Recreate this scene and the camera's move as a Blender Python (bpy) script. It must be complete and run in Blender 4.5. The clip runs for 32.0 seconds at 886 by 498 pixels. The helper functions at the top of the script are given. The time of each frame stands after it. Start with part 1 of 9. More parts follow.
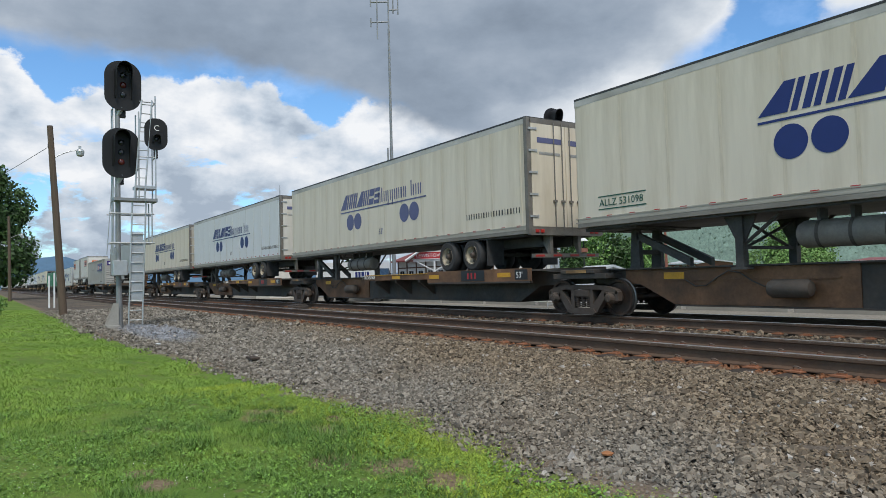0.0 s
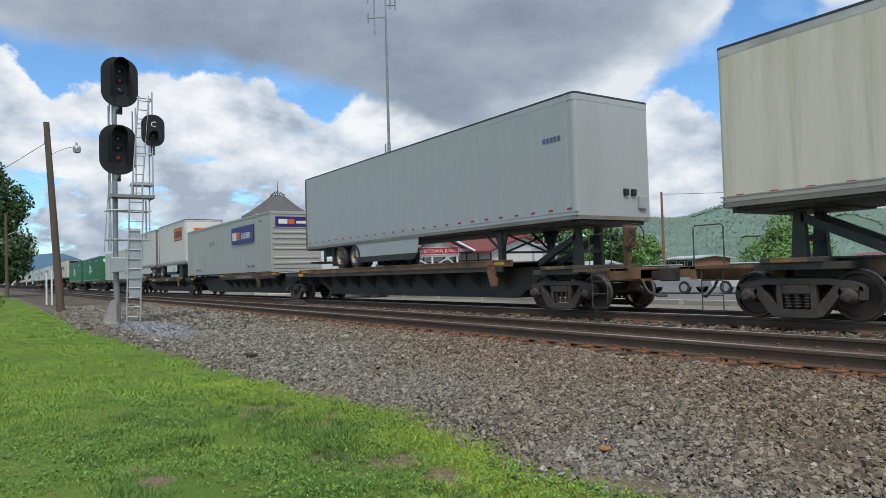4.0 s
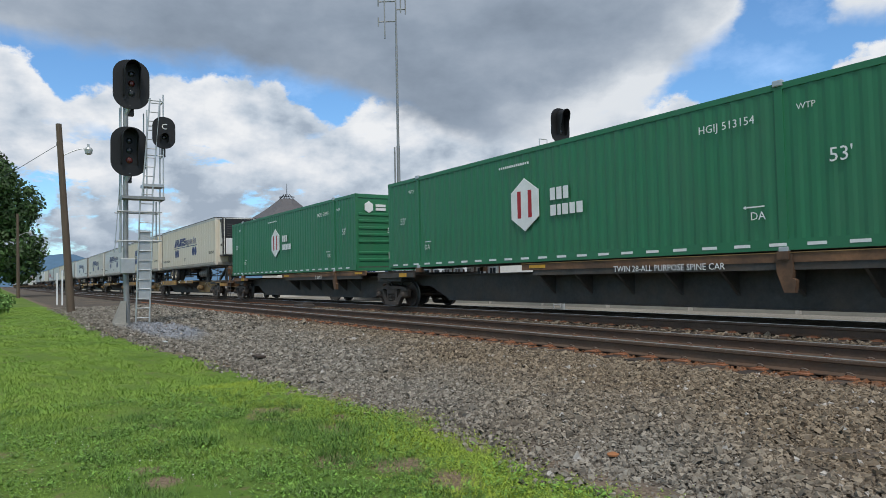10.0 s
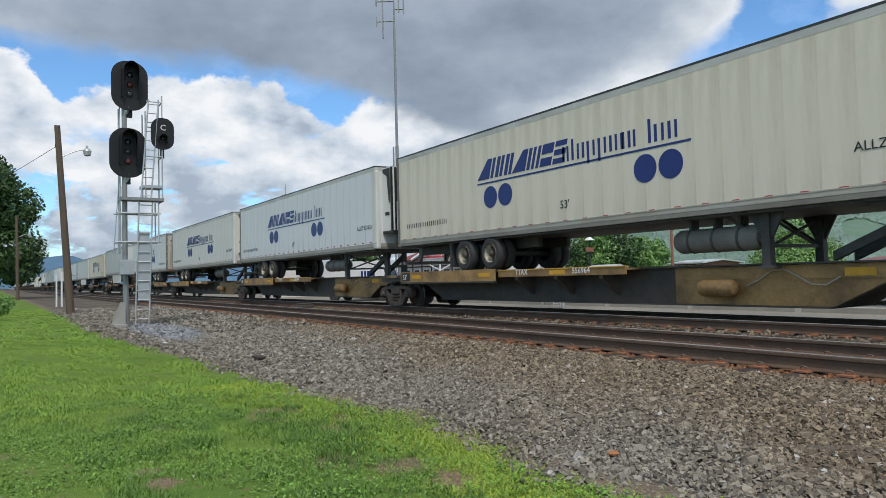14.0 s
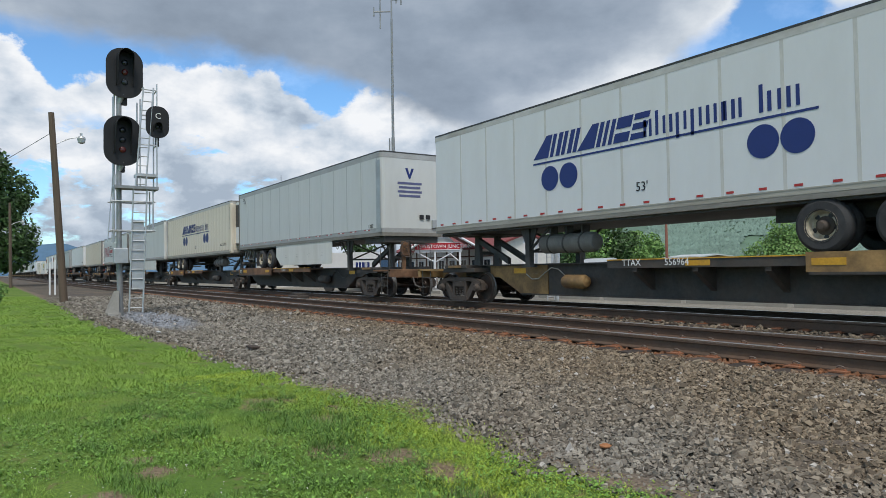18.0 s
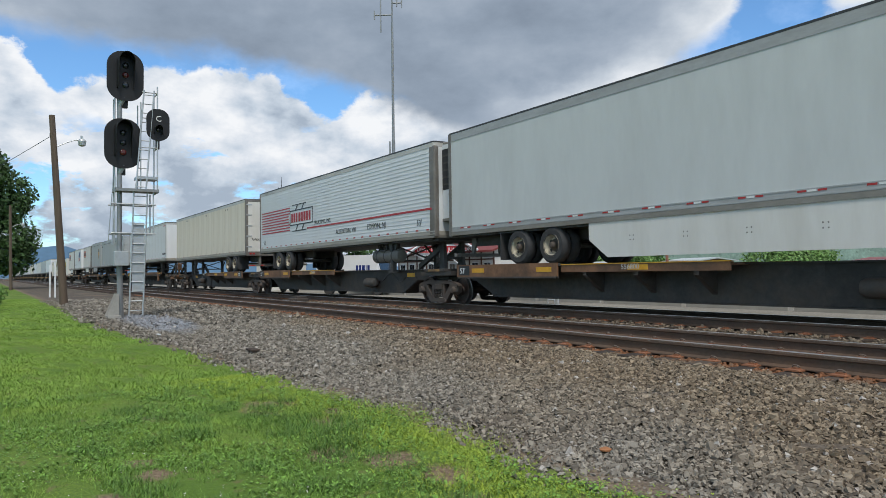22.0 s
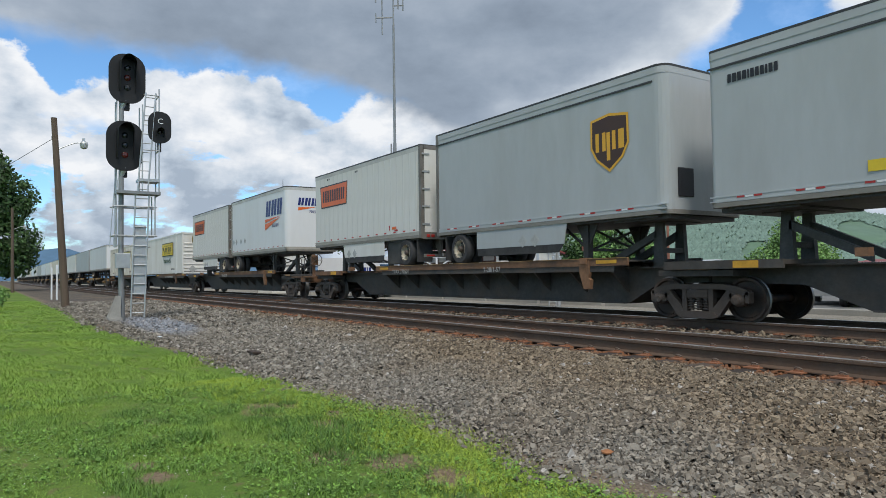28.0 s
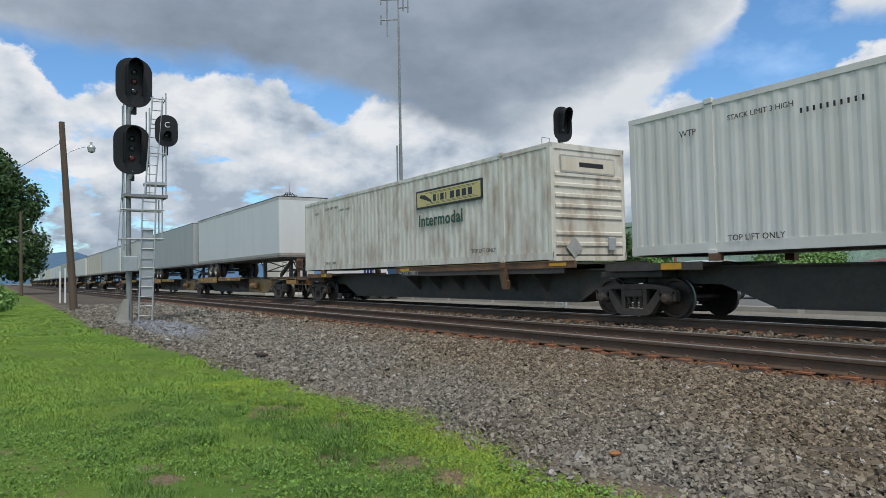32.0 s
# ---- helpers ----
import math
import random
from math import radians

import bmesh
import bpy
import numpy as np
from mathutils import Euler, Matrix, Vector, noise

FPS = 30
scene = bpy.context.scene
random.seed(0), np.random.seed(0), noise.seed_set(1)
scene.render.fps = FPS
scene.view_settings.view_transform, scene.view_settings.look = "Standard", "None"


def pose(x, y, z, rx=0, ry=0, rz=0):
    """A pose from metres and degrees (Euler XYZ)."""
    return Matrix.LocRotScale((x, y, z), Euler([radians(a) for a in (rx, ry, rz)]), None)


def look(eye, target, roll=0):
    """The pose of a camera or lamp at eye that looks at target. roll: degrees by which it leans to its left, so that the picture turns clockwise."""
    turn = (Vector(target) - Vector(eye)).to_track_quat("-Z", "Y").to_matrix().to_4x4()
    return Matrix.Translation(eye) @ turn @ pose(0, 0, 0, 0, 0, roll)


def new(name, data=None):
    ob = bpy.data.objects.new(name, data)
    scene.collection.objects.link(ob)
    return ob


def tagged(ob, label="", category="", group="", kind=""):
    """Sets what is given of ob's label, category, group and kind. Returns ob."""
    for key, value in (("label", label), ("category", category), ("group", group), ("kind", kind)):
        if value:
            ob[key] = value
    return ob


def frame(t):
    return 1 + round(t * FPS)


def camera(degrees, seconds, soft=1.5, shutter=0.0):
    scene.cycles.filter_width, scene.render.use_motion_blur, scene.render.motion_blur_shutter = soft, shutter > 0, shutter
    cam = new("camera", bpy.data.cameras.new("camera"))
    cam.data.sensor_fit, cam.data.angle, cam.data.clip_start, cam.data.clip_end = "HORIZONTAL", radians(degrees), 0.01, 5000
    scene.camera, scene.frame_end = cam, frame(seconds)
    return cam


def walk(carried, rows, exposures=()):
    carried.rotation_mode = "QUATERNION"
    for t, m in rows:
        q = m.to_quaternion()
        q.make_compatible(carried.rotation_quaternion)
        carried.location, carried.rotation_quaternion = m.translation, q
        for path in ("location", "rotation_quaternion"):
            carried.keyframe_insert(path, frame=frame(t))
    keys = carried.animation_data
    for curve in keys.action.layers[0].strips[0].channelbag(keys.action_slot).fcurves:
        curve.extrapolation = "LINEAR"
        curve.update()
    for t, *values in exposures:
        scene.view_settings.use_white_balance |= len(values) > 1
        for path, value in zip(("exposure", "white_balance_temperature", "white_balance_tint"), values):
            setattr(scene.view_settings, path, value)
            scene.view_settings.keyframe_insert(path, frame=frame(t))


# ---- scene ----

# ---------------------------------------------------------------- camera
EYE = (0.0, 0.0, 1.4)
LENS = 65.7


def aim(yaw, pitch, lean):
    """A standing camera: yaw from -x towards +y, pitch upwards, lean of the picture, in degrees."""
    a, b, c = radians(yaw), radians(pitch), radians(lean)
    fw = Vector((-math.cos(a) * math.cos(b), math.sin(a) * math.cos(b), math.sin(b)))
    rt = Vector((math.sin(a), math.cos(a), 0))
    up = rt.cross(fw)
    x, y = rt * math.cos(c) + up * math.sin(c), up * math.cos(c) - rt * math.sin(c)
    m = Matrix((x, y, -fw)).transposed().to_4x4()
    return Matrix.Translation(EYE) @ m


TURNS = (
    (0, 33.61, 2.4, -1.5), (0.5, 33.67, 2.4, -1.6), (1, 33.7, 2.41, -1.54), (1.5, 33.53, 2.45, -1.36), (2, 33.47, 2.49, -1.42),
    (2.5, 33.56, 2.45, -1.5), (3, 33.63, 2.24, -1.51), (3.5, 33.69, 2.05, -1.64), (5.5, 34.13, 2.09, -1.37), (6, 34.17, 2.15, -1.23),
    (6.5, 34.18, 2.17, -1.17), (7, 34.07, 2.29, -1.16), (7.5, 34.02, 2.55, -1.09), (8, 33.91, 2.65, -1.22), (8.5, 33.88, 2.54, -1.26),
    (9, 33.85, 2.37, -1.31), (9.5, 33.44, 2.31, -1.36), (10, 33.09, 2.38, -1.17), (10.5, 33.03, 2.27, -1.36), (11, 33.01, 2.16, -1.43),
    (11.5, 32.99, 2.12, -1.48), (12, 33.04, 2.14, -1.44), (12.5, 33.01, 2.16, -1.42), (13, 33.07, 2.31, -1.29), (13.5, 33.11, 2.35, -1.4),
    (14, 33.14, 2.35, -1.48), (14.5, 33.2, 2.34, -1.53), (16.5, 33.64, 1.84, -1.48), (17, 33.65, 1.77, -1.24), (17.5, 33.58, 1.68, -1.1),
    (18, 33.54, 1.67, -0.87), (18.5, 33.41, 1.6, -0.86), (19, 33.33, 1.59, -1.0), (19.5, 33.37, 1.55, -0.99), (20, 33.37, 1.71, -0.77),
    (20.5, 33.44, 1.82, -0.68), (21, 33.44, 1.88, -0.88), (21.5, 33.51, 1.88, -0.96), (22, 33.53, 1.93, -0.79), (22.5, 33.49, 1.9, -0.83),
    (23, 33.47, 1.85, -0.9), (23.5, 33.41, 1.74, -0.92), (24, 33.34, 1.69, -1.0), (24.5, 33.21, 1.85, -0.88), (25, 33.23, 1.98, -0.81),
    (25.5, 33.24, 1.98, -1.11), (27.5, 33.35, 2.07, -0.95), (28, 33.42, 2.12, -0.8), (28.5, 33.48, 2.06, -0.76), (29, 33.54, 2.08, -0.7),
    (29.5, 33.55, 2.04, -0.81), (30, 33.55, 2.04, -0.87), (30.5, 33.41, 2.09, -0.81), (31, 33.14, 2.12, -0.94), (31.5, 33.05, 2.17, -1.07),
    (32, 32.9, 2.25, -1.08),
)
cam = camera(LENS, 32.0, soft=0.85)
walk(cam, [(t, aim(a, b, c)) for t, a, b, c in TURNS], exposures=[(t, stops, 6380, 10) for t, stops in ((0.0, 0.02), (5.0, 0.02), (6.0, -0.03), (7.0, 0.02), (8.2, 0.0), (9.0, -0.09), (10.2, -0.06), (11.5, 0.02), (18.2, 0.03), (19.0, -0.09), (19.8, 0.03), (30.2, 0.02), (31.0, -0.08), (32.0, -0.13))])

# ---------------------------------------------------------------- sky, sun
SUN_TURN, SUN_HIGH = 118, 56


def build_world():
    w = bpy.data.worlds.new("sky")
    w.use_nodes = True
    scene.world = w
    nt = w.node_tree
    nt.nodes.clear()
    N, Lk = nt.nodes.new, nt.links.new

    def op(kind, a, b=None, clamp=False):
        n = N("ShaderNodeMath")
        n.operation, n.use_clamp = kind, clamp
        for i, v in enumerate((a, b)):
            if v is None:
                continue
            if isinstance(v, (int, float)):
                n.inputs[i].default_value = v
            else:
                Lk(v, n.inputs[i])
        return n.outputs[0]

    sky = N("ShaderNodeTexSky")
    sky.sky_type, sky.sun_disc = "NISHITA", False
    sky.sun_elevation, sky.sun_rotation = radians(SUN_HIGH), radians(SUN_TURN)
    sky.air_density, sky.dust_density, sky.ozone_density = 1.05, 0.2, 4.0
    gen = N("ShaderNodeTexCoord").outputs["Generated"]
    sep = N("ShaderNodeSeparateXYZ")
    Lk(gen, sep.inputs[0])
    yaw = op("MULTIPLY", op("ARCTAN2", sep.outputs[1], op("MULTIPLY", sep.outputs[0], -1.0)), 57.2958)
    high = op("MULTIPLY", op("ARCSINE", sep.outputs[2]), 57.2958)

    def noise_at(scale, detail, rough, shift, flat=2.0, warp=0.0):
        """Noise over the sky's degrees; clouds are drawn out sideways."""
        comb = N("ShaderNodeCombineXYZ")
        Lk(op("ADD", op("MULTIPLY", yaw, scale), shift[0]), comb.inputs[0])
        Lk(op("ADD", op("MULTIPLY", high, scale * flat), shift[1]), comb.inputs[1])
        n = N("ShaderNodeTexNoise")
        n.inputs["Scale"].default_value, n.inputs["Detail"].default_value, n.inputs["Roughness"].default_value, n.inputs["Distortion"].default_value = 1.0, detail, rough, warp
        Lk(comb.outputs[0], n.inputs[0])
        return n.outputs[0]

    def swing(value, amount):
        return op("MULTIPLY", op("SUBTRACT", value, 0.5), amount)

    def smooth(value, lo, hi):
        r = N("ShaderNodeMapRange")
        r.interpolation_type = "SMOOTHSTEP"
        Lk(value, r.inputs[0])
        r.inputs[1].default_value, r.inputs[2].default_value = lo, hi
        return r.outputs[0]

    def outline(stops):
        """Height in degrees of a cloud bank's edge along the compass."""
        n = N("ShaderNodeValToRGB")
        n.color_ramp.interpolation = "B_SPLINE"
        while len(n.color_ramp.elements) < len(stops):
            n.color_ramp.elements.new(0.5)
        for e, (x, z) in zip(n.color_ramp.elements, stops):
            e.position, e.color = (x + 20) / 110, (z / 40, z / 40, z / 40, 1)
        Lk(op("DIVIDE", op("ADD", yaw_w, 20.0), 110.0), n.inputs[0])
        return op("MULTIPLY", n.outputs[0], 40.0)

    def ramp(value, stops):
        n = N("ShaderNodeValToRGB")
        while len(n.color_ramp.elements) < len(stops):
            n.color_ramp.elements.new(0.5)
        for e, (x, c) in zip(n.color_ramp.elements, stops):
            e.position, e.color = x, (*c, 1)
        Lk(value, n.inputs[0])
        return n.outputs[0]

    def mixed(fac, x, y):
        m = N("ShaderNodeMix")
        m.data_type = "RGBA"
        Lk(fac, m.inputs["Factor"])
        Lk(x, m.inputs["A"])
        Lk(y, m.inputs["B"])
        return m.outputs["Result"]

    # ragged edges: the banks wander with the noise
    yaw_w = op("ADD", yaw, swing(noise_at(0.22, 8, 0.58, (1.3, 7.7), 1.4), 4.0))
    high_w = op("ADD", high, swing(noise_at(0.20, 8, 0.58, (9.1, 2.2), 1.4), 3.2))
    puffs = op("ADD", high, swing(noise_at(0.42, 9, 0.60, (4.1, 6.2), 1.3), 3.4))
    # bright heaps below, with lit tops and grey bases
    heap = smooth(op("SUBTRACT", outline(HEAPS), puffs), -0.25, 0.45)
    gaps = smooth(op("ADD", noise_at(0.19, 7, 0.6, (2.0, 0.7), 2.2), op("MULTIPLY", yaw, 0.004)), 0.40, 0.50)
    low = smooth(high_w, 13.0, 9.0)
    heap = op("MULTIPLY", heap, op("SUBTRACT", 1.0, op("MULTIPLY", low, op("SUBTRACT", 1.0, gaps))))
    rise = op("SUBTRACT", noise_at(0.20, 8, 0.52, (5.0, 3.0), 1.4), noise_at(0.20, 8, 0.52, (5.14, 3.36), 1.4))
    lit = op("ADD", op("MULTIPLY", rise, 1.9), op("ADD", swing(noise_at(0.13, 8, 0.60, (7.7, 1.2), 1.8), 1.5), op("ADD", 0.60, op("MULTIPLY", op("SUBTRACT", high, 10.5), 0.05))))
    heap_color = ramp(lit, ((0.12, (0.38, 0.45, 0.54)), (0.42, (0.56, 0.63, 0.71)), (0.70, (0.73, 0.77, 0.82)), (1.0, (0.90, 0.91, 0.92))))
    # one wide grey bank above
    bank = smooth(op("SUBTRACT", high_w, outline(BANK)), -0.9, 1.3)
    # its thin sunlit end, and a paler belly towards it
    inward = op("SUBTRACT", op("ADD", 51.0, op("MULTIPLY", op("SUBTRACT", high_w, 12.7), 1.04)), yaw_w)
    shade = op("MULTIPLY", smooth(inward, 13.0, 0.5), 0.75)
    shade = op("ADD", shade, op("MULTIPLY", smooth(inward, 3.0, 0.0), 0.45))
    shade = op("ADD", shade, op("MULTIPLY", op("MULTIPLY", smooth(high_w, 17.0, 13.5), smooth(yaw_w, 33.0, 42.0)), 0.62))
    shade = op("ADD", shade, op("MULTIPLY", smooth(yaw_w, 14.0, 0.0), 0.40))
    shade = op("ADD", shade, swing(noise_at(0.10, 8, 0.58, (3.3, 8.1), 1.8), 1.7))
    bank_color = ramp(op("MULTIPLY", op("ADD", shade, 0.40), 0.68), ((0.0, (0.225, 0.275, 0.345)), (0.25, (0.295, 0.355, 0.435)), (0.45, (0.37, 0.43, 0.51)), (0.70, (0.53, 0.585, 0.65)), (1.0, (0.78, 0.81, 0.84))))
    blue = N("ShaderNodeMix")
    blue.data_type, blue.blend_type = "RGBA", "MULTIPLY"
    blue.inputs["Factor"].default_value = 1.0
    blue.inputs["B"].default_value = (0.112, 0.145, 0.163, 1)
    Lk(sky.outputs[0], blue.inputs["A"])
    haze = ramp(noise_at(0.14, 7, 0.6, (1.0, 4.0), 1.6), ((0.50, (0.0, 0.0, 0.0)), (0.80, (0.20, 0.20, 0.20))))
    thin = N("ShaderNodeMix")
    thin.data_type, thin.blend_type = "RGBA", "ADD"
    thin.inputs["Factor"].default_value = 1.0
    Lk(blue.outputs["Result"], thin.inputs["A"])
    Lk(haze, thin.inputs["B"])
    color = mixed(heap, thin.outputs["Result"], heap_color)
    color = mixed(bank, color, bank_color)
    bg, out = N("ShaderNodeBackground"), N("ShaderNodeOutputWorld")
    Lk(color, bg.inputs[0])
    bg.inputs[1].default_value = 1.0
    Lk(bg.outputs[0], out.inputs[0])


# edges of the cloud banks: compass degrees and height
HEAPS = ((-20, 12.0), (-1, 17.6), (2.2, 16.4), (3.6, 13.6), (5, 13.6), (7.5, 15.0), (11, 15.8), (15, 16.2), (20, 16.0), (21.8, 13.4), (24, 12.4), (26, 14.2), (29, 14.8), (34, 13.6), (44, 13.5), (50, 13.6), (52.8, 14.0), (55, 12.0), (59.2, 10.2), (61, 12.8), (63, 13.8), (65, 16.0), (70, 15.8), (90, 13.0))
BANK = ((-20, 17.0), (1, 18.2), (5, 16.9), (10, 17.0), (16, 17.2), (21, 16.2), (26, 15.0), (30, 13.3), (34, 11.4), (38, 10.6), (44, 11.0), (48, 12.2), (50.5, 13.0), (52, 15.6), (54, 16.7), (56.5, 18.0), (58, 21.5), (60, 25.0), (62, 21.0), (63.5, 17.6), (67, 17.2), (72, 18.0), (90, 20.0))
build_world()
sun = new("sun", bpy.data.lights.new("sun", "SUN"))
sun.data.energy, sun.data.angle, sun.data.color = 2.3, radians(12), (1.0, 0.95, 0.88)
_a, _e = radians(SUN_TURN), radians(SUN_HIGH)
sun.matrix_world = look((0, 0, 0), (-math.sin(_a) * math.cos(_e), -math.cos(_a) * math.cos(_e), -math.sin(_e)))
sun.location = (0, 0, 60)

# ---------------------------------------------------------------- materials


def mat(name, color, rough=0.6, metal=0.0, vary=0.12, scale=3.0, bump=0.0, bump_scale=40.0, dirt=None, dirt_amount=0.0, dirt_scale=1.2,
        stretch=(1, 1, 1), per_object=0.0, per_island=0.0, spec=0.4):
    """A painted, rusty, stony or leafy surface: base colour with grain at two scales, stains and fine relief."""
    m = bpy.data.materials.new(name)
    m.use_nodes = True
    nt = m.node_tree
    N, Lk = nt.nodes.new, nt.links.new
    b = nt.nodes["Principled BSDF"]
    b.inputs["Roughness"].default_value, b.inputs["Metallic"].default_value = rough, metal
    b.inputs["Specular IOR Level"].default_value = spec
    co = N("ShaderNodeTexCoord").outputs["Object"]
    mp = N("ShaderNodeMapping")
    mp.inputs["Scale"].default_value = stretch
    Lk(co, mp.inputs[0])

    def tex(sc, detail):
        n = N("ShaderNodeTexNoise")
        n.inputs["Scale"].default_value, n.inputs["Detail"].default_value, n.inputs["Roughness"].default_value = sc, detail, 0.6
        Lk(mp.outputs[0], n.inputs[0])
        return n.outputs[0]

    def scaled(col_out, fac_out, amount):
        hsv = N("ShaderNodeHueSaturation")
        r = N("ShaderNodeMapRange")
        r.inputs[1].default_value, r.inputs[2].default_value = 0.25, 0.75
        r.inputs[3].default_value, r.inputs[4].default_value = 1 - amount, 1 + amount
        Lk(fac_out, r.inputs[0])
        Lk(r.outputs[0], hsv.inputs["Value"])
        if isinstance(col_out, tuple):
            hsv.inputs["Color"].default_value = (*col_out, 1)
        else:
            Lk(col_out, hsv.inputs["Color"])
        return hsv.outputs[0]

    c = scaled(tuple(color), tex(scale, 5), vary)
    c = scaled(c, tex(scale * 9, 4), vary * 0.6)
    if per_object:
        c = scaled(c, N("ShaderNodeObjectInfo").outputs["Random"], per_object)
    if per_island:
        c = scaled(c, N("ShaderNodeNewGeometry").outputs["Random Per Island"], per_island)
    if dirt is not None:
        mx, r = N("ShaderNodeMix"), N("ShaderNodeMapRange")
        mx.data_type = "RGBA"
        r.inputs[1].default_value, r.inputs[2].default_value, r.inputs[4].default_value = 0.45, 0.72, dirt_amount
        Lk(tex(dirt_scale, 8), r.inputs[0])
        Lk(r.outputs[0], mx.inputs["Factor"])
        Lk(c, mx.inputs["A"])
        mx.inputs["B"].default_value = (*dirt, 1)
        c = mx.outputs["Result"]
    Lk(c, b.inputs["Base Color"])
    if bump:
        bp = N("ShaderNodeBump")
        bp.inputs["Strength"].default_value, bp.inputs["Distance"].default_value = bump, 0.02
        Lk(tex(bump_scale, 6), bp.inputs["Height"])
        Lk(bp.outputs[0], b.inputs["Normal"])
    return m


RUST = (0.16, 0.075, 0.035)
GRIME = (0.10, 0.085, 0.065)
M = {}
M["white"] = mat("white_paint", (0.70, 0.685, 0.64), 0.45, vary=0.04, scale=0.8, dirt=(0.40, 0.36, 0.27), dirt_amount=0.35, stretch=(1, 1, 0.22))
M["old_white"] = mat("rust_spotted_white_paint", (0.72, 0.69, 0.60), 0.5, vary=0.06, scale=0.9, dirt=(0.30, 0.19, 0.11), dirt_amount=0.75, dirt_scale=2.4, stretch=(1, 1, 0.35))
M["spine_side"] = mat("dark_spine_side", (0.055, 0.050, 0.045), 0.7, vary=0.35, scale=1.2, dirt=(0.12, 0.085, 0.055), dirt_amount=0.5)
M["cream"] = mat("cream_paint", (0.735, 0.668, 0.548), 0.5, vary=0.05, scale=0.8, dirt=(0.36, 0.29, 0.18), dirt_amount=0.5, stretch=(1.4, 1, 0.16))
M["clean"] = mat("clean_white_paint", (0.71, 0.72, 0.72), 0.4, vary=0.03, scale=0.6, dirt=(0.5, 0.49, 0.45), dirt_amount=0.25, stretch=(1, 1, 0.3))
M["grey"] = mat("grey_paint", (0.42, 0.44, 0.44), 0.45, vary=0.05, scale=0.7, dirt=(0.3, 0.29, 0.26), dirt_amount=0.3, stretch=(1, 1, 0.25))
M["pale"] = mat("pale_paint", (0.585, 0.60, 0.585), 0.45, vary=0.04, scale=0.7, dirt=(0.42, 0.42, 0.40), dirt_amount=0.3, stretch=(1, 1, 0.25))
M["pale_grey"] = mat("pale_grey_paint", (0.40, 0.40, 0.375), 0.5, vary=0.05, scale=0.7, dirt=(0.34, 0.32, 0.28), dirt_amount=0.35, stretch=(1, 1, 0.25))
M["green"] = mat("green_paint", (0.028, 0.175, 0.08), 0.42, vary=0.08, scale=0.8, dirt=(0.055, 0.15, 0.085), dirt_amount=0.5, stretch=(1, 1, 0.3))
M["alu"] = mat("dull_aluminium", (0.45, 0.45, 0.44), 0.42, 0.6, vary=0.12, scale=2.0, dirt=(0.28, 0.26, 0.22), dirt_amount=0.5)
M["rail_dirty"] = mat("dirty_rail_paint", (0.40, 0.378, 0.325), 0.5, vary=0.12, scale=1.5, dirt=(0.25, 0.21, 0.15), dirt_amount=0.6, dirt_scale=2.0, stretch=(0.5, 1, 1.5))
M["frame_dark"] = mat("dark_dirty_frame", (0.20, 0.185, 0.165), 0.55, 0.2, vary=0.2, dirt=(0.09, 0.07, 0.05), dirt_amount=0.6)
M["top_rail"] = mat("weathered_top_rail", (0.52, 0.51, 0.48), 0.5, vary=0.15, scale=1.5, dirt=(0.2, 0.18, 0.14), dirt_amount=0.5, stretch=(0.5, 1, 1))
M["lap_cream"] = mat("stained_cream_lap", (0.60, 0.53, 0.41), 0.6, vary=0.2, scale=2, dirt=(0.74, 0.66, 0.53), dirt_amount=0.9, dirt_scale=0.9, stretch=(2, 1, 0.3))
M["lap_white"] = mat("stained_white_lap", (0.53, 0.52, 0.485), 0.6, vary=0.2, scale=2, dirt=(0.68, 0.67, 0.63), dirt_amount=0.8, dirt_scale=0.9, stretch=(2, 1, 0.3))
M["lap_grey"] = mat("stained_grey_lap", (0.40, 0.41, 0.40), 0.6, vary=0.2, scale=2, dirt=(0.54, 0.555, 0.54), dirt_amount=0.9, dirt_scale=0.9, stretch=(2, 1, 0.3))
M["rail_grey"] = mat("scuffed_grey_rail", (0.39, 0.395, 0.39), 0.5, 0.1, vary=0.15, scale=1.6, dirt=(0.25, 0.235, 0.21), dirt_amount=0.5, stretch=(0.5, 1, 1.5))
M["rail_foot"] = mat("grimy_lower_rail", (0.25, 0.235, 0.205), 0.6, 0.1, vary=0.2, scale=1.6, dirt=(0.13, 0.11, 0.085), dirt_amount=0.6, stretch=(0.5, 1, 1.5))
M["roofline"] = mat("dark_roof_rail", (0.055, 0.055, 0.055), 0.5, 0.3, vary=0.2)
M["galv"] = mat("galvanised_steel", (0.48, 0.50, 0.51), 0.45, 0.55, vary=0.12, scale=4)
M["mast"] = mat("dull_mast_steel", (0.27, 0.28, 0.285), 0.5, 0.4, vary=0.15, scale=3, stretch=(1, 1, 0.3))
M["black"] = mat("black_steel", (0.070, 0.067, 0.063), 0.65, vary=0.35, scale=2.5, dirt=GRIME, dirt_amount=0.45, bump=0.15)
M["spine"] = mat("dark_weathered_steel", (0.062, 0.058, 0.053), 0.7, vary=0.35, scale=1.5, dirt=(0.11, 0.075, 0.05), dirt_amount=0.6, bump=0.15)
M["ochre"] = mat("worn_yellow_paint", (0.34, 0.205, 0.078), 0.6, vary=0.3, scale=2.0, dirt=(0.085, 0.055, 0.035), dirt_amount=1.0, dirt_scale=1.1)
M["brown"] = mat("brown_oxide_paint", (0.20, 0.105, 0.055), 0.7, vary=0.3, scale=2.0, dirt=(0.05, 0.038, 0.030), dirt_amount=0.9, dirt_scale=0.9)
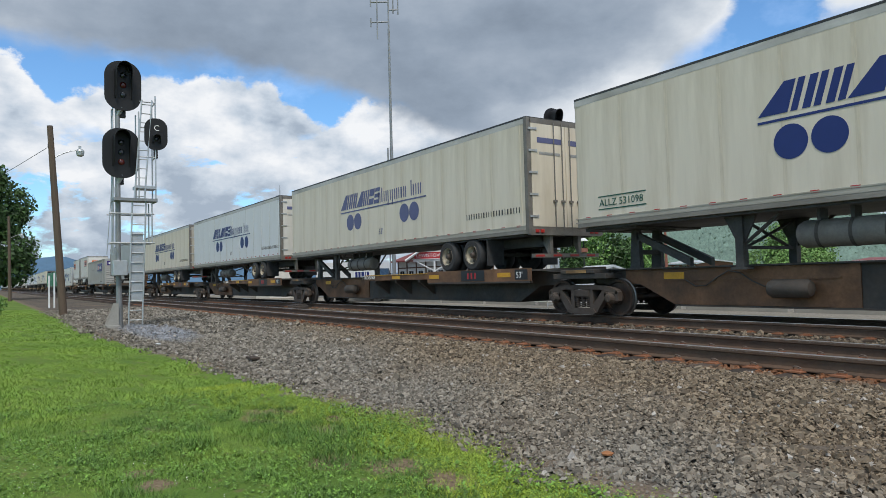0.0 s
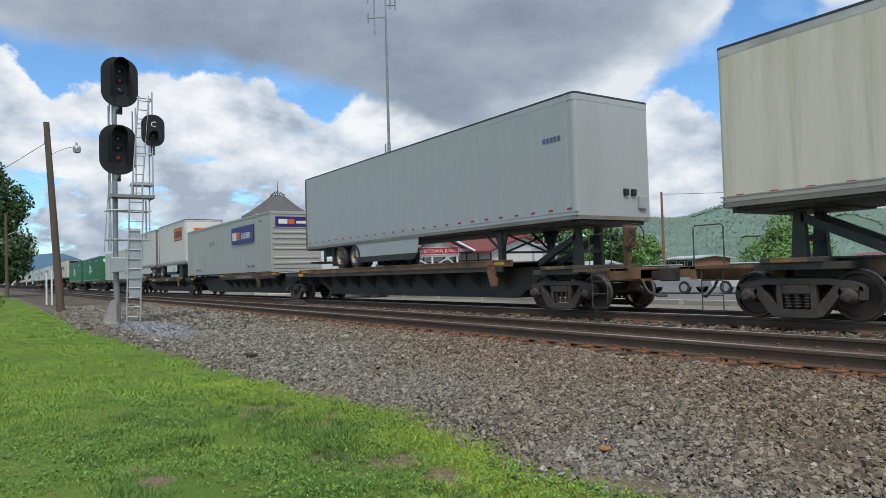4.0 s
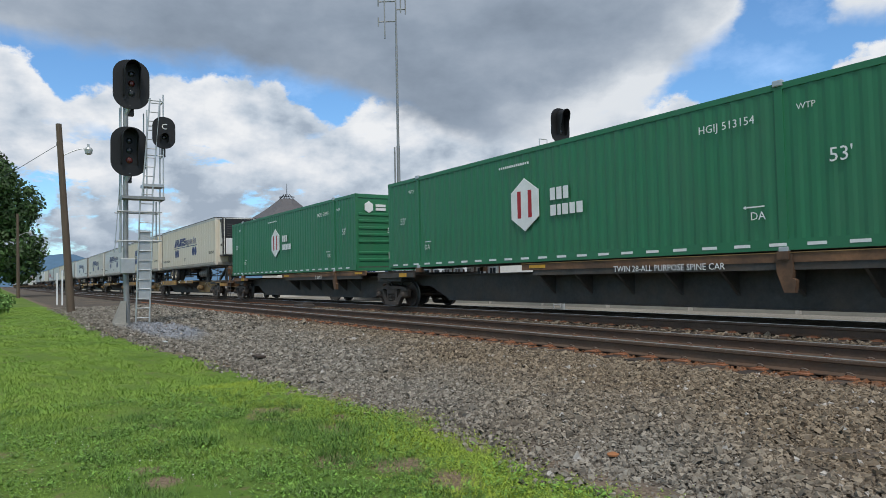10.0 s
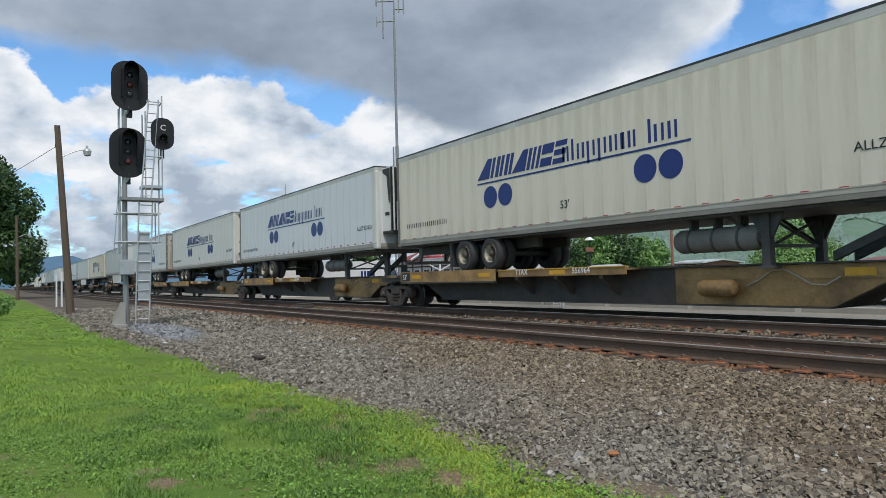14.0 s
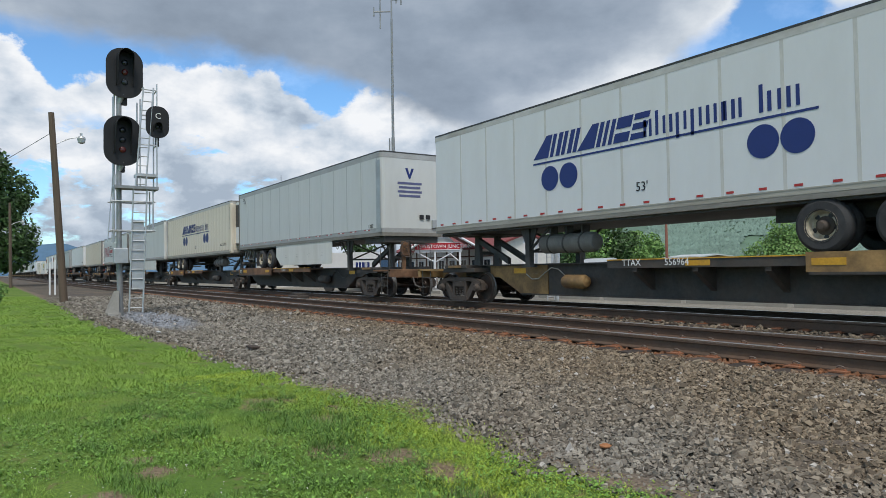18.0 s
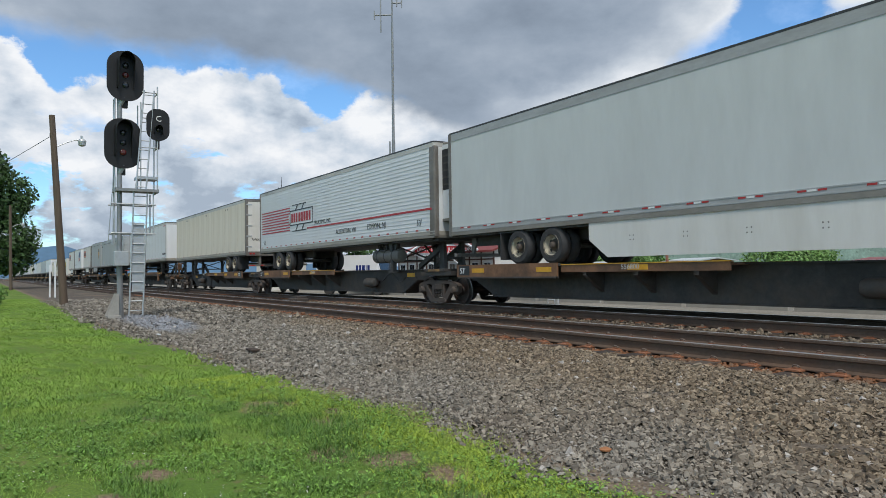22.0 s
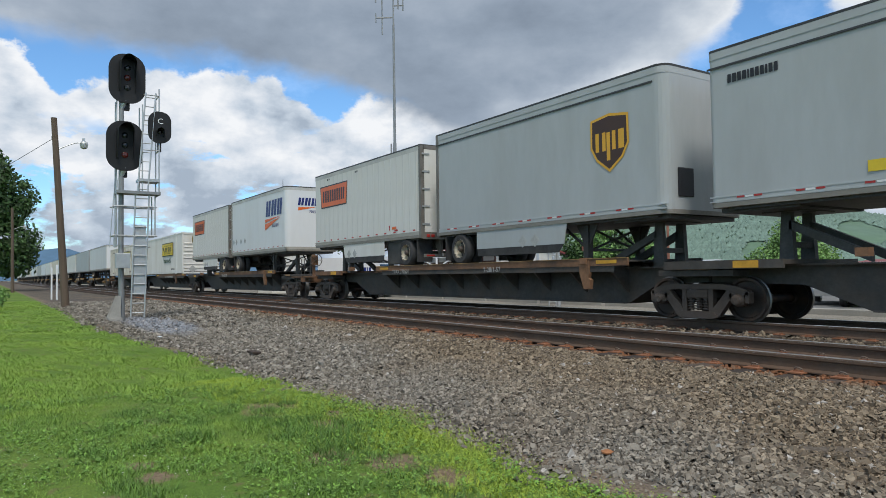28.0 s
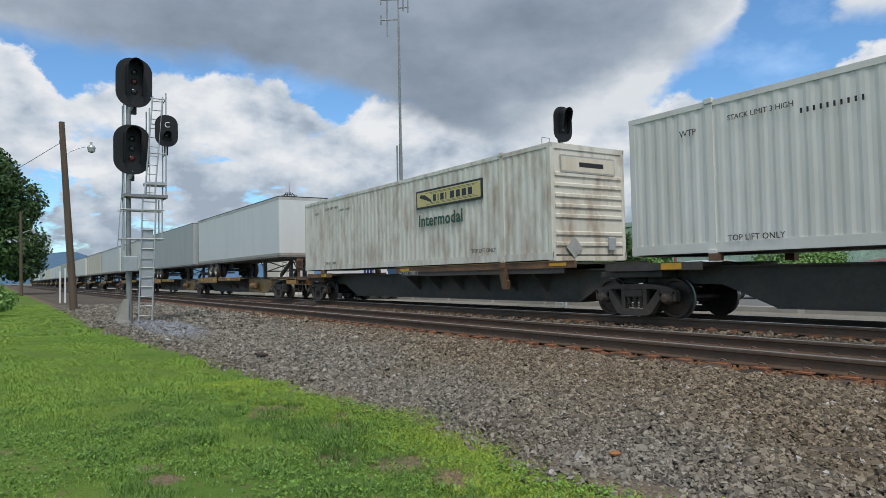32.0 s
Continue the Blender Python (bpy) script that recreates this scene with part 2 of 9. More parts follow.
M["rubber"] = mat("tyre_rubber", (0.042, 0.042, 0.043), 0.85, vary=0.3, scale=5, dirt=(0.10, 0.095, 0.085), dirt_amount=0.35, bump=0.2)
M["slate_blue"] = mat("slate_panel", (0.09, 0.105, 0.125), 0.45, vary=0.1)
M["tank"] = mat("grey_tank_paint", (0.20, 0.19, 0.17), 0.55, vary=0.2, dirt=(0.07, 0.06, 0.05), dirt_amount=0.6)
M["rim"] = mat("dirty_white_rim", (0.56, 0.50, 0.38), 0.5, vary=0.2, dirt=(0.16, 0.11, 0.065), dirt_amount=0.65, dirt_scale=4)
M["red"] = mat("red_reflector", (0.42, 0.03, 0.025), 0.35, vary=0.1)
M["tape_white"] = mat("white_reflector", (0.8, 0.8, 0.78), 0.35, vary=0.08)
M["blue"] = mat("blue_vinyl", (0.015, 0.03, 0.16), 0.35, vary=0.06)
M["faded_blue"] = mat("faded_blue_vinyl", (0.11, 0.12, 0.24), 0.5, vary=0.1)
M["ink"] = mat("black_vinyl", (0.02, 0.02, 0.022), 0.4, vary=0.1)
M["orange"] = mat("orange_vinyl", (0.72, 0.14, 0.02), 0.35, vary=0.05)
M["purple"] = mat("purple_vinyl", (0.045, 0.025, 0.16), 0.35, vary=0.05)
M["gold"] = mat("gold_vinyl", (0.72, 0.38, 0.03), 0.35, vary=0.06)
M["gold_worn"] = mat("worn_gold_paint", (0.66, 0.35, 0.03), 0.55, vary=0.2, dirt=(0.25, 0.13, 0.04), dirt_amount=0.5, dirt_scale=2.5)
M["umber"] = mat("umber_vinyl", (0.06, 0.028, 0.014), 0.35, vary=0.06)
M["yellow"] = mat("yellow_vinyl", (0.72, 0.52, 0.03), 0.4, vary=0.06)
M["wheel"] = mat("wheel_steel", (0.055, 0.045, 0.04), 0.55, 0.5, vary=0.3, dirt=RUST, dirt_amount=0.5, dirt_scale=3)
M["truck"] = mat("cast_steel", (0.068, 0.056, 0.048), 0.75, vary=0.3, scale=4, dirt=(0.115, 0.082, 0.058), dirt_amount=0.6, bump=0.25)
M["bright"] = mat("bright_worn_steel", (0.20, 0.19, 0.18), 0.38, 0.8, vary=0.1, stretch=(0.1, 1, 1))
M["rail"] = mat("rail_steel", (0.098, 0.066, 0.046), 0.8, 0.0, vary=0.25, scale=3, dirt=(0.13, 0.07, 0.04), dirt_amount=0.6, dirt_scale=2)
M["railtop"] = mat("rail_head", (0.62, 0.60, 0.57), 0.30, 0.95, vary=0.15, stretch=(0.1, 1, 1))
M["tie"] = mat("creosoted_wood", (0.062, 0.046, 0.036), 0.85, vary=0.35, scale=3, bump=0.4, stretch=(4, 0.4, 1), per_object=0.3)
M["clip"] = mat("brown_spring_steel", (0.16, 0.125, 0.10), 0.6, 0.2, vary=0.2)
M["plate"] = mat("rusty_plate", (0.27, 0.115, 0.058), 0.8, vary=0.3, bump=0.3)
M["signal_black"] = mat("matt_black_metal", (0.012, 0.012, 0.013), 0.5, vary=0.2)
M["wood"] = mat("grey_weathered_pole", (0.115, 0.085, 0.062), 0.85, vary=0.25, scale=3, stretch=(3, 3, 0.15), bump=0.4)
M["concrete"] = mat("concrete", (0.34, 0.33, 0.30), 0.85, vary=0.12, scale=2, bump=0.2)
M["leaf"] = mat("tree_leaves", (0.050, 0.100, 0.028), 0.6, vary=0.2, scale=0.8, per_island=0.4)
M["bush_leaf"] = mat("bush_leaves", (0.165, 0.29, 0.08), 0.6, vary=0.2, scale=0.8, per_island=0.3)
M["bark"] = mat("bark", (0.075, 0.058, 0.042), 0.9, vary=0.3, bump=0.5)
M["blade"] = mat("grass_blades", (0.166, 0.298, 0.047), 0.55, vary=0.30, scale=1.1, per_island=0.28, dirt=(0.33, 0.43, 0.06), dirt_amount=0.72, dirt_scale=0.55)
M["blade_far"] = mat("far_grass_blades", (0.20, 0.335, 0.048), 0.55, vary=0.16, scale=0.7, per_island=0.10, dirt=(0.31, 0.42, 0.06), dirt_amount=0.7, dirt_scale=0.4)
M["blade_rim"] = mat("yellow_green_blades", (0.385, 0.485, 0.05), 0.55, vary=0.22, scale=0.8, per_island=0.10)
M["creeper"] = mat("creeping_leaves", (0.285, 0.405, 0.045), 0.6, vary=0.25, scale=1.5, per_island=0.12)
M["blade_dark"] = mat("dark_grass_blades", (0.105, 0.21, 0.036), 0.55, vary=0.2, scale=1.0, per_island=0.3)
M["clay"] = mat("orange_clay", (0.34, 0.15, 0.065), 0.9, vary=0.2)
M["weed"] = mat("weed_leaves", (0.15, 0.285, 0.045), 0.55, vary=0.2, per_island=0.35)
M["straw"] = mat("dry_straw", (0.30, 0.22, 0.12), 0.8, vary=0.2, per_island=0.3)
M["dark_green"] = mat("dark_green_vinyl", (0.02, 0.09, 0.06), 0.4, vary=0.08)
M["crimson"] = mat("red_vinyl", (0.40, 0.02, 0.025), 0.4, vary=0.08)
M["pale_tag"] = mat("faded_print", (0.40, 0.40, 0.38), 0.6, vary=0.2, scale=6)
M["faded_yellow"] = mat("faded_yellow_vinyl", (0.62, 0.53, 0.22), 0.5, vary=0.12)
M["rusty_cream"] = mat("rust_streaked_paint", (0.50, 0.46, 0.38), 0.6, vary=0.1, dirt=(0.10, 0.055, 0.035), dirt_amount=0.9, dirt_scale=1.4, stretch=(1, 2.5, 0.3))
M["glass"] = mat("dark_glass", (0.02, 0.025, 0.03), 0.08, vary=0.05, spec=0.6)


# places where the turf is worn down to the earth: x, y, size
SPOTS = ((-7.25, 2.62, 0.30), (-5.98, 2.67, 0.26), (-4.98, 2.22, 0.20), (-4.55, 2.52, 0.22), (-4.02, 2.62, 0.22), (-7.2, 1.34, 0.12), (-5.2, 0.98, 0.14), (-5.6, 0.95, 0.12), (-4.76, 0.67, 0.11), (-6.5, 2.95, 0.16), (-3.45, 2.45, 0.2))


def ground_material():
    """Lawn, gravel and trampled earth on one sheet, told apart by where the lawn's ragged edge runs."""
    m = bpy.data.materials.new("ground")
    m.use_nodes = True
    nt = m.node_tree
    N, Lk = nt.nodes.new, nt.links.new
    b = nt.nodes["Principled BSDF"]
    b.inputs["Roughness"].default_value = 0.95
    b.inputs["Specular IOR Level"].default_value = 0.15
    geo = N("ShaderNodeNewGeometry").outputs["Position"]
    sep = N("ShaderNodeSeparateXYZ")
    Lk(geo, sep.inputs[0])

    def tex(sc, d=6):
        n = N("ShaderNodeTexNoise")
        n.inputs["Scale"].default_value, n.inputs["Detail"].default_value = sc, d
        Lk(geo, n.inputs[0])
        return n.outputs[0]

    def op(o, a, c):
        n = N("ShaderNodeMath")
        n.operation = o
        for i, v in enumerate((a, c)):
            if isinstance(v, (int, float)):
                n.inputs[i].default_value = v
            else:
                Lk(v, n.inputs[i])
        return n.outputs[0]

    def blend(f, lo, hi, a, c):
        r, mx = N("ShaderNodeMapRange"), N("ShaderNodeMix")
        r.inputs[1].default_value, r.inputs[2].default_value = lo, hi
        Lk(f, r.inputs[0])
        mx.data_type = "RGBA"
        Lk(r.outputs[0], mx.inputs["Factor"])
        for s, v in (("A", a), ("B", c)):
            if isinstance(v, tuple):
                mx.inputs[s].default_value = (*v, 1)
            else:
                Lk(v, mx.inputs[s])
        return mx.outputs["Result"]

    lawn = blend(tex(0.6), 0.40, 0.66, (0.105, 0.185, 0.03), (0.19, 0.265, 0.05))
    lawn = blend(tex(60, 3), 0.35, 0.65, (0.085, 0.15, 0.03), lawn)
    x, y = sep.outputs[0], sep.outputs[1]

    def wave(a):
        return op("SINE", a, 0)

    def times(a, k, c=0.0):
        return op("ADD", op("MULTIPLY", a, k), c)

    worn = op("ADD", wave(op("ADD", times(x, 1.7), times(wave(times(y, 1.1)), 2.2))), wave(op("ADD", times(y, 2.9), times(wave(times(x, 0.9, 1.0)), 1.6))))
    worn = op("ADD", worn, times(wave(op("ADD", times(x, 5.3), times(y, 3.1))), 0.6))
    strip = op("MAXIMUM", times(op("ABSOLUTE", times(y, 1.0, -2.42), 0), -4.0, 1.25), 0.0)
    strip = op("MULTIPLY", strip, op("MAXIMUM", op("MINIMUM", times(x, 0.7, 6.6), 1.0), 0.0))
    worn = op("ADD", worn, strip)
    lawn = blend(tex(7), 0.58, 0.75, lawn, (0.17, 0.13, 0.075))
    lawn = blend(op("ADD", worn, times(tex(9), 1.6, -0.8)), 2.3, 2.8, lawn, (0.20, 0.15, 0.09))
    spot = None
    for px, py, r in SPOTS:
        dist = op("SQRT", op("ADD", op("POWER", times(x, 1.0, -px), 2.0), op("POWER", times(y, 1.25, -py * 1.25), 2.0)), 0)
        dist = times(dist, 1 / r)
        spot = dist if spot is None else op("MINIMUM", spot, dist)
    soil = blend(tex(35, 4), 0.35, 0.65, (0.13, 0.095, 0.065), (0.27, 0.205, 0.14))
    lawn = blend(op("ADD", spot, times(tex(12), 1.4, -0.7)), 0.9, 1.5, soil, lawn)
    # grimy gravel, its colour darkened to paint the shade between the stones
    gravel = blend(tex(30, 3), 0.35, 0.65, (0.05, 0.044, 0.038), (0.15, 0.132, 0.112))
    gravel = blend(tex(0.6), 0.45, 0.75, gravel, (0.17, 0.132, 0.098))
    edge = op("ADD", sep.outputs[1], op("MULTIPLY", op("SUBTRACT", tex(0.9), 0.5), 0.9))
    edge = op("ADD", edge, op("MULTIPLY", op("MAXIMUM", op("MINIMUM", op("ADD", sep.outputs[0], 9.0), 0.0), -9.0), -0.11))
    earth = blend(tex(40, 3), 0.35, 0.65, (0.12, 0.092, 0.068), (0.24, 0.19, 0.145))
    near = blend(edge, 3.2, 3.35, lawn, earth)
    near = blend(edge, 3.45, 3.7, near, gravel)
    rust = op("ABSOLUTE", op("SUBTRACT", op("ABSOLUTE", op("SUBTRACT", sep.outputs[1], 8.45), 0), 0.7525), 0)
    near = blend(op("ADD", rust, op("MULTIPLY", op("SUBTRACT", tex(2.2), 0.5), 0.5)), 0.20, 0.50, (0.20, 0.095, 0.05), near)
    far = blend(tex(0.3), 0.4, 0.6, (0.24, 0.225, 0.19), (0.33, 0.31, 0.265))
    far = blend(tex(25, 3), 0.35, 0.65, (0.17, 0.155, 0.13), far)
    field = blend(tex(0.02), 0.4, 0.6, (0.07, 0.13, 0.03), (0.10, 0.17, 0.04))
    c = blend(sep.outputs[1], 14.9, 15.6, near, far)
    c = blend(op("ADD", sep.outputs[1], op("MULTIPLY", op("SUBTRACT", tex(0.1), 0.5), 10.0)), 46, 52, c, field)
    Lk(c, b.inputs["Base Color"])
    bp = N("ShaderNodeBump")
    bp.inputs["Strength"].default_value, bp.inputs["Distance"].default_value = 0.7, 0.03
    Lk(tex(26, 4), bp.inputs["Height"])
    Lk(bp.outputs[0], b.inputs["Normal"])
    return m


def stone_material():
    """Broken stone: grey low on the shoulder, browner towards the rails, rusty beside them, each stone its own shade."""
    m = bpy.data.materials.new("ballast_stone")
    m.use_nodes = True
    nt = m.node_tree
    N, Lk = nt.nodes.new, nt.links.new
    b = nt.nodes["Principled BSDF"]
    b.inputs["Roughness"].default_value = 0.9
    b.inputs["Specular IOR Level"].default_value = 0.25
    geo = N("ShaderNodeNewGeometry")
    sep = N("ShaderNodeSeparateXYZ")
    Lk(geo.outputs["Position"], sep.inputs[0])

    def tex(sc, d=4):
        n = N("ShaderNodeTexNoise")
        n.inputs["Scale"].default_value, n.inputs["Detail"].default_value = sc, d
        Lk(geo.outputs["Position"], n.inputs[0])
        return n.outputs[0]

    def op(o, a, c):
        n = N("ShaderNodeMath")
        n.operation = o
        for i, v in enumerate((a, c)):
            if isinstance(v, (int, float)):
                n.inputs[i].default_value = v
            else:
                Lk(v, n.inputs[i])
        return n.outputs[0]

    def blend(f, lo, hi, a, c):
        r, mx = N("ShaderNodeMapRange"), N("ShaderNodeMix")
        r.inputs[1].default_value, r.inputs[2].default_value = lo, hi
        Lk(f, r.inputs[0])
        mx.data_type = "RGBA"
        Lk(r.outputs[0], mx.inputs["Factor"])
        for s, v in (("A", a), ("B", c)):
            if isinstance(v, tuple):
                mx.inputs[s].default_value = (*v, 1)
            else:
                Lk(v, mx.inputs[s])
        return mx.outputs["Result"]

    own = geo.outputs["Random Per Island"]
    grey = blend(own, 0.0, 0.9, (0.114, 0.103, 0.086), (0.355, 0.324, 0.272))
    brown = blend(own, 0.0, 0.9, (0.093, 0.070, 0.048), (0.335, 0.268, 0.188))
    place = op("ADD", op("ADD", sep.outputs[1], op("MULTIPLY", op("ADD", sep.outputs[0], 5.0), 0.14)), op("MULTIPLY", op("SUBTRACT", tex(0.5), 0.5), 4.0))
    c = blend(place, 3.9, 5.6, grey, brown)
    # crushed bluish stone spread round the signal
    dx = op("DIVIDE", op("ADD", sep.outputs[0], 19.0), 3.4)
    dy = op("DIVIDE", op("SUBTRACT", sep.outputs[1], 3.6), 0.75)
    c = blend(op("ADD", op("ADD", op("MULTIPLY", dx, dx), op("MULTIPLY", dy, dy)), op("MULTIPLY", tex(1.6), 0.9)), 1.0, 1.7, (0.30, 0.315, 0.34), c)
    # rust washed off the rails
    rust = op("ABSOLUTE", op("SUBTRACT", op("ABSOLUTE", op("SUBTRACT", sep.outputs[1], 8.45), 0), 0.7525), 0)
    c = blend(op("ADD", rust, op("MULTIPLY", op("SUBTRACT", tex(2.2), 0.5), 0.5)), 0.20, 0.50, (0.25, 0.11, 0.052), c)
    # a few pale and a few dark stones
    c = blend(own, 0.982, 0.985, c, (0.46, 0.43, 0.39))
    c = blend(tex(18), 0.45, 0.9, c, (0.125, 0.105, 0.085))
    Lk(c, b.inputs["Base Color"])
    bp = N("ShaderNodeBump")
    bp.inputs["Strength"].default_value, bp.inputs["Distance"].default_value = 0.3, 0.01
    Lk(tex(90, 3), bp.inputs["Height"])
    Lk(bp.outputs[0], b.inputs["Normal"])
    return m


M["stone"] = stone_material()
M["ground"] = ground_material()

# ---------------------------------------------------------------- builders


class Shape:
    """Collects boxes, bars and turned pieces into one mesh."""

    def __init__(self):
        self.v, self.f, self.runs = [], [], []

    def raw(self, verts, faces):
        o = len(self.v)
        self.v += [tuple(p) for p in verts]
        self.f += [tuple(i + o for i in q) for q in faces]
        self.runs.append((o, len(self.v), len(self.f) - len(faces), len(self.f)))
        return self

    def box(self, x0, x1, y0, y1, z0, z1, bevel=0.0):
        if bevel <= 0:
            vs = [(x, y, z) for z in (z0, z1) for x, y in ((x0, y0), (x1, y0), (x1, y1), (x0, y1))]
            return self.raw(vs, [(3, 2, 1, 0), (4, 5, 6, 7), (0, 1, 5, 4), (1, 2, 6, 5), (2, 3, 7, 6), (3, 0, 4, 7)])
        bm = bmesh.new()
        bmesh.ops.create_cube(bm, size=1.0, matrix=Matrix.LocRotScale(((x0 + x1) / 2, (y0 + y1) / 2, (z0 + z1) / 2), None, (x1 - x0, y1 - y0, z1 - z0)))
        bmesh.ops.bevel(bm, geom=bm.edges[:], offset=bevel, segments=2, affect="EDGES", profile=0.5)
        self.raw([p.co for p in bm.verts], [[p.index for p in q.verts] for q in bm.faces])
        bm.free()
        return self

    def prism(self, outline, lo, hi, axis="y"):
        """An outline of (a, b) pairs pushed from lo to hi along an axis. y: pairs are x, z; x: y, z; z: x, y."""
        n = len(outline)
        put = {"y": lambda a, b, c: (a, c, b), "x": lambda a, b, c: (c, a, b), "z": lambda a, b, c: (a, b, c)}[axis]
        vs = [put(a, b, c) for c in (lo, hi) for a, b in outline]
        fs = [tuple(range(n))[::-1], tuple(range(n, 2 * n))] + [(i, (i + 1) % n, n + (i + 1) % n, n + i) for i in range(n)]
        return self.raw(vs, fs)

    def tube(self, p, q, r, r2=None, n=10, caps=True):
        p, q = Vector(p), Vector(q)
        r2 = r if r2 is None else r2
        m = (q - p).to_track_quat("Z", "Y").to_matrix()
        vs = []
        for c, rr in ((p, r), (q, r2)):
            vs += [c + m @ Vector((rr * math.cos(2 * math.pi * i / n), rr * math.sin(2 * math.pi * i / n), 0)) for i in range(n)]
        fs = [(i, (i + 1) % n, n + (i + 1) % n, n + i) for i in range(n)]
        if caps:
            fs += [tuple(range(n))[::-1], tuple(range(n, 2 * n))]
        return self.raw(vs, fs)

    def pipe(self, points, r, n=6):
        """One round pipe along a line of points."""
        pts = [Vector(p) for p in points]
        vs, m = [], len(pts)
        for i, p in enumerate(pts):
            way = (pts[min(i + 1, m - 1)] - pts[max(i - 1, 0)]).normalized()
            side = way.cross(Vector((0, 0, 1)) if abs(way.z) < 0.9 else Vector((1, 0, 0))).normalized()
            up = side.cross(way)
            vs += [p + (side * math.cos(2 * math.pi * k / n) + up * math.sin(2 * math.pi * k / n)) * r for k in range(n)]
        fs = [(i * n + k, i * n + (k + 1) % n, (i + 1) * n + (k + 1) % n, (i + 1) * n + k) for i in range(m - 1) for k in range(n)]
        return self.raw(vs, fs + [tuple(range(n))[::-1], tuple(range((m - 1) * n, m * n))])

    def turned(self, profile, centre, axis="y", n=24, caps=True):
        """A profile of (radius, offset) pairs turned about an axis."""
        cx, cy, cz = centre
        vs = []
        for rr, o in profile:
            for i in range(n):
                a = 2 * math.pi * i / n
                u, w = rr * math.cos(a), rr * math.sin(a)
                vs.append({"y": (cx + u, cy + o, cz + w), "x": (cx + o, cy + u, cz + w), "z": (cx + u, cy + w, cz + o)}[axis])
        k = len(profile)
        fs = [(j * n + i, j * n + (i + 1) % n, (j + 1) * n + (i + 1) % n, (j + 1) * n + i) for j in range(k - 1) for i in range(n)]
        if caps:
            fs += [tuple(range(n))[::-1], tuple(range((k - 1) * n, k * n))]
        return self.raw(vs, fs)

    def mesh(self, name, material, smooth=False):
        me = bpy.data.meshes.new(name)
        me.from_pydata(self.v, [], self.f)
        if smooth:
            me.shade_smooth()
            me.set_sharp_from_angle(angle=radians(35))
        me.materials.append(material)
        bm = bmesh.new()
        bm.from_mesh(me)
        bmesh.ops.recalc_face_normals(bm, faces=bm.faces[:])
        bm.to_mesh(me)
        bm.free()
        return me


SHARED = {}


def shared(key, make):
    if key not in SHARED:
        SHARED[key] = make()
    return SHARED[key]


def part(name, shape, material, parent, label="", at=(0, 0, 0), smooth=False):
    """Links one mesh under a thing or under a part."""
    me = shape if isinstance(shape, bpy.types.Mesh) else shape.mesh(name, material, smooth)
    ob = new(name, me)
    ob.parent = parent
    ob.location = at
    if label:
        ob["label"] = label
    return ob


def thing(name, label, category, group="", at=(0, 0, 0), kind=""):
    ob = new(name)
    ob.location = at
    ob.empty_display_size = 0.2
    return tagged(ob, label, category, group, kind)


def solid(name, shape, material, label, category="", group="", kind="", at=(0, 0, 0), smooth=False):
    me = shape if isinstance(shape, bpy.types.Mesh) else shape.mesh(name, material, smooth)
    ob = new(name, me)
    ob.location = at
    return tagged(ob, label, category, group, kind)


def fast_mesh(name, verts, faces, material):
    """A large mesh from numpy arrays of triangles or quads."""
    me = bpy.data.meshes.new(name)
    n, k = faces.shape
    me.vertices.add(len(verts))
    me.vertices.foreach_set("co", np.asarray(verts, np.float32).ravel())
    me.loops.add(n * k)
    me.loops.foreach_set("vertex_index", np.asarray(faces, np.int32).ravel())
    me.polygons.add(n)
    me.polygons.foreach_set("loop_start", np.arange(0, n * k, k, dtype=np.int32))
    me.update(calc_edges=True)
    me.shade_flat()
    me.materials.append(material)
    return me


def letters(text, size, material, spacing=1.0, bold=0.0):
    """Writing as a thin mesh that stands in the x-z plane, facing -y, its lower left corner at the origin."""
    def make():
        cu = bpy.data.curves.new("writing", "FONT")
        cu.body, cu.size, cu.extrude, cu.space_character, cu.resolution_u, cu.offset = text, size * 1.38, 0.002, spacing, 2, bold
        ob = bpy.data.objects.new("writing", cu)
        me = bpy.data.meshes.new_from_object(ob)
        bpy.data.objects.remove(ob)
        me.transform(Matrix.Rotation(math.pi / 2, 4, "X"))
        me.materials.clear()
        me.materials.append(material)
        return me
    return shared(("letters", text, size, material.name, spacing, bold), make)


def pieces(name, key, make, parent, places, label=""):
    """Alike pieces, each an object of its own on one mesh."""
    me = shared((name, key), make)
    for p in places:
        part(name, me, None, parent, label, at=p)

# ---------------------------------------------------------------- the lie of the land
ZR = 0.43          # rail heads
NEAR_Y = 8.45      # middle of the empty track
TRAIN_Y = 12.655   # middle of the track with the train


def ease(t):
    t = np.clip(t, 0, 1)
    return t * t * (3 - 2 * t)


def land(x, y):
    """Height of the ground."""
    x, y = np.asarray(x, float), np.asarray(y, float)
    lawn = 0.2 * ease((-x - 7) / 14) * ease((y + 8) / 8)
    bed = 0.205 - 0.05 * np.exp(-((y - 10.55) / 0.5) ** 2)
    k = ease((y - 3.2) / 3.3)
    h = lawn * (1 - k) + bed * k
    out = ease((y - 14.3) / 1.1)
    h = h * (1 - out) + 0.02 * out
    # the valley side far behind the tracks
    far = np.clip((y - 260) / 900, 0, 1)
    return h


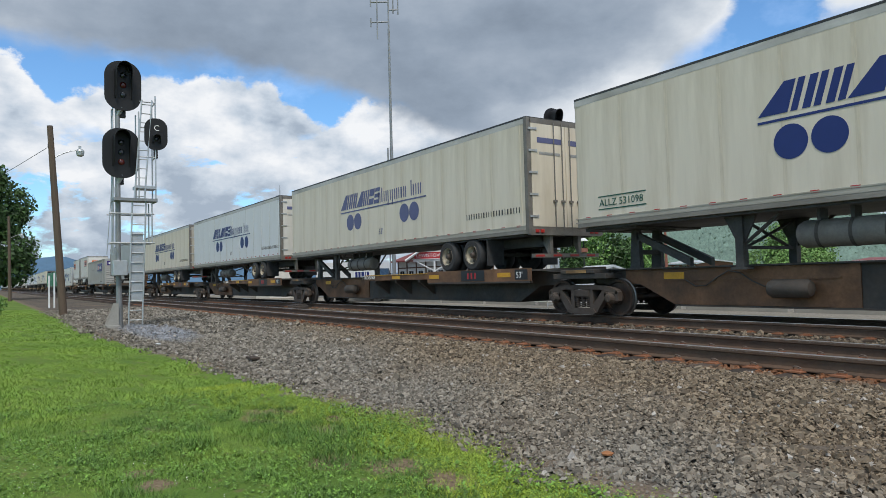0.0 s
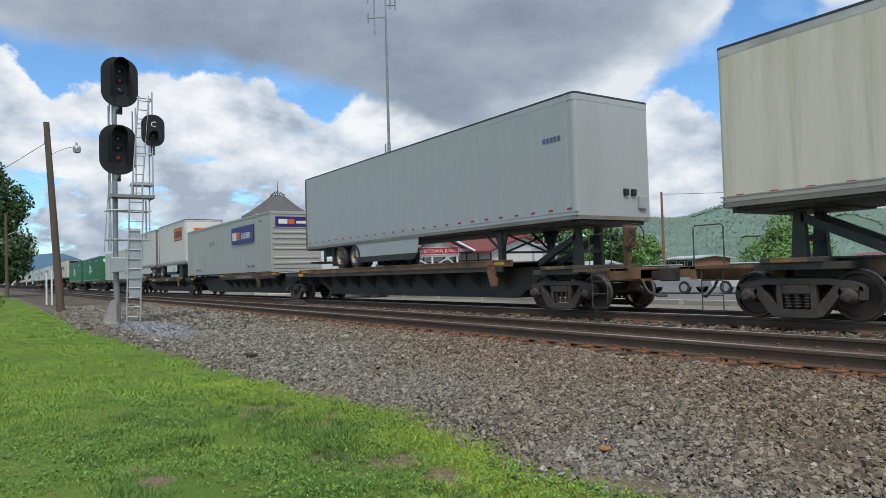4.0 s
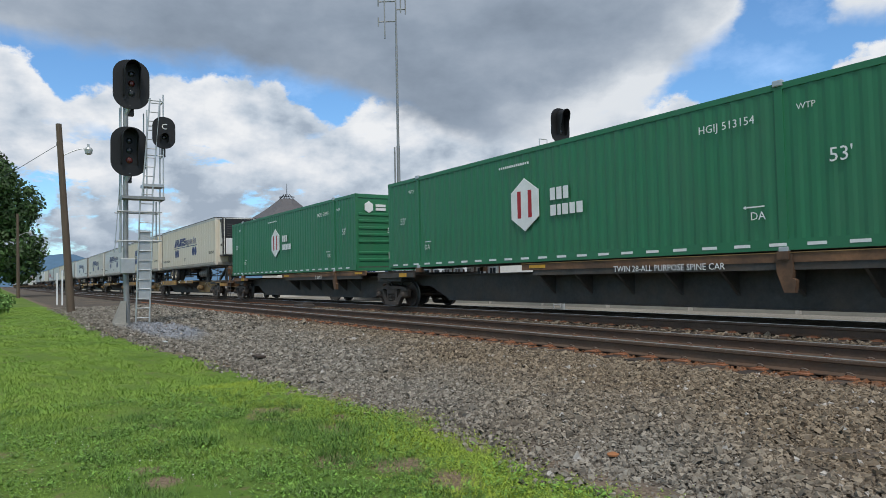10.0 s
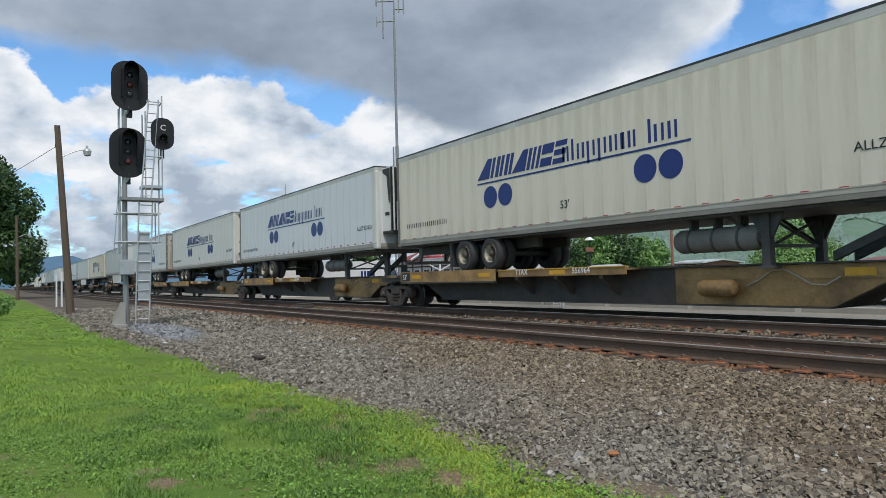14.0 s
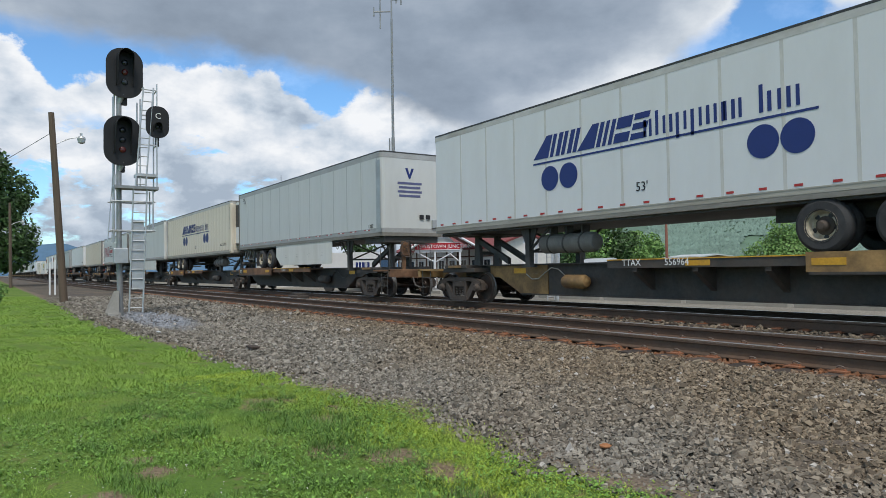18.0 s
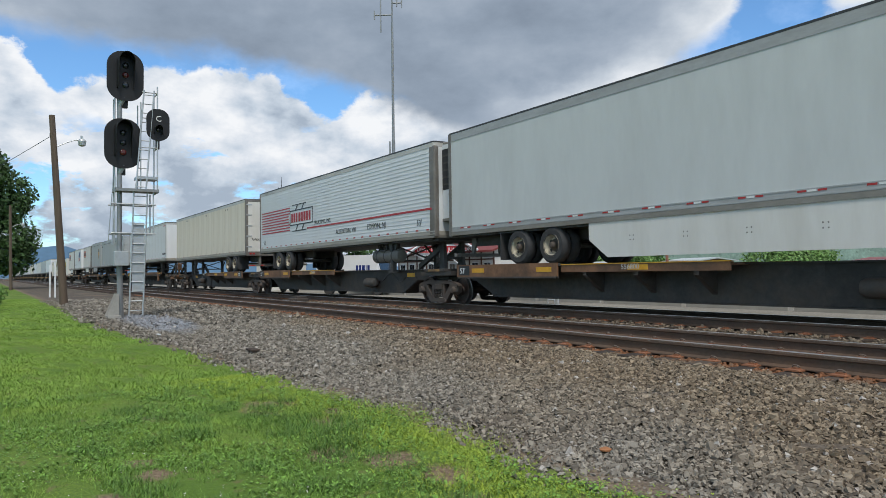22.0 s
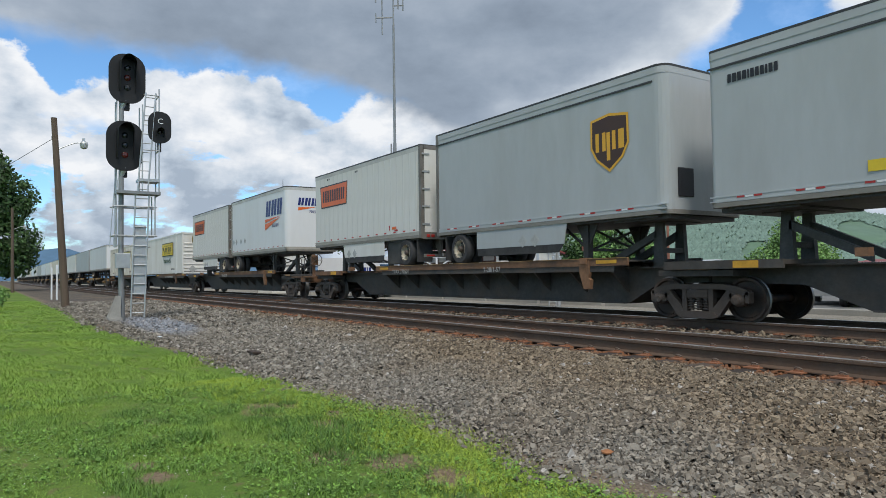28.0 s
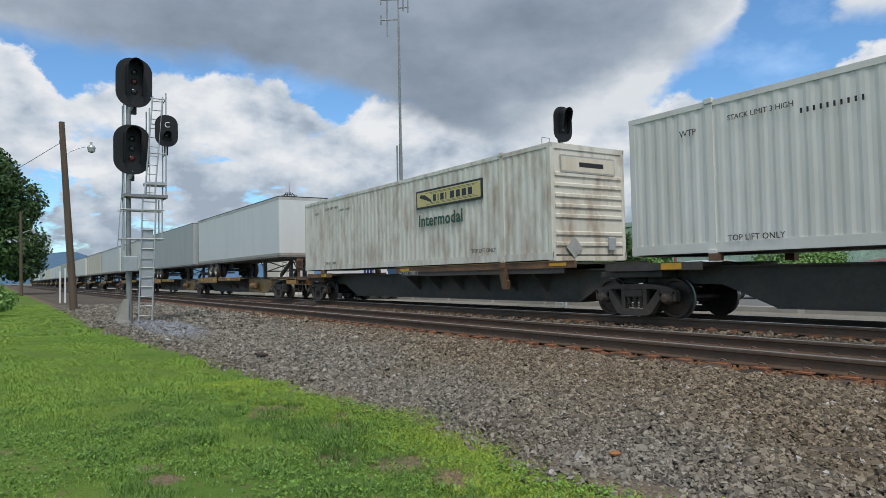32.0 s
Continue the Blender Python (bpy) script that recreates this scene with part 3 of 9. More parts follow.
def build_ground():
    xs = np.concatenate([-np.geomspace(4500, 42, 34), np.arange(-40, 8.1, 0.5), np.geomspace(10, 4500, 26)])
    ys = np.concatenate([-np.geomspace(4500, 8, 24), np.arange(-7, 17.1, 0.25), np.geomspace(18, 4500, 34)])
    gx, gy = np.meshgrid(xs, ys, indexing="ij")
    z = land(gx, gy)
    rng = np.random.default_rng(5)
    z += np.where((gx > -41) & (gx < 9) & (gy < 7) & (gy > -8), rng.normal(0, 0.012, gx.shape), 0)
    v = np.stack([gx, gy, z], -1).reshape(-1, 3)
    nx, ny = gx.shape
    i = (np.arange(nx - 1)[:, None] * ny + np.arange(ny - 1)[None]).ravel()
    f = np.stack([i, i + ny, i + ny + 1, i + 1], -1)
    me = fast_mesh("ground", v, f, M["ground"])
    me.shade_smooth()
    tagged(new("ground", me), "lawn, gravel shoulder and pale gravel yard", kind="structure")


build_ground()


def stones(name, label, x0, x1, y0, y1, count, size, seed, keep=None, lift=0.0):
    """Broken stones lying on the ground, each a lopsided lump."""
    rng = np.random.default_rng(seed)
    x, y = rng.uniform(x0, x1, count), rng.uniform(y0, y1, count)
    if keep is not None:
        k = keep(x, y, rng)
        x, y = x[k], y[k]
    n = len(x)
    base = np.array([(1, 0.2, 0), (0.15, 1, 0), (-1, -0.1, 0), (-0.2, -1, 0), (0.72, 0.3, 0.9), (-0.1, 0.7, 1), (-0.72, -0.2, 0.9), (0.1, -0.72, 1)], float) * 0.5
    v = base[None] * rng.uniform(0.7, 1.25, (n, 8, 1)) + rng.normal(0, 0.085, (n, 8, 3))
    v *= (rng.lognormal(0, 0.30, (n, 1, 1)) * size * 1.15) * rng.uniform(0.65, 1.2, (n, 1, 3)) * np.array([1.1, 0.92, 0.86])
    tilt = rng.normal(0, 0.45, (n, 3)) * np.array([1, 1, 0])
    q = np.concatenate([np.ones((n, 1)), tilt * 0.5], 1)
    q /= np.linalg.norm(q, axis=1, keepdims=True)
    w, a, b, c = q.T
    R3 = np.stack([1 - 2 * (b * b + c * c), 2 * (a * b - c * w), 2 * (a * c + b * w), 2 * (a * b + c * w), 1 - 2 * (a * a + c * c), 2 * (b * c - a * w),
                   2 * (a * c - b * w), 2 * (b * c + a * w), 1 - 2 * (a * a + b * b)], -1).reshape(n, 3, 3)
    s = rng.uniform(0, 2 * np.pi, n)
    Z3 = np.zeros((n, 3, 3))
    Z3[:, 0, 0], Z3[:, 0, 1], Z3[:, 1, 0], Z3[:, 1, 1], Z3[:, 2, 2] = np.cos(s), -np.sin(s), np.sin(s), np.cos(s), 1
    v = np.einsum("nij,nkj->nki", np.einsum("nij,njk->nik", R3, Z3), v)
    v += np.stack([x, y, land(x, y) + size * 0.12 + lift + rng.uniform(-0.42, 0.40, n) * size], -1)[:, None]
    f = np.array([(0, 1, 5), (0, 5, 4), (1, 2, 6), (1, 6, 5), (2, 3, 7), (2, 7, 6), (3, 0, 4), (3, 4, 7), (4, 5, 6), (4, 6, 7)])
    f = (f[None] + 8 * np.arange(n)[:, None, None]).reshape(-1, 3)
    tagged(new(name, fast_mesh(name, v.reshape(-1, 3), f, M["stone"])), label, "ballast", kind="stuff")


# ---------------------------------------------------------------- tracks
def rail_profile():
    w = [(-0.075, 0), (0.075, 0), (0.075, 0.012), (0.012, 0.035), (0.009, 0.13), (0.036, 0.142), (0.036, 0.176), (0.028, 0.186)]
    return w + [(-a, b) for a, b in w[:1:-1]]


TIES = {}


def rail_clip():
    """A bent spring clip that holds the rail's foot."""
    pts = [(-0.04, 0.0, 0.0), (-0.04, 0.0, 0.03), (-0.015, -0.012, 0.045), (0.015, -0.012, 0.045), (0.04, 0.0, 0.03), (0.025, 0.02, 0.012), (0.0, 0.03, 0.015)]
    return Shape().pipe(pts, 0.010, 5).mesh("rail_clip", M["clip"])


def build_track(y, name, label):
    TIES[name] = []
    t = thing(name, label, "railway track", kind="structure", at=(0, y, 0))
    for s in (-0.7525, 0.7525):
        ob = part("rail", Shape().prism([(a + s, b + ZR - 0.186) for a, b in rail_profile()], -1200, 120, "x"), M["rail"], t)
        part("rail_head", Shape().prism([(s - 0.0362, ZR - 0.016), (s - 0.027, ZR + 0.003), (s + 0.027, ZR + 0.003), (s + 0.0362, ZR - 0.016)], -1200, 120, "x"), M["railtop"], ob, "wheel-worn shiny running surface")
    rng = random.Random(int(y * 10))
    tie = Shape().box(-0.115, 0.115, -1.3, 1.3, 0.08, ZR - 0.194, 0.012).mesh("tie", M["tie"])
    plate = Shape()
    for s in (-0.7525, 0.7525):
        plate.box(-0.09, 0.09, s - 0.20, s + 0.20, ZR - 0.194, ZR - 0.176)
        for a in (-0.1, 0.1):
            plate.box(-0.05, 0.05, s + a - 0.02, s + a + 0.02, ZR - 0.18, ZR - 0.16)
    plate = plate.mesh("tie_plate", M["plate"])
    x = -46.0
    while x < 7:
        a = part("tie", tie, None, t, at=(x, rng.uniform(-0.05, 0.05), rng.uniform(-0.012, 0.006)))
        a.rotation_euler.z = rng.uniform(-0.025, 0.025)
        TIES[name].append(x)
        part("tie_plate", plate, None, t, at=(x, 0, 0))
        if name == "track_near" and -24 < x < 0:
            pieces("rail_clip", 0, rail_clip, t, [(x, k, ZR - 0.176) for k in (-0.7525 - 0.1, -0.7525 + 0.1, 0.7525 - 0.1)])
        x += 0.52 + rng.uniform(-0.03, 0.03)
    far = Shape()
    x = -46.5
    while x > -240:
        far.box(x - 0.115, x + 0.115, -1.3, 1.3, 0.08, ZR - 0.194)
        x -= 0.53
    ob = part("tie_row", far, M["tie"], t)
    ob["kind"] = "stuff"
    return t


build_track(NEAR_Y, "track_near", "empty railway track with rusty plates on wooden ties")
build_track(TRAIN_Y, "track_far", "railway track with wooden ties carrying the train")

# ---------------------------------------------------------------- how the train moves
SPEED = ((0, 14.1), (3, 14.1), (7, 14.35), (12, 14.35), (16, 14.05), (18, 13.95), (22, 13.85), (25, 13.9), (28, 14.25), (30, 14.3), (30.5, 14.3), (31, 14.27), (32, 14.1))


def travelled(t):
    ts = np.linspace(0, t, 641)
    v = np.interp(ts, [a for a, _ in SPEED], [b for _, b in SPEED])
    return float(np.sum((v[1:] + v[:-1]) * 0.5) * (t / 640))


MOVING = []       # things that ride along
WHEELSETS = ([], [])


def ride(ob):
    MOVING.append(ob)
    return ob


# ---------------------------------------------------------------- railway wagons
def wheelset_mesh():
    s = Shape()
    for d in (-1, 1):
        y = d * 0.7525
        s.turned([(0.08, -0.09), (0.12, -0.075), (0.14, -0.03), (0.34, -0.02), (0.36, -0.065), (0.412, -0.065), (0.42, 0.03), (0.445, 0.04), (0.445, 0.065), (0.37, 0.065), (0.34, 0.02), (0.14, 0.03), (0.12, 0.07)]
                 if d < 0 else [(0.12, -0.07), (0.14, -0.03), (0.34, -0.02), (0.37, -0.065), (0.445, -0.065), (0.445, -0.04), (0.42, -0.03), (0.412, 0.065), (0.36, 0.065), (0.34, 0.02), (0.14, 0.03), (0.12, 0.075), (0.08, 0.09)],
                 (0, y, 0), "y", 24)
    s.tube((0, -1.06, 0), (0, 1.06, 0), 0.078, n=12)
    me = s.mesh("wheelset", M["wheel"], True)
    me.materials.append(M["bright"])
    for f in me.polygons:
        if all(math.hypot(me.vertices[i].co.x, me.vertices[i].co.z) > 0.409 for i in f.vertices):
            f.material_index = 1
    return me


def sideframe_mesh(d):
    """One cast side frame: arched top bar, two legs to the spring seat, pedestal jaws and bearing caps."""
    s = Shape()
    y0, y1 = d * 1.0 - 0.07, d * 1.0 + 0.07
    s.prism([(-1.10, 0.50), (-1.08, 0.60), (-0.92, 0.655), (-0.55, 0.715), (0.55, 0.715), (0.92, 0.655), (1.08, 0.60), (1.10, 0.50), (0.92, 0.535), (0.56, 0.61), (-0.56, 0.61), (-0.92, 0.535)], y0, y1)
    for k in (-1, 1):
        # sloping tension leg, column beside the springs, jaw, bearing with its end cap
        s.prism([(k * 0.84, 0.56), (k * 0.66, 0.60), (k * 0.33, 0.22), (k * 0.34, 0.07), (k * 0.48, 0.10)], y0, y1)
        s.prism([(k * 0.35, 0.62), (k * 0.25, 0.62), (k * 0.25, 0.17), (k * 0.35, 0.17)], y0 + 0.01, y1 - 0.01)
        s.prism([(k * 1.12, 0.56), (k * 1.04, 0.58), (k * 1.03, 0.36), (k * 1.11, 0.36)], y0, y1)
        s.prism([(k * 0.74, 0.56), (k * 0.70, 0.50), (k * 0.74, 0.36), (k * 0.79, 0.36)], y0, y1)
        s.box(k * 0.89 - 0.13, k * 0.89 + 0.13, y0 - 0.01, y1 + 0.01, 0.49, 0.545, 0.01)
        s.turned([(0.125, -0.09), (0.13, -0.06), (0.13, 0.06), (0.105, 0.10), (0.09, 0.16), (0.04, 0.175)] if d > 0 else [(0.04, -0.175), (0.09, -0.16), (0.105, -0.10), (0.13, -0.06), (0.13, 0.06), (0.125, 0.09)], (k * 0.89, d * 1.0, 0.42), "y", 16)
        for a in (45, 165, 285):
            q = radians(a)
            s.tube((k * 0.89 + 0.055 * math.cos(q), d * 1.14, 0.42 + 0.055 * math.sin(q)), (k * 0.89 + 0.055 * math.cos(q), d * 1.185, 0.42 + 0.055 * math.sin(q)), 0.015, n=6)
    s.prism([(-0.46, 0.08), (-0.38, 0.18), (0.38, 0.18), (0.46, 0.08), (0.34, 0.045), (-0.34, 0.045)], y0 - 0.02, y1 + 0.02)
    # brake beam guide and friction wedge pockets show between the columns
    s.box(-0.24, 0.24, y0 + 0.02, y1 - 0.02, 0.47, 0.56, 0.015)
    return s.mesh("sideframe", M["truck"])


def spring_mesh():
    s = Shape()
    for i in range(5):
        z = 0.215 + i * 0.05
        s.turned([(0.05, 0), (0.075, 0.008), (0.075, 0.022), (0.05, 0.03)], (0, 0, z), "z", 7)
    s.tube((0, 0, 0.2), (0, 0, 0.47), 0.045, n=8)
    return s.mesh("spring", M["truck"])


def add_truck(car, x):
    """A two-axle truck under a wagon: bolster with two side frames, springs and two wheelsets."""
    bol = shared("bolster", lambda: Shape().box(-0.24, 0.24, -1.08, 1.08, 0.44, 0.60, 0.02).box(-0.3, 0.3, -0.35, 0.35, 0.6, 0.74, 0.03)
                 .tube((-0.62, -0.62, 0.36), (-0.62, 0.62, 0.36), 0.05, n=8).tube((0.62, -0.62, 0.36), (0.62, 0.62, 0.36), 0.05, n=8).mesh("truck", M["truck"]))
    t = part("truck", bol, None, car, "cast steel two-axle truck", at=(x, 0, 0))
    for d in (-1, 1):
        part("sideframe", shared(("sf", d), lambda: sideframe_mesh(d)), None, t)
        for k in (-0.17, 0, 0.17):
            part("spring", shared("spring", spring_mesh), None, t, at=(k, d * 1.0, 0))
    for i, k in enumerate((-0.89, 0.89)):
        w = part("wheelset", shared("wheelset", wheelset_mesh), None, t, at=(k, 0, 0.42))
        WHEELSETS[i].append(w)
    return t


DECK = 1.13         # deck of a trailer wagon above the rail heads
RAISE = 0.11        # how much higher an all-purpose wagon carries its trailers


def spine_wagon(u0, u1, left_end, right_end, style, hitch=(), wheels=(), patch="ochre", marks=(), posts=(-6.1, 6.1), brake=True, dark_walk=False):
    """One platform of a spine wagon between the truck centres u0 and u1, standing on the rails.
    left_end / right_end: True where it ends in a coupler. hitch: (place, lean) of the trailer stands. wheels: stretches of wide deck."""
    mid, half = (u0 + u1) / 2, (u1 - u0) / 2
    w = ride(thing("spine_wagon", {"trailer": "black steel spine wagon with worn yellow deck edges", "allpurpose": "black steel spine wagon with rusty brown deck edges"}[style],
                   "railway wagon", "wagons of the train", at=(mid, TRAIN_Y, ZR)))
    a, b = -half, half
    # deep spine that rises over the trucks
    lo, hi = 0.27, DECK - 0.07
    nose = hitch[0][1] if hitch else 1
    deck_z = DECK if style == "trailer" else DECK + RAISE
    l0, l1, r0, r1 = (1.4, 2.3, 1.9, 2.75) if style == "trailer" else (1.9, 3.0, 1.3, 2.1)
    ea, eb = (a - 0.25 if left_end else a + 0.03), (b + 0.25 if right_end else b - 0.03)
    out = [(ea, 0.74), (a + l0, 0.70), (a + l1, lo), (b - r1, lo), (b - r0, 0.70), (eb, 0.74), (eb, hi), (ea, hi)]
    part("spine", Shape().prism(out, -0.62, 0.62).box(a + l1 + 0.05, b - r1 - 0.05, -0.7, 0.7, lo - 0.015, lo + 0.012).box(ea + 0.04, eb - 0.04, -0.75, 0.75, hi - 0.02, hi + 0.012), M["spine"], w)
    edge = M["ochre"] if patch == "ochre" else M["brown"]
    bare_side = M["ochre"] if patch == "ochre" else M["brown"] if mid > -70 else M["spine_side"]
    if style == "trailer":
        for p, q in wheels:
            deck = part("deck", Shape().box(p, q, -1.32, 1.32, DECK - 0.05, DECK), M["spine"], w)
            for d in (-1, 1):
                part("side_sill", Shape().box(p, q, d * 1.33 - 0.02, d * 1.33 + 0.02, DECK - 0.30, DECK + 0.03), edge, deck)
                part("lower_lip", Shape().box(p + 0.05, q - 0.05, d * 1.30 - 0.05, d * 1.30 + 0.05, DECK - 0.345, DECK - 0.30), M["spine"], deck)
            part("mark_box", Shape().box(q - 0.62, q - 0.12, -1.356, -1.351, DECK - 0.26, DECK + 0.0) if nose < 0 else Shape().box(p + 0.12, p + 0.62, -1.356, -1.351, DECK - 0.26, DECK + 0.0), M["ink"], deck, "black number box")
            part("marking", letters("53'", 0.16, M["tape_white"]), None, deck, at=((q - 0.57) if nose < 0 else (p + 0.17), -1.358, DECK - 0.21))
            pieces("patch", "long", lambda: Shape().box(0, 0.55, -1.358, -1.351, DECK - 0.19, DECK - 0.07).mesh("patch", M["gold_worn"]), deck, [((q - 1.35) if nose < 0 else (p + 0.75), 0, 0), ((p + 0.1) if nose < 0 else (q - 0.75), 0, 0)], "worn yellow patch")
            if patch == "brown" and nose < 0 and mid > -70:
                lb = part("mark_box", Shape().box((p + q) / 2 - 0.6, (p + q) / 2 + 0.5, -1.356, -1.351, DECK - 0.28, DECK + 0.02), M["ink"], deck, "black panel")
                pieces("mark_bar", "red", lambda: Shape().box(0, 0.07, -1.360, -1.355, DECK - 0.22, DECK - 0.05).mesh("mark_bar", M["crimson"]), deck, [((p + q) / 2 - 0.3 + 0.17 * i, 0, 0) for i in range(3)], "faded red bar")
        full = (min(p for p, _ in wheels) - 0.2, max(q for _, q in wheels) + 0.2)
        # shallow walkway edge beyond the wheel deck, with a bare yellow lip on top
        for p, q in ((full[0] - 4.3, full[0] + 0.2), (full[1] - 0.2, full[1] + 4.3)):
            p, q = max(p, a + 1.6), min(q, b - 1.6)
            if q - p > 1.5:
                wk = part("walkway", Shape().box(p, q, -1.18, 1.18, DECK - 0.10, DECK - 0.06).box(p, q, -1.22, -1.18, DECK - 0.20, DECK - 0.03).box(p, q, 1.18, 1.22, DECK - 0.20, DECK - 0.03), M["spine"] if dark_walk else edge, w, "worn deck edge")
                part("lip", Shape().box(p, q, -1.235, -1.17, DECK - 0.03, DECK - 0.008), M["gold_worn"], wk, "worn yellow lip")
                part("patch", Shape().box((p + q) / 2 - 0.2, (p + q) / 2 + 0.35, -1.226, -1.2205, DECK - 0.165, DECK - 0.055), M["gold_worn"], wk, "worn yellow patch")
                pieces("bracket", "trailer", lambda: Shape().prism([(-1.2, DECK - 0.1), (-1.2, DECK - 0.28), (-1.08, DECK - 0.36), (-0.62, 0.45), (-0.62, DECK - 0.1)], -0.06, 0.06, "x").mesh("bracket", M["truck"]), w,
                       [(p + (q - p) * (i + 0.5) / 3, 0, 0) for i in range(3)])
        # bare spine side at the stand's end
        k = b if nose > 0 else a
        far_end = k - nose * (6.0 if dark_walk is False else 3.4)
        sp = part("spine_side", Shape().prism([(k - nose * (r0 if nose > 0 else l0), 0.72), (k - nose * (r1 if nose > 0 else l1), lo + 0.02), (far_end, lo + 0.02), (far_end, hi - 0.03), (k - nose * 1.0, hi - 0.03), (k - nose * 1.0, 0.73)], -0.655, -0.622), bare_side, w, "dirty painted spine side")
        part("stiffener", Shape().box(min(k - nose * 1.9, far_end + nose * 0.3), max(k - nose * 1.9, far_end + nose * 0.3), -0.685, -0.654, (lo + hi) / 2 + 0.12, (lo + hi) / 2 + 0.15), bare_side, sp)
        part("patch", Shape().box(k - nose * 2.3 - 0.25, k - nose * 2.3 + 0.25, -0.662, -0.6555, hi - 0.24, hi - 0.1), M["gold_worn"], sp, "worn yellow patch")
        pts = [(k - nose * (2.6 + 0.25 * i), -0.70, hi - 0.25 - 0.16 * math.sin(i * 1.1)) for i in range(8)]
        part("brake_hose", Shape().pipe(pts, 0.014, 5), M["rail_dirty"] if patch == "ochre" else M["black"], w, "loose brake hose")
    else:
        p, q = min([a + 7.4] + [x - 0.6 for x, _ in wheels]), b - 1.55
        for d in (-1, 1):
            part("side_sill", Shape().box(p, q, d * 1.26 - 0.03, d * 1.26 + 0.03, DECK - 0.13, DECK + 0.03), M["brown"] if d < 0 else M["spine"], w, "rusty deck edge", at=(0, 0, RAISE))
            part("side_web", Shape().box(p + 0.4, q - 0.4, d * 1.24 - 0.03, d * 1.24 + 0.03, DECK - 0.26, DECK - 0.13), M["spine"], w, at=(0, 0, RAISE))
        part("deck", Shape().box(p, q, -1.22, 1.22, DECK - 0.05, DECK - 0.01), M["spine"], w, at=(0, 0, RAISE))
        for x in posts:
            for d in (-1, 1):
                block = Shape().box(x - 0.1, x + 0.1, d * 1.27 - 0.09, d * 1.27 + 0.09, DECK + 0.02, DECK + 0.16)
                if x > 0:
                    block.prism([(x - 0.15, DECK + 0.1), (x + 0.15, DECK + 0.1), (x + 0.15, DECK - 0.2), (x + 0.13, DECK - 0.30), (x + 0.2, DECK - 0.34), (x + 0.17, DECK - 0.55), (x - 0.02, DECK - 0.55), (x - 0.14, DECK - 0.2)], d * 1.27 - 0.05, d * 1.27 + 0.05)
                part("pedestal", block, M["brown"], w, "rusty container pedestal", at=(0, 0, RAISE - 0.1))
        pieces("patch", "flat", lambda: Shape().box(0, 0.6, -1.298, -1.291, DECK - 0.06, DECK + 0.02).mesh("patch", M["gold_worn"]), w, [(p + 0.3, 0, RAISE - 0.02), (q - 0.9, 0, RAISE - 0.02)], "worn yellow patch")
        part("lip", Shape().box(p, q, -1.31, -1.24, DECK + 0.03, DECK + 0.045), M["ochre"], w, "worn yellow lip", at=(0, 0, RAISE))
        pieces("rib", "allpurpose", lambda: Shape().prism([(-1.2, DECK), (-1.2, DECK - 0.12), (-0.62, 0.5), (-0.62, DECK)], -0.03, 0.03, "x").mesh("rib", M["spine"]), w,
               [(p + 0.5 + 1.3 * i, 0, 0) for i in range(int((q - p - 1.0) / 1.3) + 1)])
        # short stub deck at the other end
        part("stub_deck", Shape().box(a - 0.6, a + 1.9, -1.22, 1.22, DECK - 0.06, DECK + 0.02).box(a - 0.6, a + 1.9, -1.29, -1.22, DECK - 0.13, DECK + 0.03).box(a - 0.6, a + 1.9, 1.22, 1.29, DECK - 0.13, DECK + 0.03), M["brown"] if left_end else M["spine"], w, "rusty end deck")
        part("patch", Shape().box(a + 0.95, a + 1.45, -1.298, -1.2905, DECK - 0.115, DECK + 0.015), M["gold_worn"], w, "worn yellow patch")
    # brake reservoir hung on the spine
    if style == "trailer":
        rx = (b - a) * 0.22 * nose
        part("air_reservoir", Shape().turned([(0.04, -0.42), (0.13, -0.38), (0.17, -0.3), (0.17, 0.3), (0.13, 0.38), (0.04, 0.42)], (rx, -0.86, 0.62), "x", 14), M["ochre"] if patch == "ochre" else M["spine"], w, smooth=True)
    # trailer stands
    up = deck_z - 1.0
    for x, lean in hitch:
        st = part("trailer_stand", Shape().box(x - 0.42, x + 0.42, -0.5, 0.5, 1.92 + up - 0.13, 1.975 + up - 0.13), M["black"], w, "black steel trailer stand")
        part("cross_tie", Shape().box(x - 0.09, x + 0.09, -0.4, 0.4, 1.38, 1.48), M["black"], st)
        for d in (-1, 1):
            y = d * 0.36
            part("upright", Shape().prism([(x - 0.16, DECK - 0.1), (x + 0.14, DECK - 0.1), (x + 0.09, 1.93 + up - 0.13), (x - 0.09, 1.93 + up - 0.13)], y - 0.06, y + 0.06), M["black"], st)
            part("diagonal", Shape().raw([(x - lean * 0.05, y - 0.06, 1.72), (x - lean * 0.05, y + 0.06, 1.72), (x - lean * 0.05, y + 0.06, 1.88), (x - lean * 0.05, y - 0.06, 1.88),
                    (x - lean * 1.45, y - 0.06, DECK - 0.05), (x - lean * 1.45, y + 0.06, DECK - 0.05), (x - lean * 1.45, y + 0.06, DECK + 0.12), (x - lean * 1.45, y - 0.06, DECK + 0.12)],
                   [(0, 1, 2, 3), (7, 6, 5, 4), (0, 4, 5, 1), (1, 5, 6, 2), (2, 6, 7, 3), (3, 7, 4, 0)]), M["black"], st)
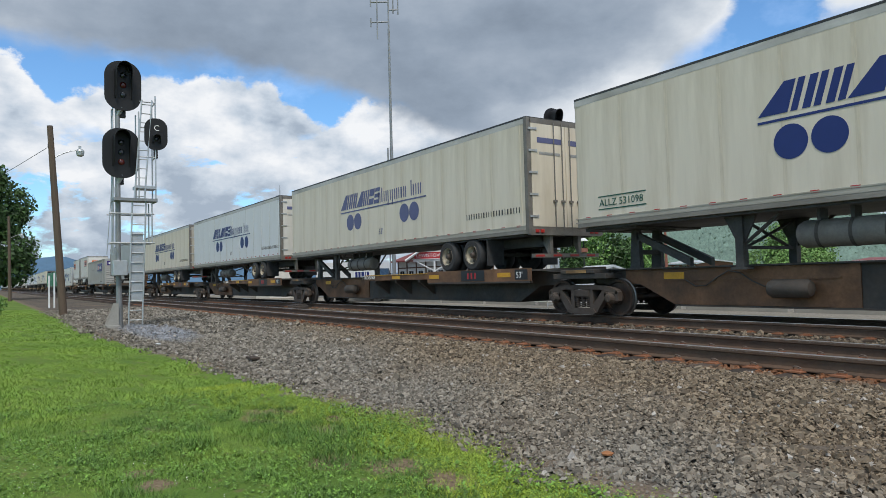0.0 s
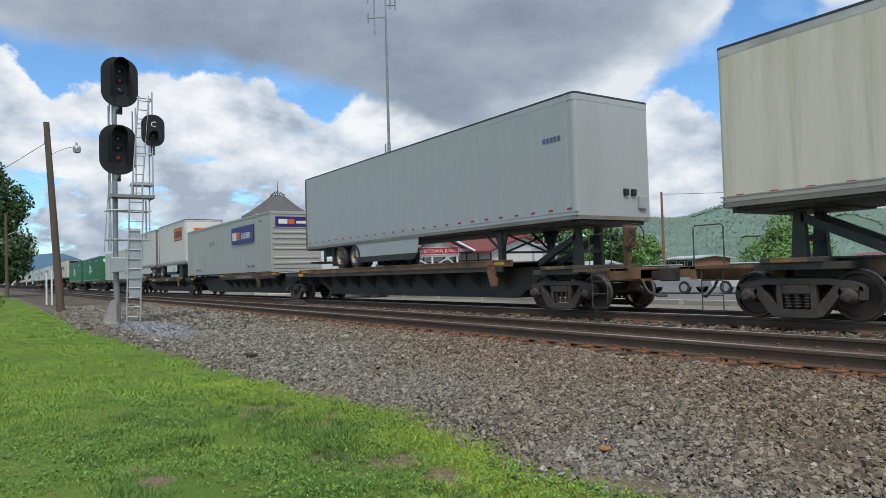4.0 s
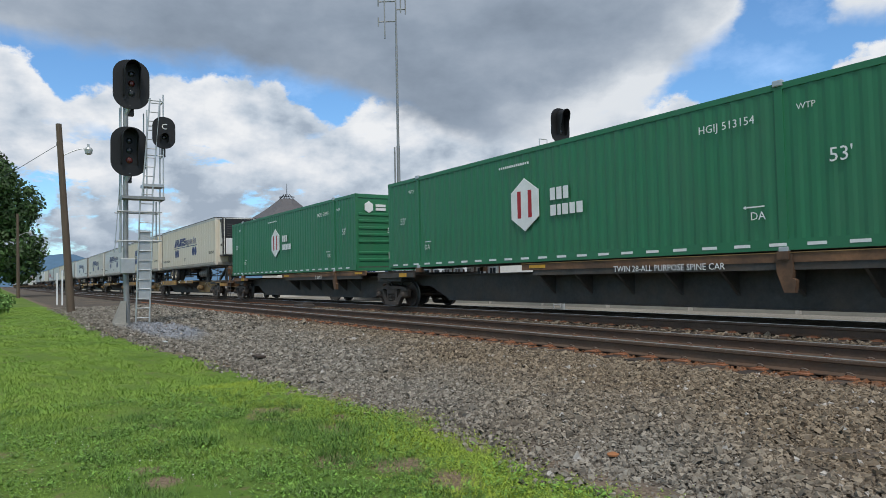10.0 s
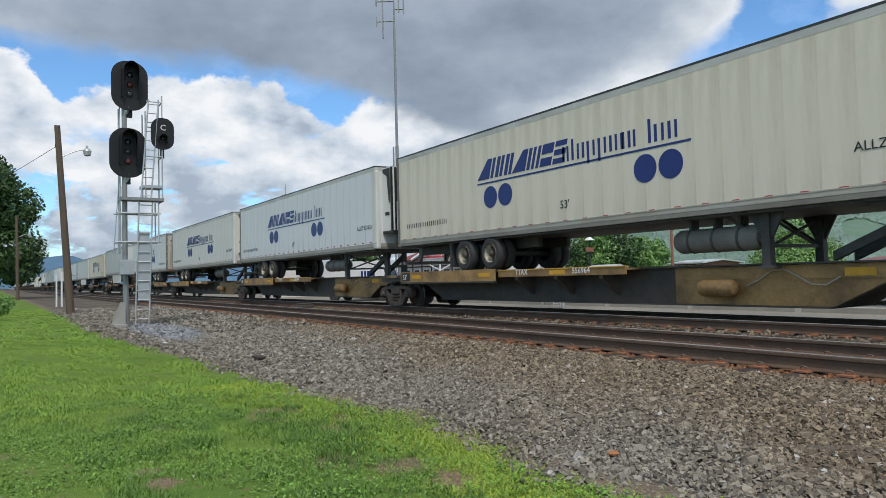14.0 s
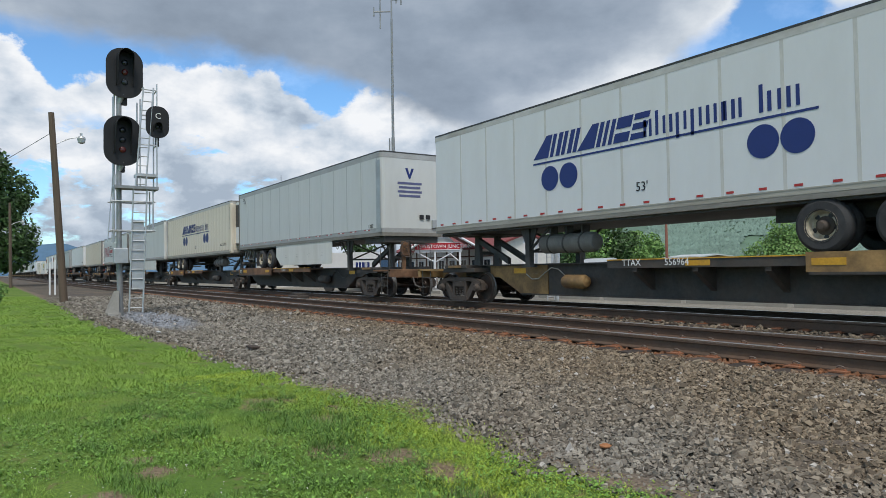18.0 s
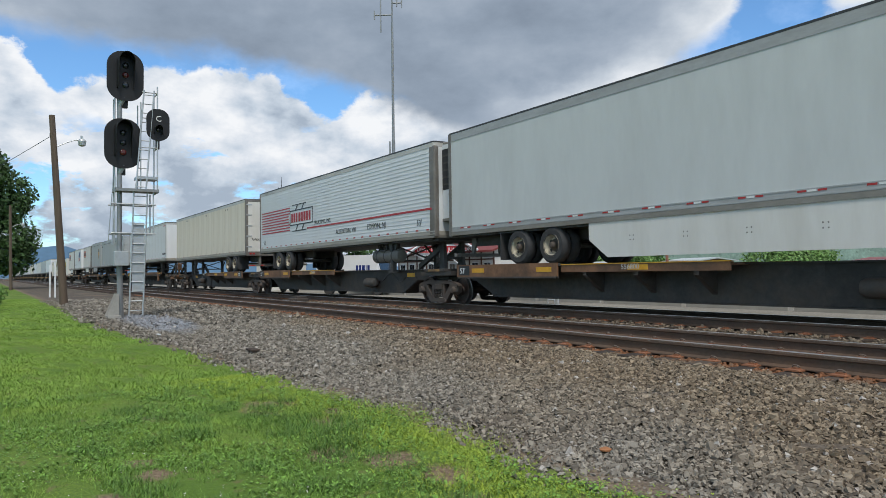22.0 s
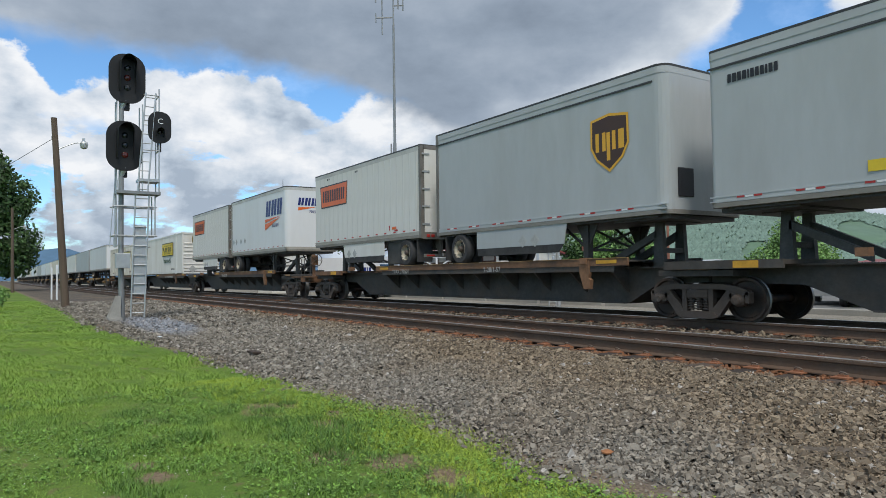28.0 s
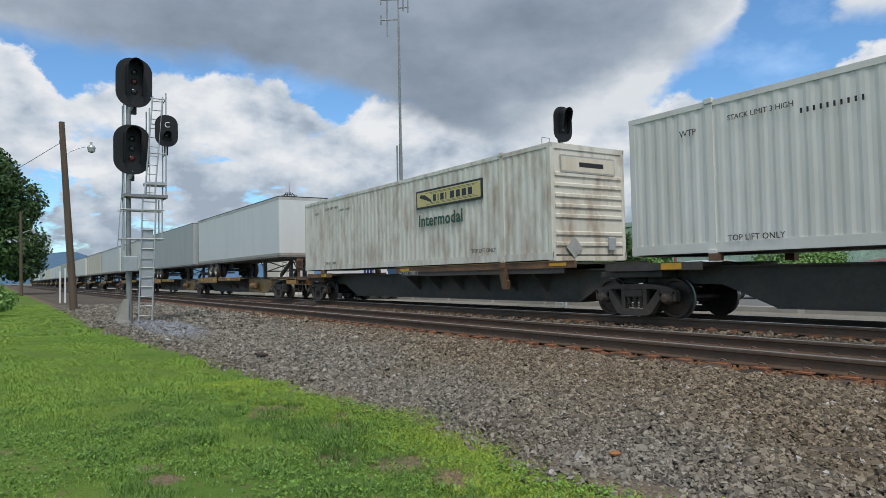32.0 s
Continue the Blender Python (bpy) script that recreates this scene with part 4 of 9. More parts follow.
    # over each truck a short platform, at free ends a coupler, rails and a hand brake
    for x, d, free in ((a, -1, left_end), (b, 1, right_end)):
        if free or d > 0:
            inner, outer = (x - d * 0.9, x + d * 0.75) if free else (x - 0.85, x + 0.85)
            part("end_platform", Shape().box(min(inner, outer), max(inner, outer), -1.15, 1.15, 0.86, 0.985, 0.01).box(x - 0.55, x + 0.55, -1.2, 1.2, 0.985, 1.075, 0.012), M["spine"], w)
            part("patch", Shape().box(x - 0.35, x + 0.3, -1.208, -1.2005, 0.995, 1.065), M["ochre"], w, "worn yellow patch")
        if free:
            e = x + d * 1.95
            part("end_sill", Shape().box(min(x + d * 0.5, e), max(x + d * 0.5, e), -0.45, 0.45, 0.68, 0.93).box(min(e - d * 0.14, e), max(e - d * 0.14, e), -1.3, 1.3, 0.72, 0.98, 0.01)
                 .box(min(x + d * 0.7, e), max(x + d * 0.7, e), -1.3, -0.9, 0.92, 0.97).box(min(x + d * 0.7, e), max(x + d * 0.7, e), 0.9, 1.3, 0.92, 0.97), edge if style == "trailer" else M["brown"], w)
            part("coupler", Shape().box(min(e, e + d * 0.42), max(e, e + d * 0.42), -0.09, 0.09, 0.72, 0.90).box(min(e + d * 0.3, e + d * 0.56), max(e + d * 0.3, e + d * 0.56), -0.2, 0.2, 0.66, 0.96, 0.03), M["truck"], w, "rusty knuckle coupler")
            part("air_hose", Shape().pipe([(e, -0.4, 0.7), (e + d * 0.08, -0.41, 0.54), (e + d * 0.2, -0.42, 0.42), (e + d * 0.34, -0.32, 0.35), (e + d * 0.5, -0.2, 0.35)], 0.03, 8), M["black"], w, "black rubber air hose")
            for q0, q1, r in (((0.25, 0.1), (0.25, 0.95), 0.012), ((0.70, 0.1), (0.70, 0.95), 0.012)):
                part("ladder_rail", Shape().tube((e - d * q0[0], -1.27, q0[1]), (e - d * q1[0], -1.27, q1[1]), r, n=6), M["black"], w)
            for z in (0.12, 0.42, 0.7):
                part("rung", Shape().tube((e - d * 0.25, -1.27, z), (e - d * 0.70, -1.27, z), 0.012, n=6), M["black"], w)
            part("grab_iron", Shape().pipe([(e - d * 0.1, -1.27, 0.95), (e - d * 0.1, -1.27, 1.70), (e - d * 0.15, -1.27, 1.75), (e - d * 0.70, -1.27, 1.75), (e - d * 0.75, -1.27, 1.70), (e - d * 0.75, -1.27, 0.95)], 0.014, 6), M["black"], w)
            if d > 0 and brake:
                br = part("hand_brake", Shape().box(e - 0.26, e - 0.14, -0.71, -0.59, 0.95, 1.95, 0.01).box(e - 0.16, e - 0.04, -0.8, -0.5, 1.45, 1.9, 0.02), M["brown"], w, "rusty hand brake stand")
                ring = Shape()
                for i in range(20):
                    p0, p1 = (2 * math.pi * i / 20, 2 * math.pi * (i + 1) / 20)
                    ring.tube((e + 0.06, -0.65 + 0.28 * math.cos(p0), 1.68 + 0.28 * math.sin(p0)), (e + 0.06, -0.65 + 0.28 * math.cos(p1), 1.68 + 0.28 * math.sin(p1)), 0.016, n=6, caps=False)
                for i in range(5):
                    p0 = 2 * math.pi * i / 5
                    ring.tube((e + 0.0, -0.65, 1.68), (e + 0.06, -0.65 + 0.28 * math.cos(p0), 1.68 + 0.28 * math.sin(p0)), 0.012, n=6)
                part("brake_wheel", ring, M["truck"], br)
    if left_end:
        add_truck(w, a)
    add_truck(w, b)
    for text, x, z, h, m in marks:
        part("marking", letters(text, h, M[m]), None, w, at=(x, -1.37 if style == "trailer" else -1.302, z))
    return w


# ---------------------------------------------------------------- road trailers and containers
BOT, TOP = 2.04, 4.98     # floor rail and roof of a trailer above the rail heads
CBOT = 1.29               # underside of a container


def rounded_plan(x0, x1, hw, r0, r1, n=5):
    """Plan outline with rounded corners of radius r0 at x0 and r1 at x1."""
    pts = []
    for cx, cy, r, a0 in ((x1 - r1, hw - r1, r1, 0), (x0 + r0, hw - r0, r0, 90), (x0 + r0, -hw + r0, r0, 180), (x1 - r1, -hw + r1, r1, 270)):
        for i in range(n + 1):
            a = radians(a0 + 90 * i / n)
            pts.append((cx + r * math.cos(a), cy + r * math.sin(a)))
    return pts


def tyre_mesh(r=0.46, wdt=0.27):
    k = wdt / 2
    return Shape().turned([(0.25, -k), (r - 0.07, -k), (r - 0.015, -k + 0.04), (r, -k + 0.08), (r, k - 0.08), (r - 0.015, k - 0.04), (r - 0.07, k), (0.25, k)], (0, 0, 0), "y", 28, False).mesh("tyre", M["rubber"], True)


def rim_mesh(d):
    s = Shape()
    prof = [(0.275, -0.008), (0.275, 0.01), (0.262, 0.03), (0.238, 0.035), (0.215, 0.135), (0.19, 0.155), (0.13, 0.14)]
    s.turned([(r, (-0.135 + o) if d < 0 else (0.135 - o)) for r, o in prof], (0, 0, 0), "y", 24, False)
    return s.mesh("rim", M["rim"], True)


def hub_mesh(d):
    s = Shape()
    prof = [(0.165, 0.152), (0.155, 0.128), (0.10, 0.11), (0.085, 0.02), (0.06, -0.01), (0.03, -0.015)]
    s.turned([(r, (-0.135 + o) if d < 0 else (0.135 - o)) for r, o in prof], (0, 0, 0), "y", 16)
    return s.mesh("hub", M["truck"], True)


def add_wheels(tr, x, deck=DECK, far=False):
    for d in (-1, 1):
        for inner in (0, 1):
            t = part("tyre", shared("tyre", tyre_mesh), None, tr, at=(x, d * (1.16 - 0.32 * inner), deck + 0.46))
            if not inner:
                part("rim", shared(("rim", d), lambda: rim_mesh(d)), None, t, "dirty white steel rim")
                part("hub", shared(("hub", d), lambda: hub_mesh(d)), None, t, "dark rusty hub")
            if d < 0 and not inner and not far:
                # flat black discs paint the darkness of the rim's openings, nothing is cut
                pieces("hand_hole", 0, lambda: Shape().turned([(0.042, -0.004), (0.042, 0.004)], (0, 0.002, 0), "y", 10).mesh("hand_hole", M["ink"]), t, [(0.192 * math.cos(k * 1.2566 + x), 0.0, 0.192 * math.sin(k * 1.2566 + x)) for k in range(5)])
    part("axle", shared("axle", lambda: Shape().tube((0, -1.0, 0), (0, 1.0, 0), 0.07, n=8).mesh("axle", M["black"])), None, tr, at=(x, 0, deck + 0.46))


def tape_strip(length, step, parent, y, z, style, x0):
    n = int((length - 0.3 - step * 0.5) / step) + 1
    places = [(x0 + step * (i + 0.5), y, z) for i in range(n)]
    patch_mesh = lambda m: Shape().box(0, 0.15, -0.004, 0, 0, 0.045).mesh("reflector", M[m])
    pieces("red_reflector", 0, lambda: patch_mesh("red"), parent, places)
    if style == "two":
        pieces("white_reflector", 0, lambda: patch_mesh("tape_white"), parent, [(a + 0.17, b, c) for a, b, c in places])
        pieces("red_reflector", 0, lambda: patch_mesh("red"), parent, [(a + 0.34, b, c) for a, b, c in places])


def round_unit(t, nose, h, bot, top):
    """A refrigeration unit with rounded corners: white shell, black louvred upper part, grey box of hoses below."""
    low, cut = bot + 0.55, bot + 1.45
    def plan(reach, hw, r):
        pts = rounded_plan(h + 0.01, h + reach, hw, 0.02, r)
        return pts if nose > 0 else [(-a, b) for a, b in pts][::-1]
    cu = part("cooling_unit", Shape().prism(plan(0.64, 1.0, 0.16), low, top - 0.10, "z"), M["clean"], t, "white rounded refrigeration unit on the nose")
    part("grille", Shape().prism(plan(0.655, 1.006, 0.165), cut, top - 0.24, "z"), M["ink"], cu, "black air grille")
    pieces("slat", ("round", nose), lambda: Shape().prism(plan(0.67, 1.016, 0.17), 0, 0.05, "z").mesh("slat", M["black"]), cu, [(0, 0, cut + 0.14 + i * 0.22) for i in range(5)])
    part("unit_sill", Shape().prism(plan(0.67, 1.02, 0.17), low - 0.06, low + 0.02, "z"), M["tank"], cu, "grey unit sill")
    pipe_x = nose * (h + 0.70)
    part("guard_pipe", Shape().tube((pipe_x, -0.55, low - 0.05), (pipe_x, -0.55, top - 0.12), 0.03, n=8).tube((pipe_x, -0.55, top - 0.14), (nose * (h + 0.02), -0.95, top - 0.02), 0.03, n=8), M["tank"], t, "grey guard pipe")
    part("unit_gauge", Shape().box(min(nose * (h + 0.63), nose * (h + 0.65)), max(nose * (h + 0.63), nose * (h + 0.65)), -0.80, -0.66, low + 0.10, low + 0.22, 0.004), M["ink"], cu, "small black panel")
    part("hose_box", Shape().box(min(nose * h, nose * (h + 0.24)), max(nose * h, nose * (h + 0.24)), -0.75, 0.75, bot + 0.06, low - 0.06, 0.03), M["tank"], t, "grey box of hoses")
    pieces("air_socket", "unit", lambda: Shape().turned([(0.05, -0.04), (0.06, 0.0), (0.05, 0.05)], (0, 0, 0), "x", 10).mesh("air_socket", M["ink"]), t, [(nose * (h + 0.27), y, bot + 0.32) for y in (-0.5, -0.3)], "black air socket")


def trailer(u0, length, nose, paint, label, group="trailers on the train", seams=1.22, reefer=None, skirt=False, axles=(3.27, 4.53), tape="red", rail=None, tank=False,
            ribbed=False, rounded=0.12, band=0.15, floor_band=0.20, doors="white", tall=0.0, lift=0.0, skirt_span=None, name="semi_trailer", hoses=False, far=False, print_on_doors=False, rise=0.0, rubber=True):
    """A box trailer whose side begins at u0. nose: 1 where its front points along the train's way, -1 where its doors do."""
    t = ride(thing(name, label, "trailer", group, at=(u0 + length / 2, TRAIN_Y, ZR + lift)))
    h = length / 2
    bot = BOT + rise
    top = TOP + tall + rise
    rail = rail or ("grey" if paint == "grey" else "rail_grey" if paint == "pale" else "rail_dirty")
    r0, r1 = (0.02, rounded) if nose > 0 else (rounded, 0.02)
    part("box_body", Shape().prism(rounded_plan(-h, h, 1.29, r0, r1), bot + 0.02, top - 0.01, "z"), M[paint], t)
    part("roof", Shape().prism(rounded_plan(-h - 0.006, h + 0.006, 1.302, r0, r1), top - 0.012, top + 0.035, "z"), M["roofline"], t)
    part("top_rail", Shape().prism(rounded_plan(-h - 0.004, h + 0.004, 1.300, r0, r1), top - band, top - 0.01, "z"), M["top_rail" if rail == "rail_dirty" else rail], t, "dirty top rail")
    part("bottom_rail", Shape().prism(rounded_plan(-h - 0.004, h + 0.004, 1.301, r0, r1), bot, bot + floor_band, "z"), M[rail], t, "dirty ridged floor rail")
    part("rail_foot", Shape().prism(rounded_plan(-h - 0.005, h + 0.005, 1.304, r0, r1), bot - 0.008, bot + floor_band * 0.42, "z"), M["rail_foot"], t, "grimy lower floor rail")
    pieces("rail_ridge", (length, rail), lambda: Shape().box(-h, h, -1.308, -1.25, -0.012, 0.012).mesh("rail_ridge", M[rail]), t, [(0, 0, bot + z) for z in (floor_band * 0.5, floor_band - 0.013)])
    # side sheets
    if ribbed:
        z = bot + floor_band + 0.06
        rib = Shape().box(-h + 0.12, h - 0.12, -1.300, -1.289, 0, 0.022).mesh("panel_rib", M[paint])
        while z < top - band - 0.05:
            part("panel_rib", rib, None, t, at=(0, 0, z))
            z += 0.125
    elif seams:
        n = max(1, round((length - 0.5) / seams))
        wdt = (length - 0.5) / n
        lap = 0.07 if seams > 1 else 0.045
        def sheet_mesh():
            # one folded sheet: flat panel, riveted lap over its neighbour, joint
            e0, e1, z0, z1 = -wdt / 2 + 0.004, wdt / 2 - 0.004, bot + floor_band, top - band
            me = Shape().prism([(e0, -1.288), (e0, -1.297), (e1 - lap, -1.297), (e1 - lap, -1.2995), (e1, -1.2995), (e1, -1.295), (wdt / 2 + 0.004, -1.295), (wdt / 2 + 0.004, -1.288)], z0, z1, "z").mesh("side_sheet", M[paint])
            me.materials.append(M["lap_cream" if paint == "cream" else "lap_grey" if paint in ("grey", "pale", "pale_grey") else "lap_white"])
            me.polygons[5].material_index = 1
            return me

        sheet = shared(("sheet", round(wdt, 3), paint, band, floor_band, tall, rise), sheet_mesh)
        for i in range(n):
            part("side_sheet", sheet, None, t, at=(-h + 0.25 + wdt * (i + 0.5), 0, 0))
    if not far:
        tape_strip(length, 1.1 if tape == "two" else 0.64, t, -1.303, bot + (floor_band - 0.06 if tape == "two" else floor_band - 0.03 if paint == "cream" else floor_band + 0.03), tape, -h)
    # rear frame and doors
    e = -nose * h
    dx = -nose
    part("rear_frame", Shape().box(min(e - dx * 0.10, e + dx * 0.02), max(e - dx * 0.10, e + dx * 0.02), -1.31, -1.18, bot - 0.02, top + 0.01).box(min(e - dx * 0.10, e + dx * 0.02), max(e - dx * 0.10, e + dx * 0.02), 1.18, 1.31, bot - 0.02, top + 0.01)
         .box(min(e - dx * 0.10, e + dx * 0.02), max(e - dx * 0.10, e + dx * 0.02), -1.2, 1.2, top - 0.12, top + 0.01).box(min(e - dx * 0.10, e + dx * 0.03), max(e - dx * 0.10, e + dx * 0.03), -1.25, 1.25, bot - 0.05, bot + 0.16), M["frame_dark" if doors != "grey" else "alu"], t)
    for d in (-1, 1):
        door = part("rear_door", Shape().box(min(e, e + dx * 0.03), max(e, e + dx * 0.03), min(d * 0.01, d * 1.17), max(d * 0.01, d * 1.17), bot + 0.17, top - 0.13), M[doors], t)
        pieces("lock_rod", (tall, rise), lambda: Shape().tube((0, 0, bot + 0.1), (0, 0, top - 0.06), 0.016, n=6).box(-0.02, 0.02, -0.06, 0.06, bot + 0.8, bot + 0.86).mesh("lock_rod", M["tank"]), door,
               [(e + dx * 0.06, d * y, 0) for y in (0.14, 0.42)])
        if far:
            continue
        if print_on_doors:
            decal_x = e + dx * 0.034
            part("logo_bar", Shape().box(decal_x - 0.004, decal_x + 0.004, d * 0.55 - 0.42, d * 0.55 + 0.42, top - 0.62, top - 0.48), M["faded_blue"], door, "faded blue bar")
            part("logo_bar", Shape().box(decal_x - 0.004, decal_x + 0.004, d * 0.55 - 0.36, d * 0.55 + 0.36, top - 0.92, top - 0.85), M["alu"], door, "thin grey bar")
        pieces("hinge", 0, lambda: Shape().box(-0.015, 0.015, -0.13, 0.13, 0, 0.055).tube((0, 0.13, -0.01), (0, 0.13, 0.065), 0.02, n=6).mesh("hinge", M["galv"]), door, [(e + dx * 0.035, d * 1.13, bot + 0.4 + i * 0.56) for i in range(5)])
    part("underride_guard", Shape().prism([(e - dx * 0.12, 1.50), (e - dx * 0.12, bot - 0.02), (e - dx * 0.45, bot - 0.02)], -0.56, -0.50).prism([(e - dx * 0.12, 1.50), (e - dx * 0.12, bot - 0.02), (e - dx * 0.45, bot - 0.02)], 0.50, 0.56).box(min(e - dx * 0.1, e), max(e - dx * 0.1, e), -1.15, 1.15, 1.42, 1.52).box(e - dx * 0.09 - 0.04, e - dx * 0.09 + 0.04, -0.55, -0.45, 1.5, bot).box(e - dx * 0.09 - 0.04, e - dx * 0.09 + 0.04, 0.45, 0.55, 1.5, bot), M["frame_dark"], t)
    if not far:
        pieces("tail_light", nose, lambda: Shape().box(-0.02, 0.02, -0.06, 0.06, 0, 0.09, 0.012).mesh("tail_light", M["red"]), t, [(e + dx * 0.035, y, bot + 0.01) for y in (-1.05, -0.88, 0.88, 1.05)], "red tail light")
    if not far:
        pieces("guard_tape", nose, lambda: Shape().box(-0.004, 0.004, 0, 0.3, 0, 0.05).mesh("guard_tape", M["red"]), t, [(e + dx * 0.004, y, 1.445) for y in (-1.1, -0.5, 0.1, 0.7)], "red reflective strip")
    # running gear
    fl = Shape()
    for y in (-0.5, 0.5):
        fl.box(min(e - dx * 0.3, e - dx * (axles[-1] + 1.2)), max(e - dx * 0.3, e - dx * (axles[-1] + 1.2)), y - 0.06, y + 0.06, 1.72, bot + 0.02)
    fl.box(-h + 0.3, h - 0.3, -1.2, 1.2, bot - 0.06, bot + 0.02)
    part("underframe", fl, M["black"], t)
    for a in axles:
        add_wheels(t, e - dx * a, far=far)
    flap = e - dx * (axles[0] - 0.72)
    pieces("mud_flap", 0, lambda: Shape().box(-0.012, 0.012, -0.29, 0.29, DECK + 0.14, 1.98).mesh("mud_flap", M["rubber"]), t, [(flap, -1.0, 0), (flap, 1.0, 0)])
    if length > 10:
        lg = nose * (h - (3.9 if nose < 0 else 3.3))
    else:
        lg = nose * (h - 2.6)
    for d in (-1, 1):
        part("landing_leg", Shape().box(lg - 0.08, lg + 0.08, d * 0.9 - 0.08, d * 0.9 + 0.08, 1.02, bot).box(lg - 0.16, lg + 0.16, d * 0.9 - 0.12, d * 0.9 + 0.12, 0.98, 1.03).tube((lg, d * 0.9, 1.4), (lg - nose * 0.85, d * 0.9, bot - 0.02), 0.035, n=6)
             .prism([(lg - 0.36, bot), (lg + 0.36, bot), (lg + 0.10, 1.52), (lg - 0.10, 1.52)], d * 0.9 - 0.025, d * 0.9 + 0.025), M["black"], t)
    part("leg_brace", Shape().tube((lg, -0.9, 1.35), (lg, 0.9, bot - 0.1), 0.03, n=6).tube((lg, 0.9, 1.35), (lg, -0.9, bot - 0.1), 0.03, n=6).box(lg - 0.03, lg + 0.03, -0.9, 0.9, 1.36, 1.42), M["black"], t)
    part("kingpin_plate", Shape().box(min(nose * (h - 1.6), nose * (h - 0.1)), max(nose * (h - 1.6), nose * (h - 0.1)), -1.1, 1.1, BOT - 0.10, bot - 0.02), M["black"], t)
    if hoses:
        h0 = e - dx * (axles[-1] + 0.55)
        for k, sag, off in ((0, 0.42, 0.0), (1, 0.52, 0.1), (2, 0.30, -0.1)):
            run = []
            for i in range(13):
                run.append((h0 - dx * (2.9 + 0.25 * k) * i / 12, -0.75 + off, bot - 0.06 - sag * math.sin(math.pi * (i / 12) ** 0.8) + 0.03 * math.sin(i * 2.1 + k)))
            part("slack_hose", Shape().pipe(run, 0.016), M["ink"], t, "slack black air hose")
        part("valve_box", Shape().box(h0 - dx * 2.4 - 0.12, h0 - dx * 2.4 + 0.12, -0.85, -0.65, bot - 0.28, bot - 0.05, 0.02), M["black"], t)
    if tank:
        tx = nose * (h - (tank if tank is not True else 5.9 if nose < 0 else 4.4))
        ft = part("fuel_tank", Shape().turned([(0.05, -0.95), (0.19, -0.92), (0.24, -0.83), (0.24, 0.83), (0.19, 0.92), (0.05, 0.95)], (tx, -0.78, 1.56), "x", 20), M["tank"], t, "grey cylindrical tank", smooth=True)
        pieces("strap", nose, lambda: Shape().turned([(0.245, -0.03), (0.25, -0.02), (0.25, 0.02), (0.245, 0.03)], (0, -0.78, 1.56), "x", 20).box(-0.03, 0.03, -0.9, -0.66, 1.78, bot).mesh("strap", M["black"]), ft, [(tx - 0.55, 0, 0), (tx, 0, 0), (tx + 0.55, 0, 0)])
    if skirt:
        a, b = sorted((e - dx * (axles[-1] + 0.75), nose * (h - 3.9))) if skirt_span is None else (skirt_span[0] - h, skirt_span[1] - h)
        if rubber:
            sk = part("side_skirt", Shape().prism([(a, bot + 0.02), (b, bot + 0.02), (b - (0.12 if nose > 0 else 0), DECK + 0.42), (a + (0 if nose > 0 else 0.12), DECK + 0.42)], -1.285, -1.26), M["white" if paint in ("white", "clean") else "grey"], t, "pale side skirt")
            part("skirt_rubber", Shape().prism([(a + (0 if nose > 0 else 0.12), DECK + 0.42), (b - (0.12 if nose > 0 else 0), DECK + 0.42), (b - (0.3 if nose > 0 else 0.04), DECK + 0.22), (a + (0.04 if nose > 0 else 0.3), DECK + 0.22)], -1.28, -1.265), M["rubber"], sk, "black rubber strip")
        else:
            sk = part("side_skirt", Shape().prism([(a, bot + 0.02), (b, bot + 0.02), (b, DECK + 0.12), (a + 0.55, DECK + 0.12), (a, DECK + 0.52)], -1.285, -1.26), M["white" if paint == "pale" else "grey"], t, "pale side skirt")
            pieces("bolt_head", "skirt", lambda: Shape().turned([(0.016, -0.006), (0.012, -0.010)], (0, 0, 0), "y", 6).mesh("bolt_head", M["tank"]), sk, [(a + 1.2 + 1.35 * i + dx2, -1.284, DECK + 0.48 + dz2) for i in range(4) for dx2 in (0, 0.09) for dz2 in (0, 0.09)], "steel bolt head")
        if group.startswith("short"):
            pieces("placard", "skirt", lambda: Shape().prism([(-0.17, 0), (0, -0.17), (0.17, 0), (0, 0.17)], -1.289, -1.284).mesh("placard", M["pale_tag"]), sk, [(a + (0.5 if nose < 0 else 1.98), 0, bot - 0.36), (a + (0.97 if nose < 0 else 2.45), 0, bot - 0.36)], "peeling diamond placard")
            if paint == "white":
                part("tool_box", Shape().box(b + 0.02, b + (1.05 if nose < 0 else 0.9), -1.15, -0.7, DECK + 0.10, bot - 0.06, 0.02), M["black"], t, "black box between skirt and wheels")
    if reefer:
        def across(x0, x1, y0, y1, z0, z1, bevel=0.0):
            return Shape().box(min(nose * x0, nose * x1), max(nose * x0, nose * x1), y0, y1, z0, z1, bevel)
        if reefer != "tall":
            round_unit(t, nose, h, bot, top)
            part("corner_post", across(h - 0.30, h + 0.02, -1.304, -1.12, bot, top - 0.10, 0.05), M["frame_dark" if ribbed else "white" if paint != "cream" else "cream"], t)
            return t
        cut = top - 1.30
        low = bot + 0.62
        cu = part("cooling_unit", Shape().prism([(-1.02, 0), (1.02, 0), (1.0, 0.54), (0.85, 0.68), (-0.85, 0.68), (-1.0, 0.54)], low, top - 0.06, "z"), M["white"], t, "white refrigeration unit on the nose", at=(nose * (h + 0.005), 0, 0))
        cu.rotation_euler.z = -nose * math.pi / 2
        part("grille", across(h + 0.52, h + 0.705, -0.87, 0.87, cut, top - 0.10, 0.02), M["ink"], t, "black air grille")
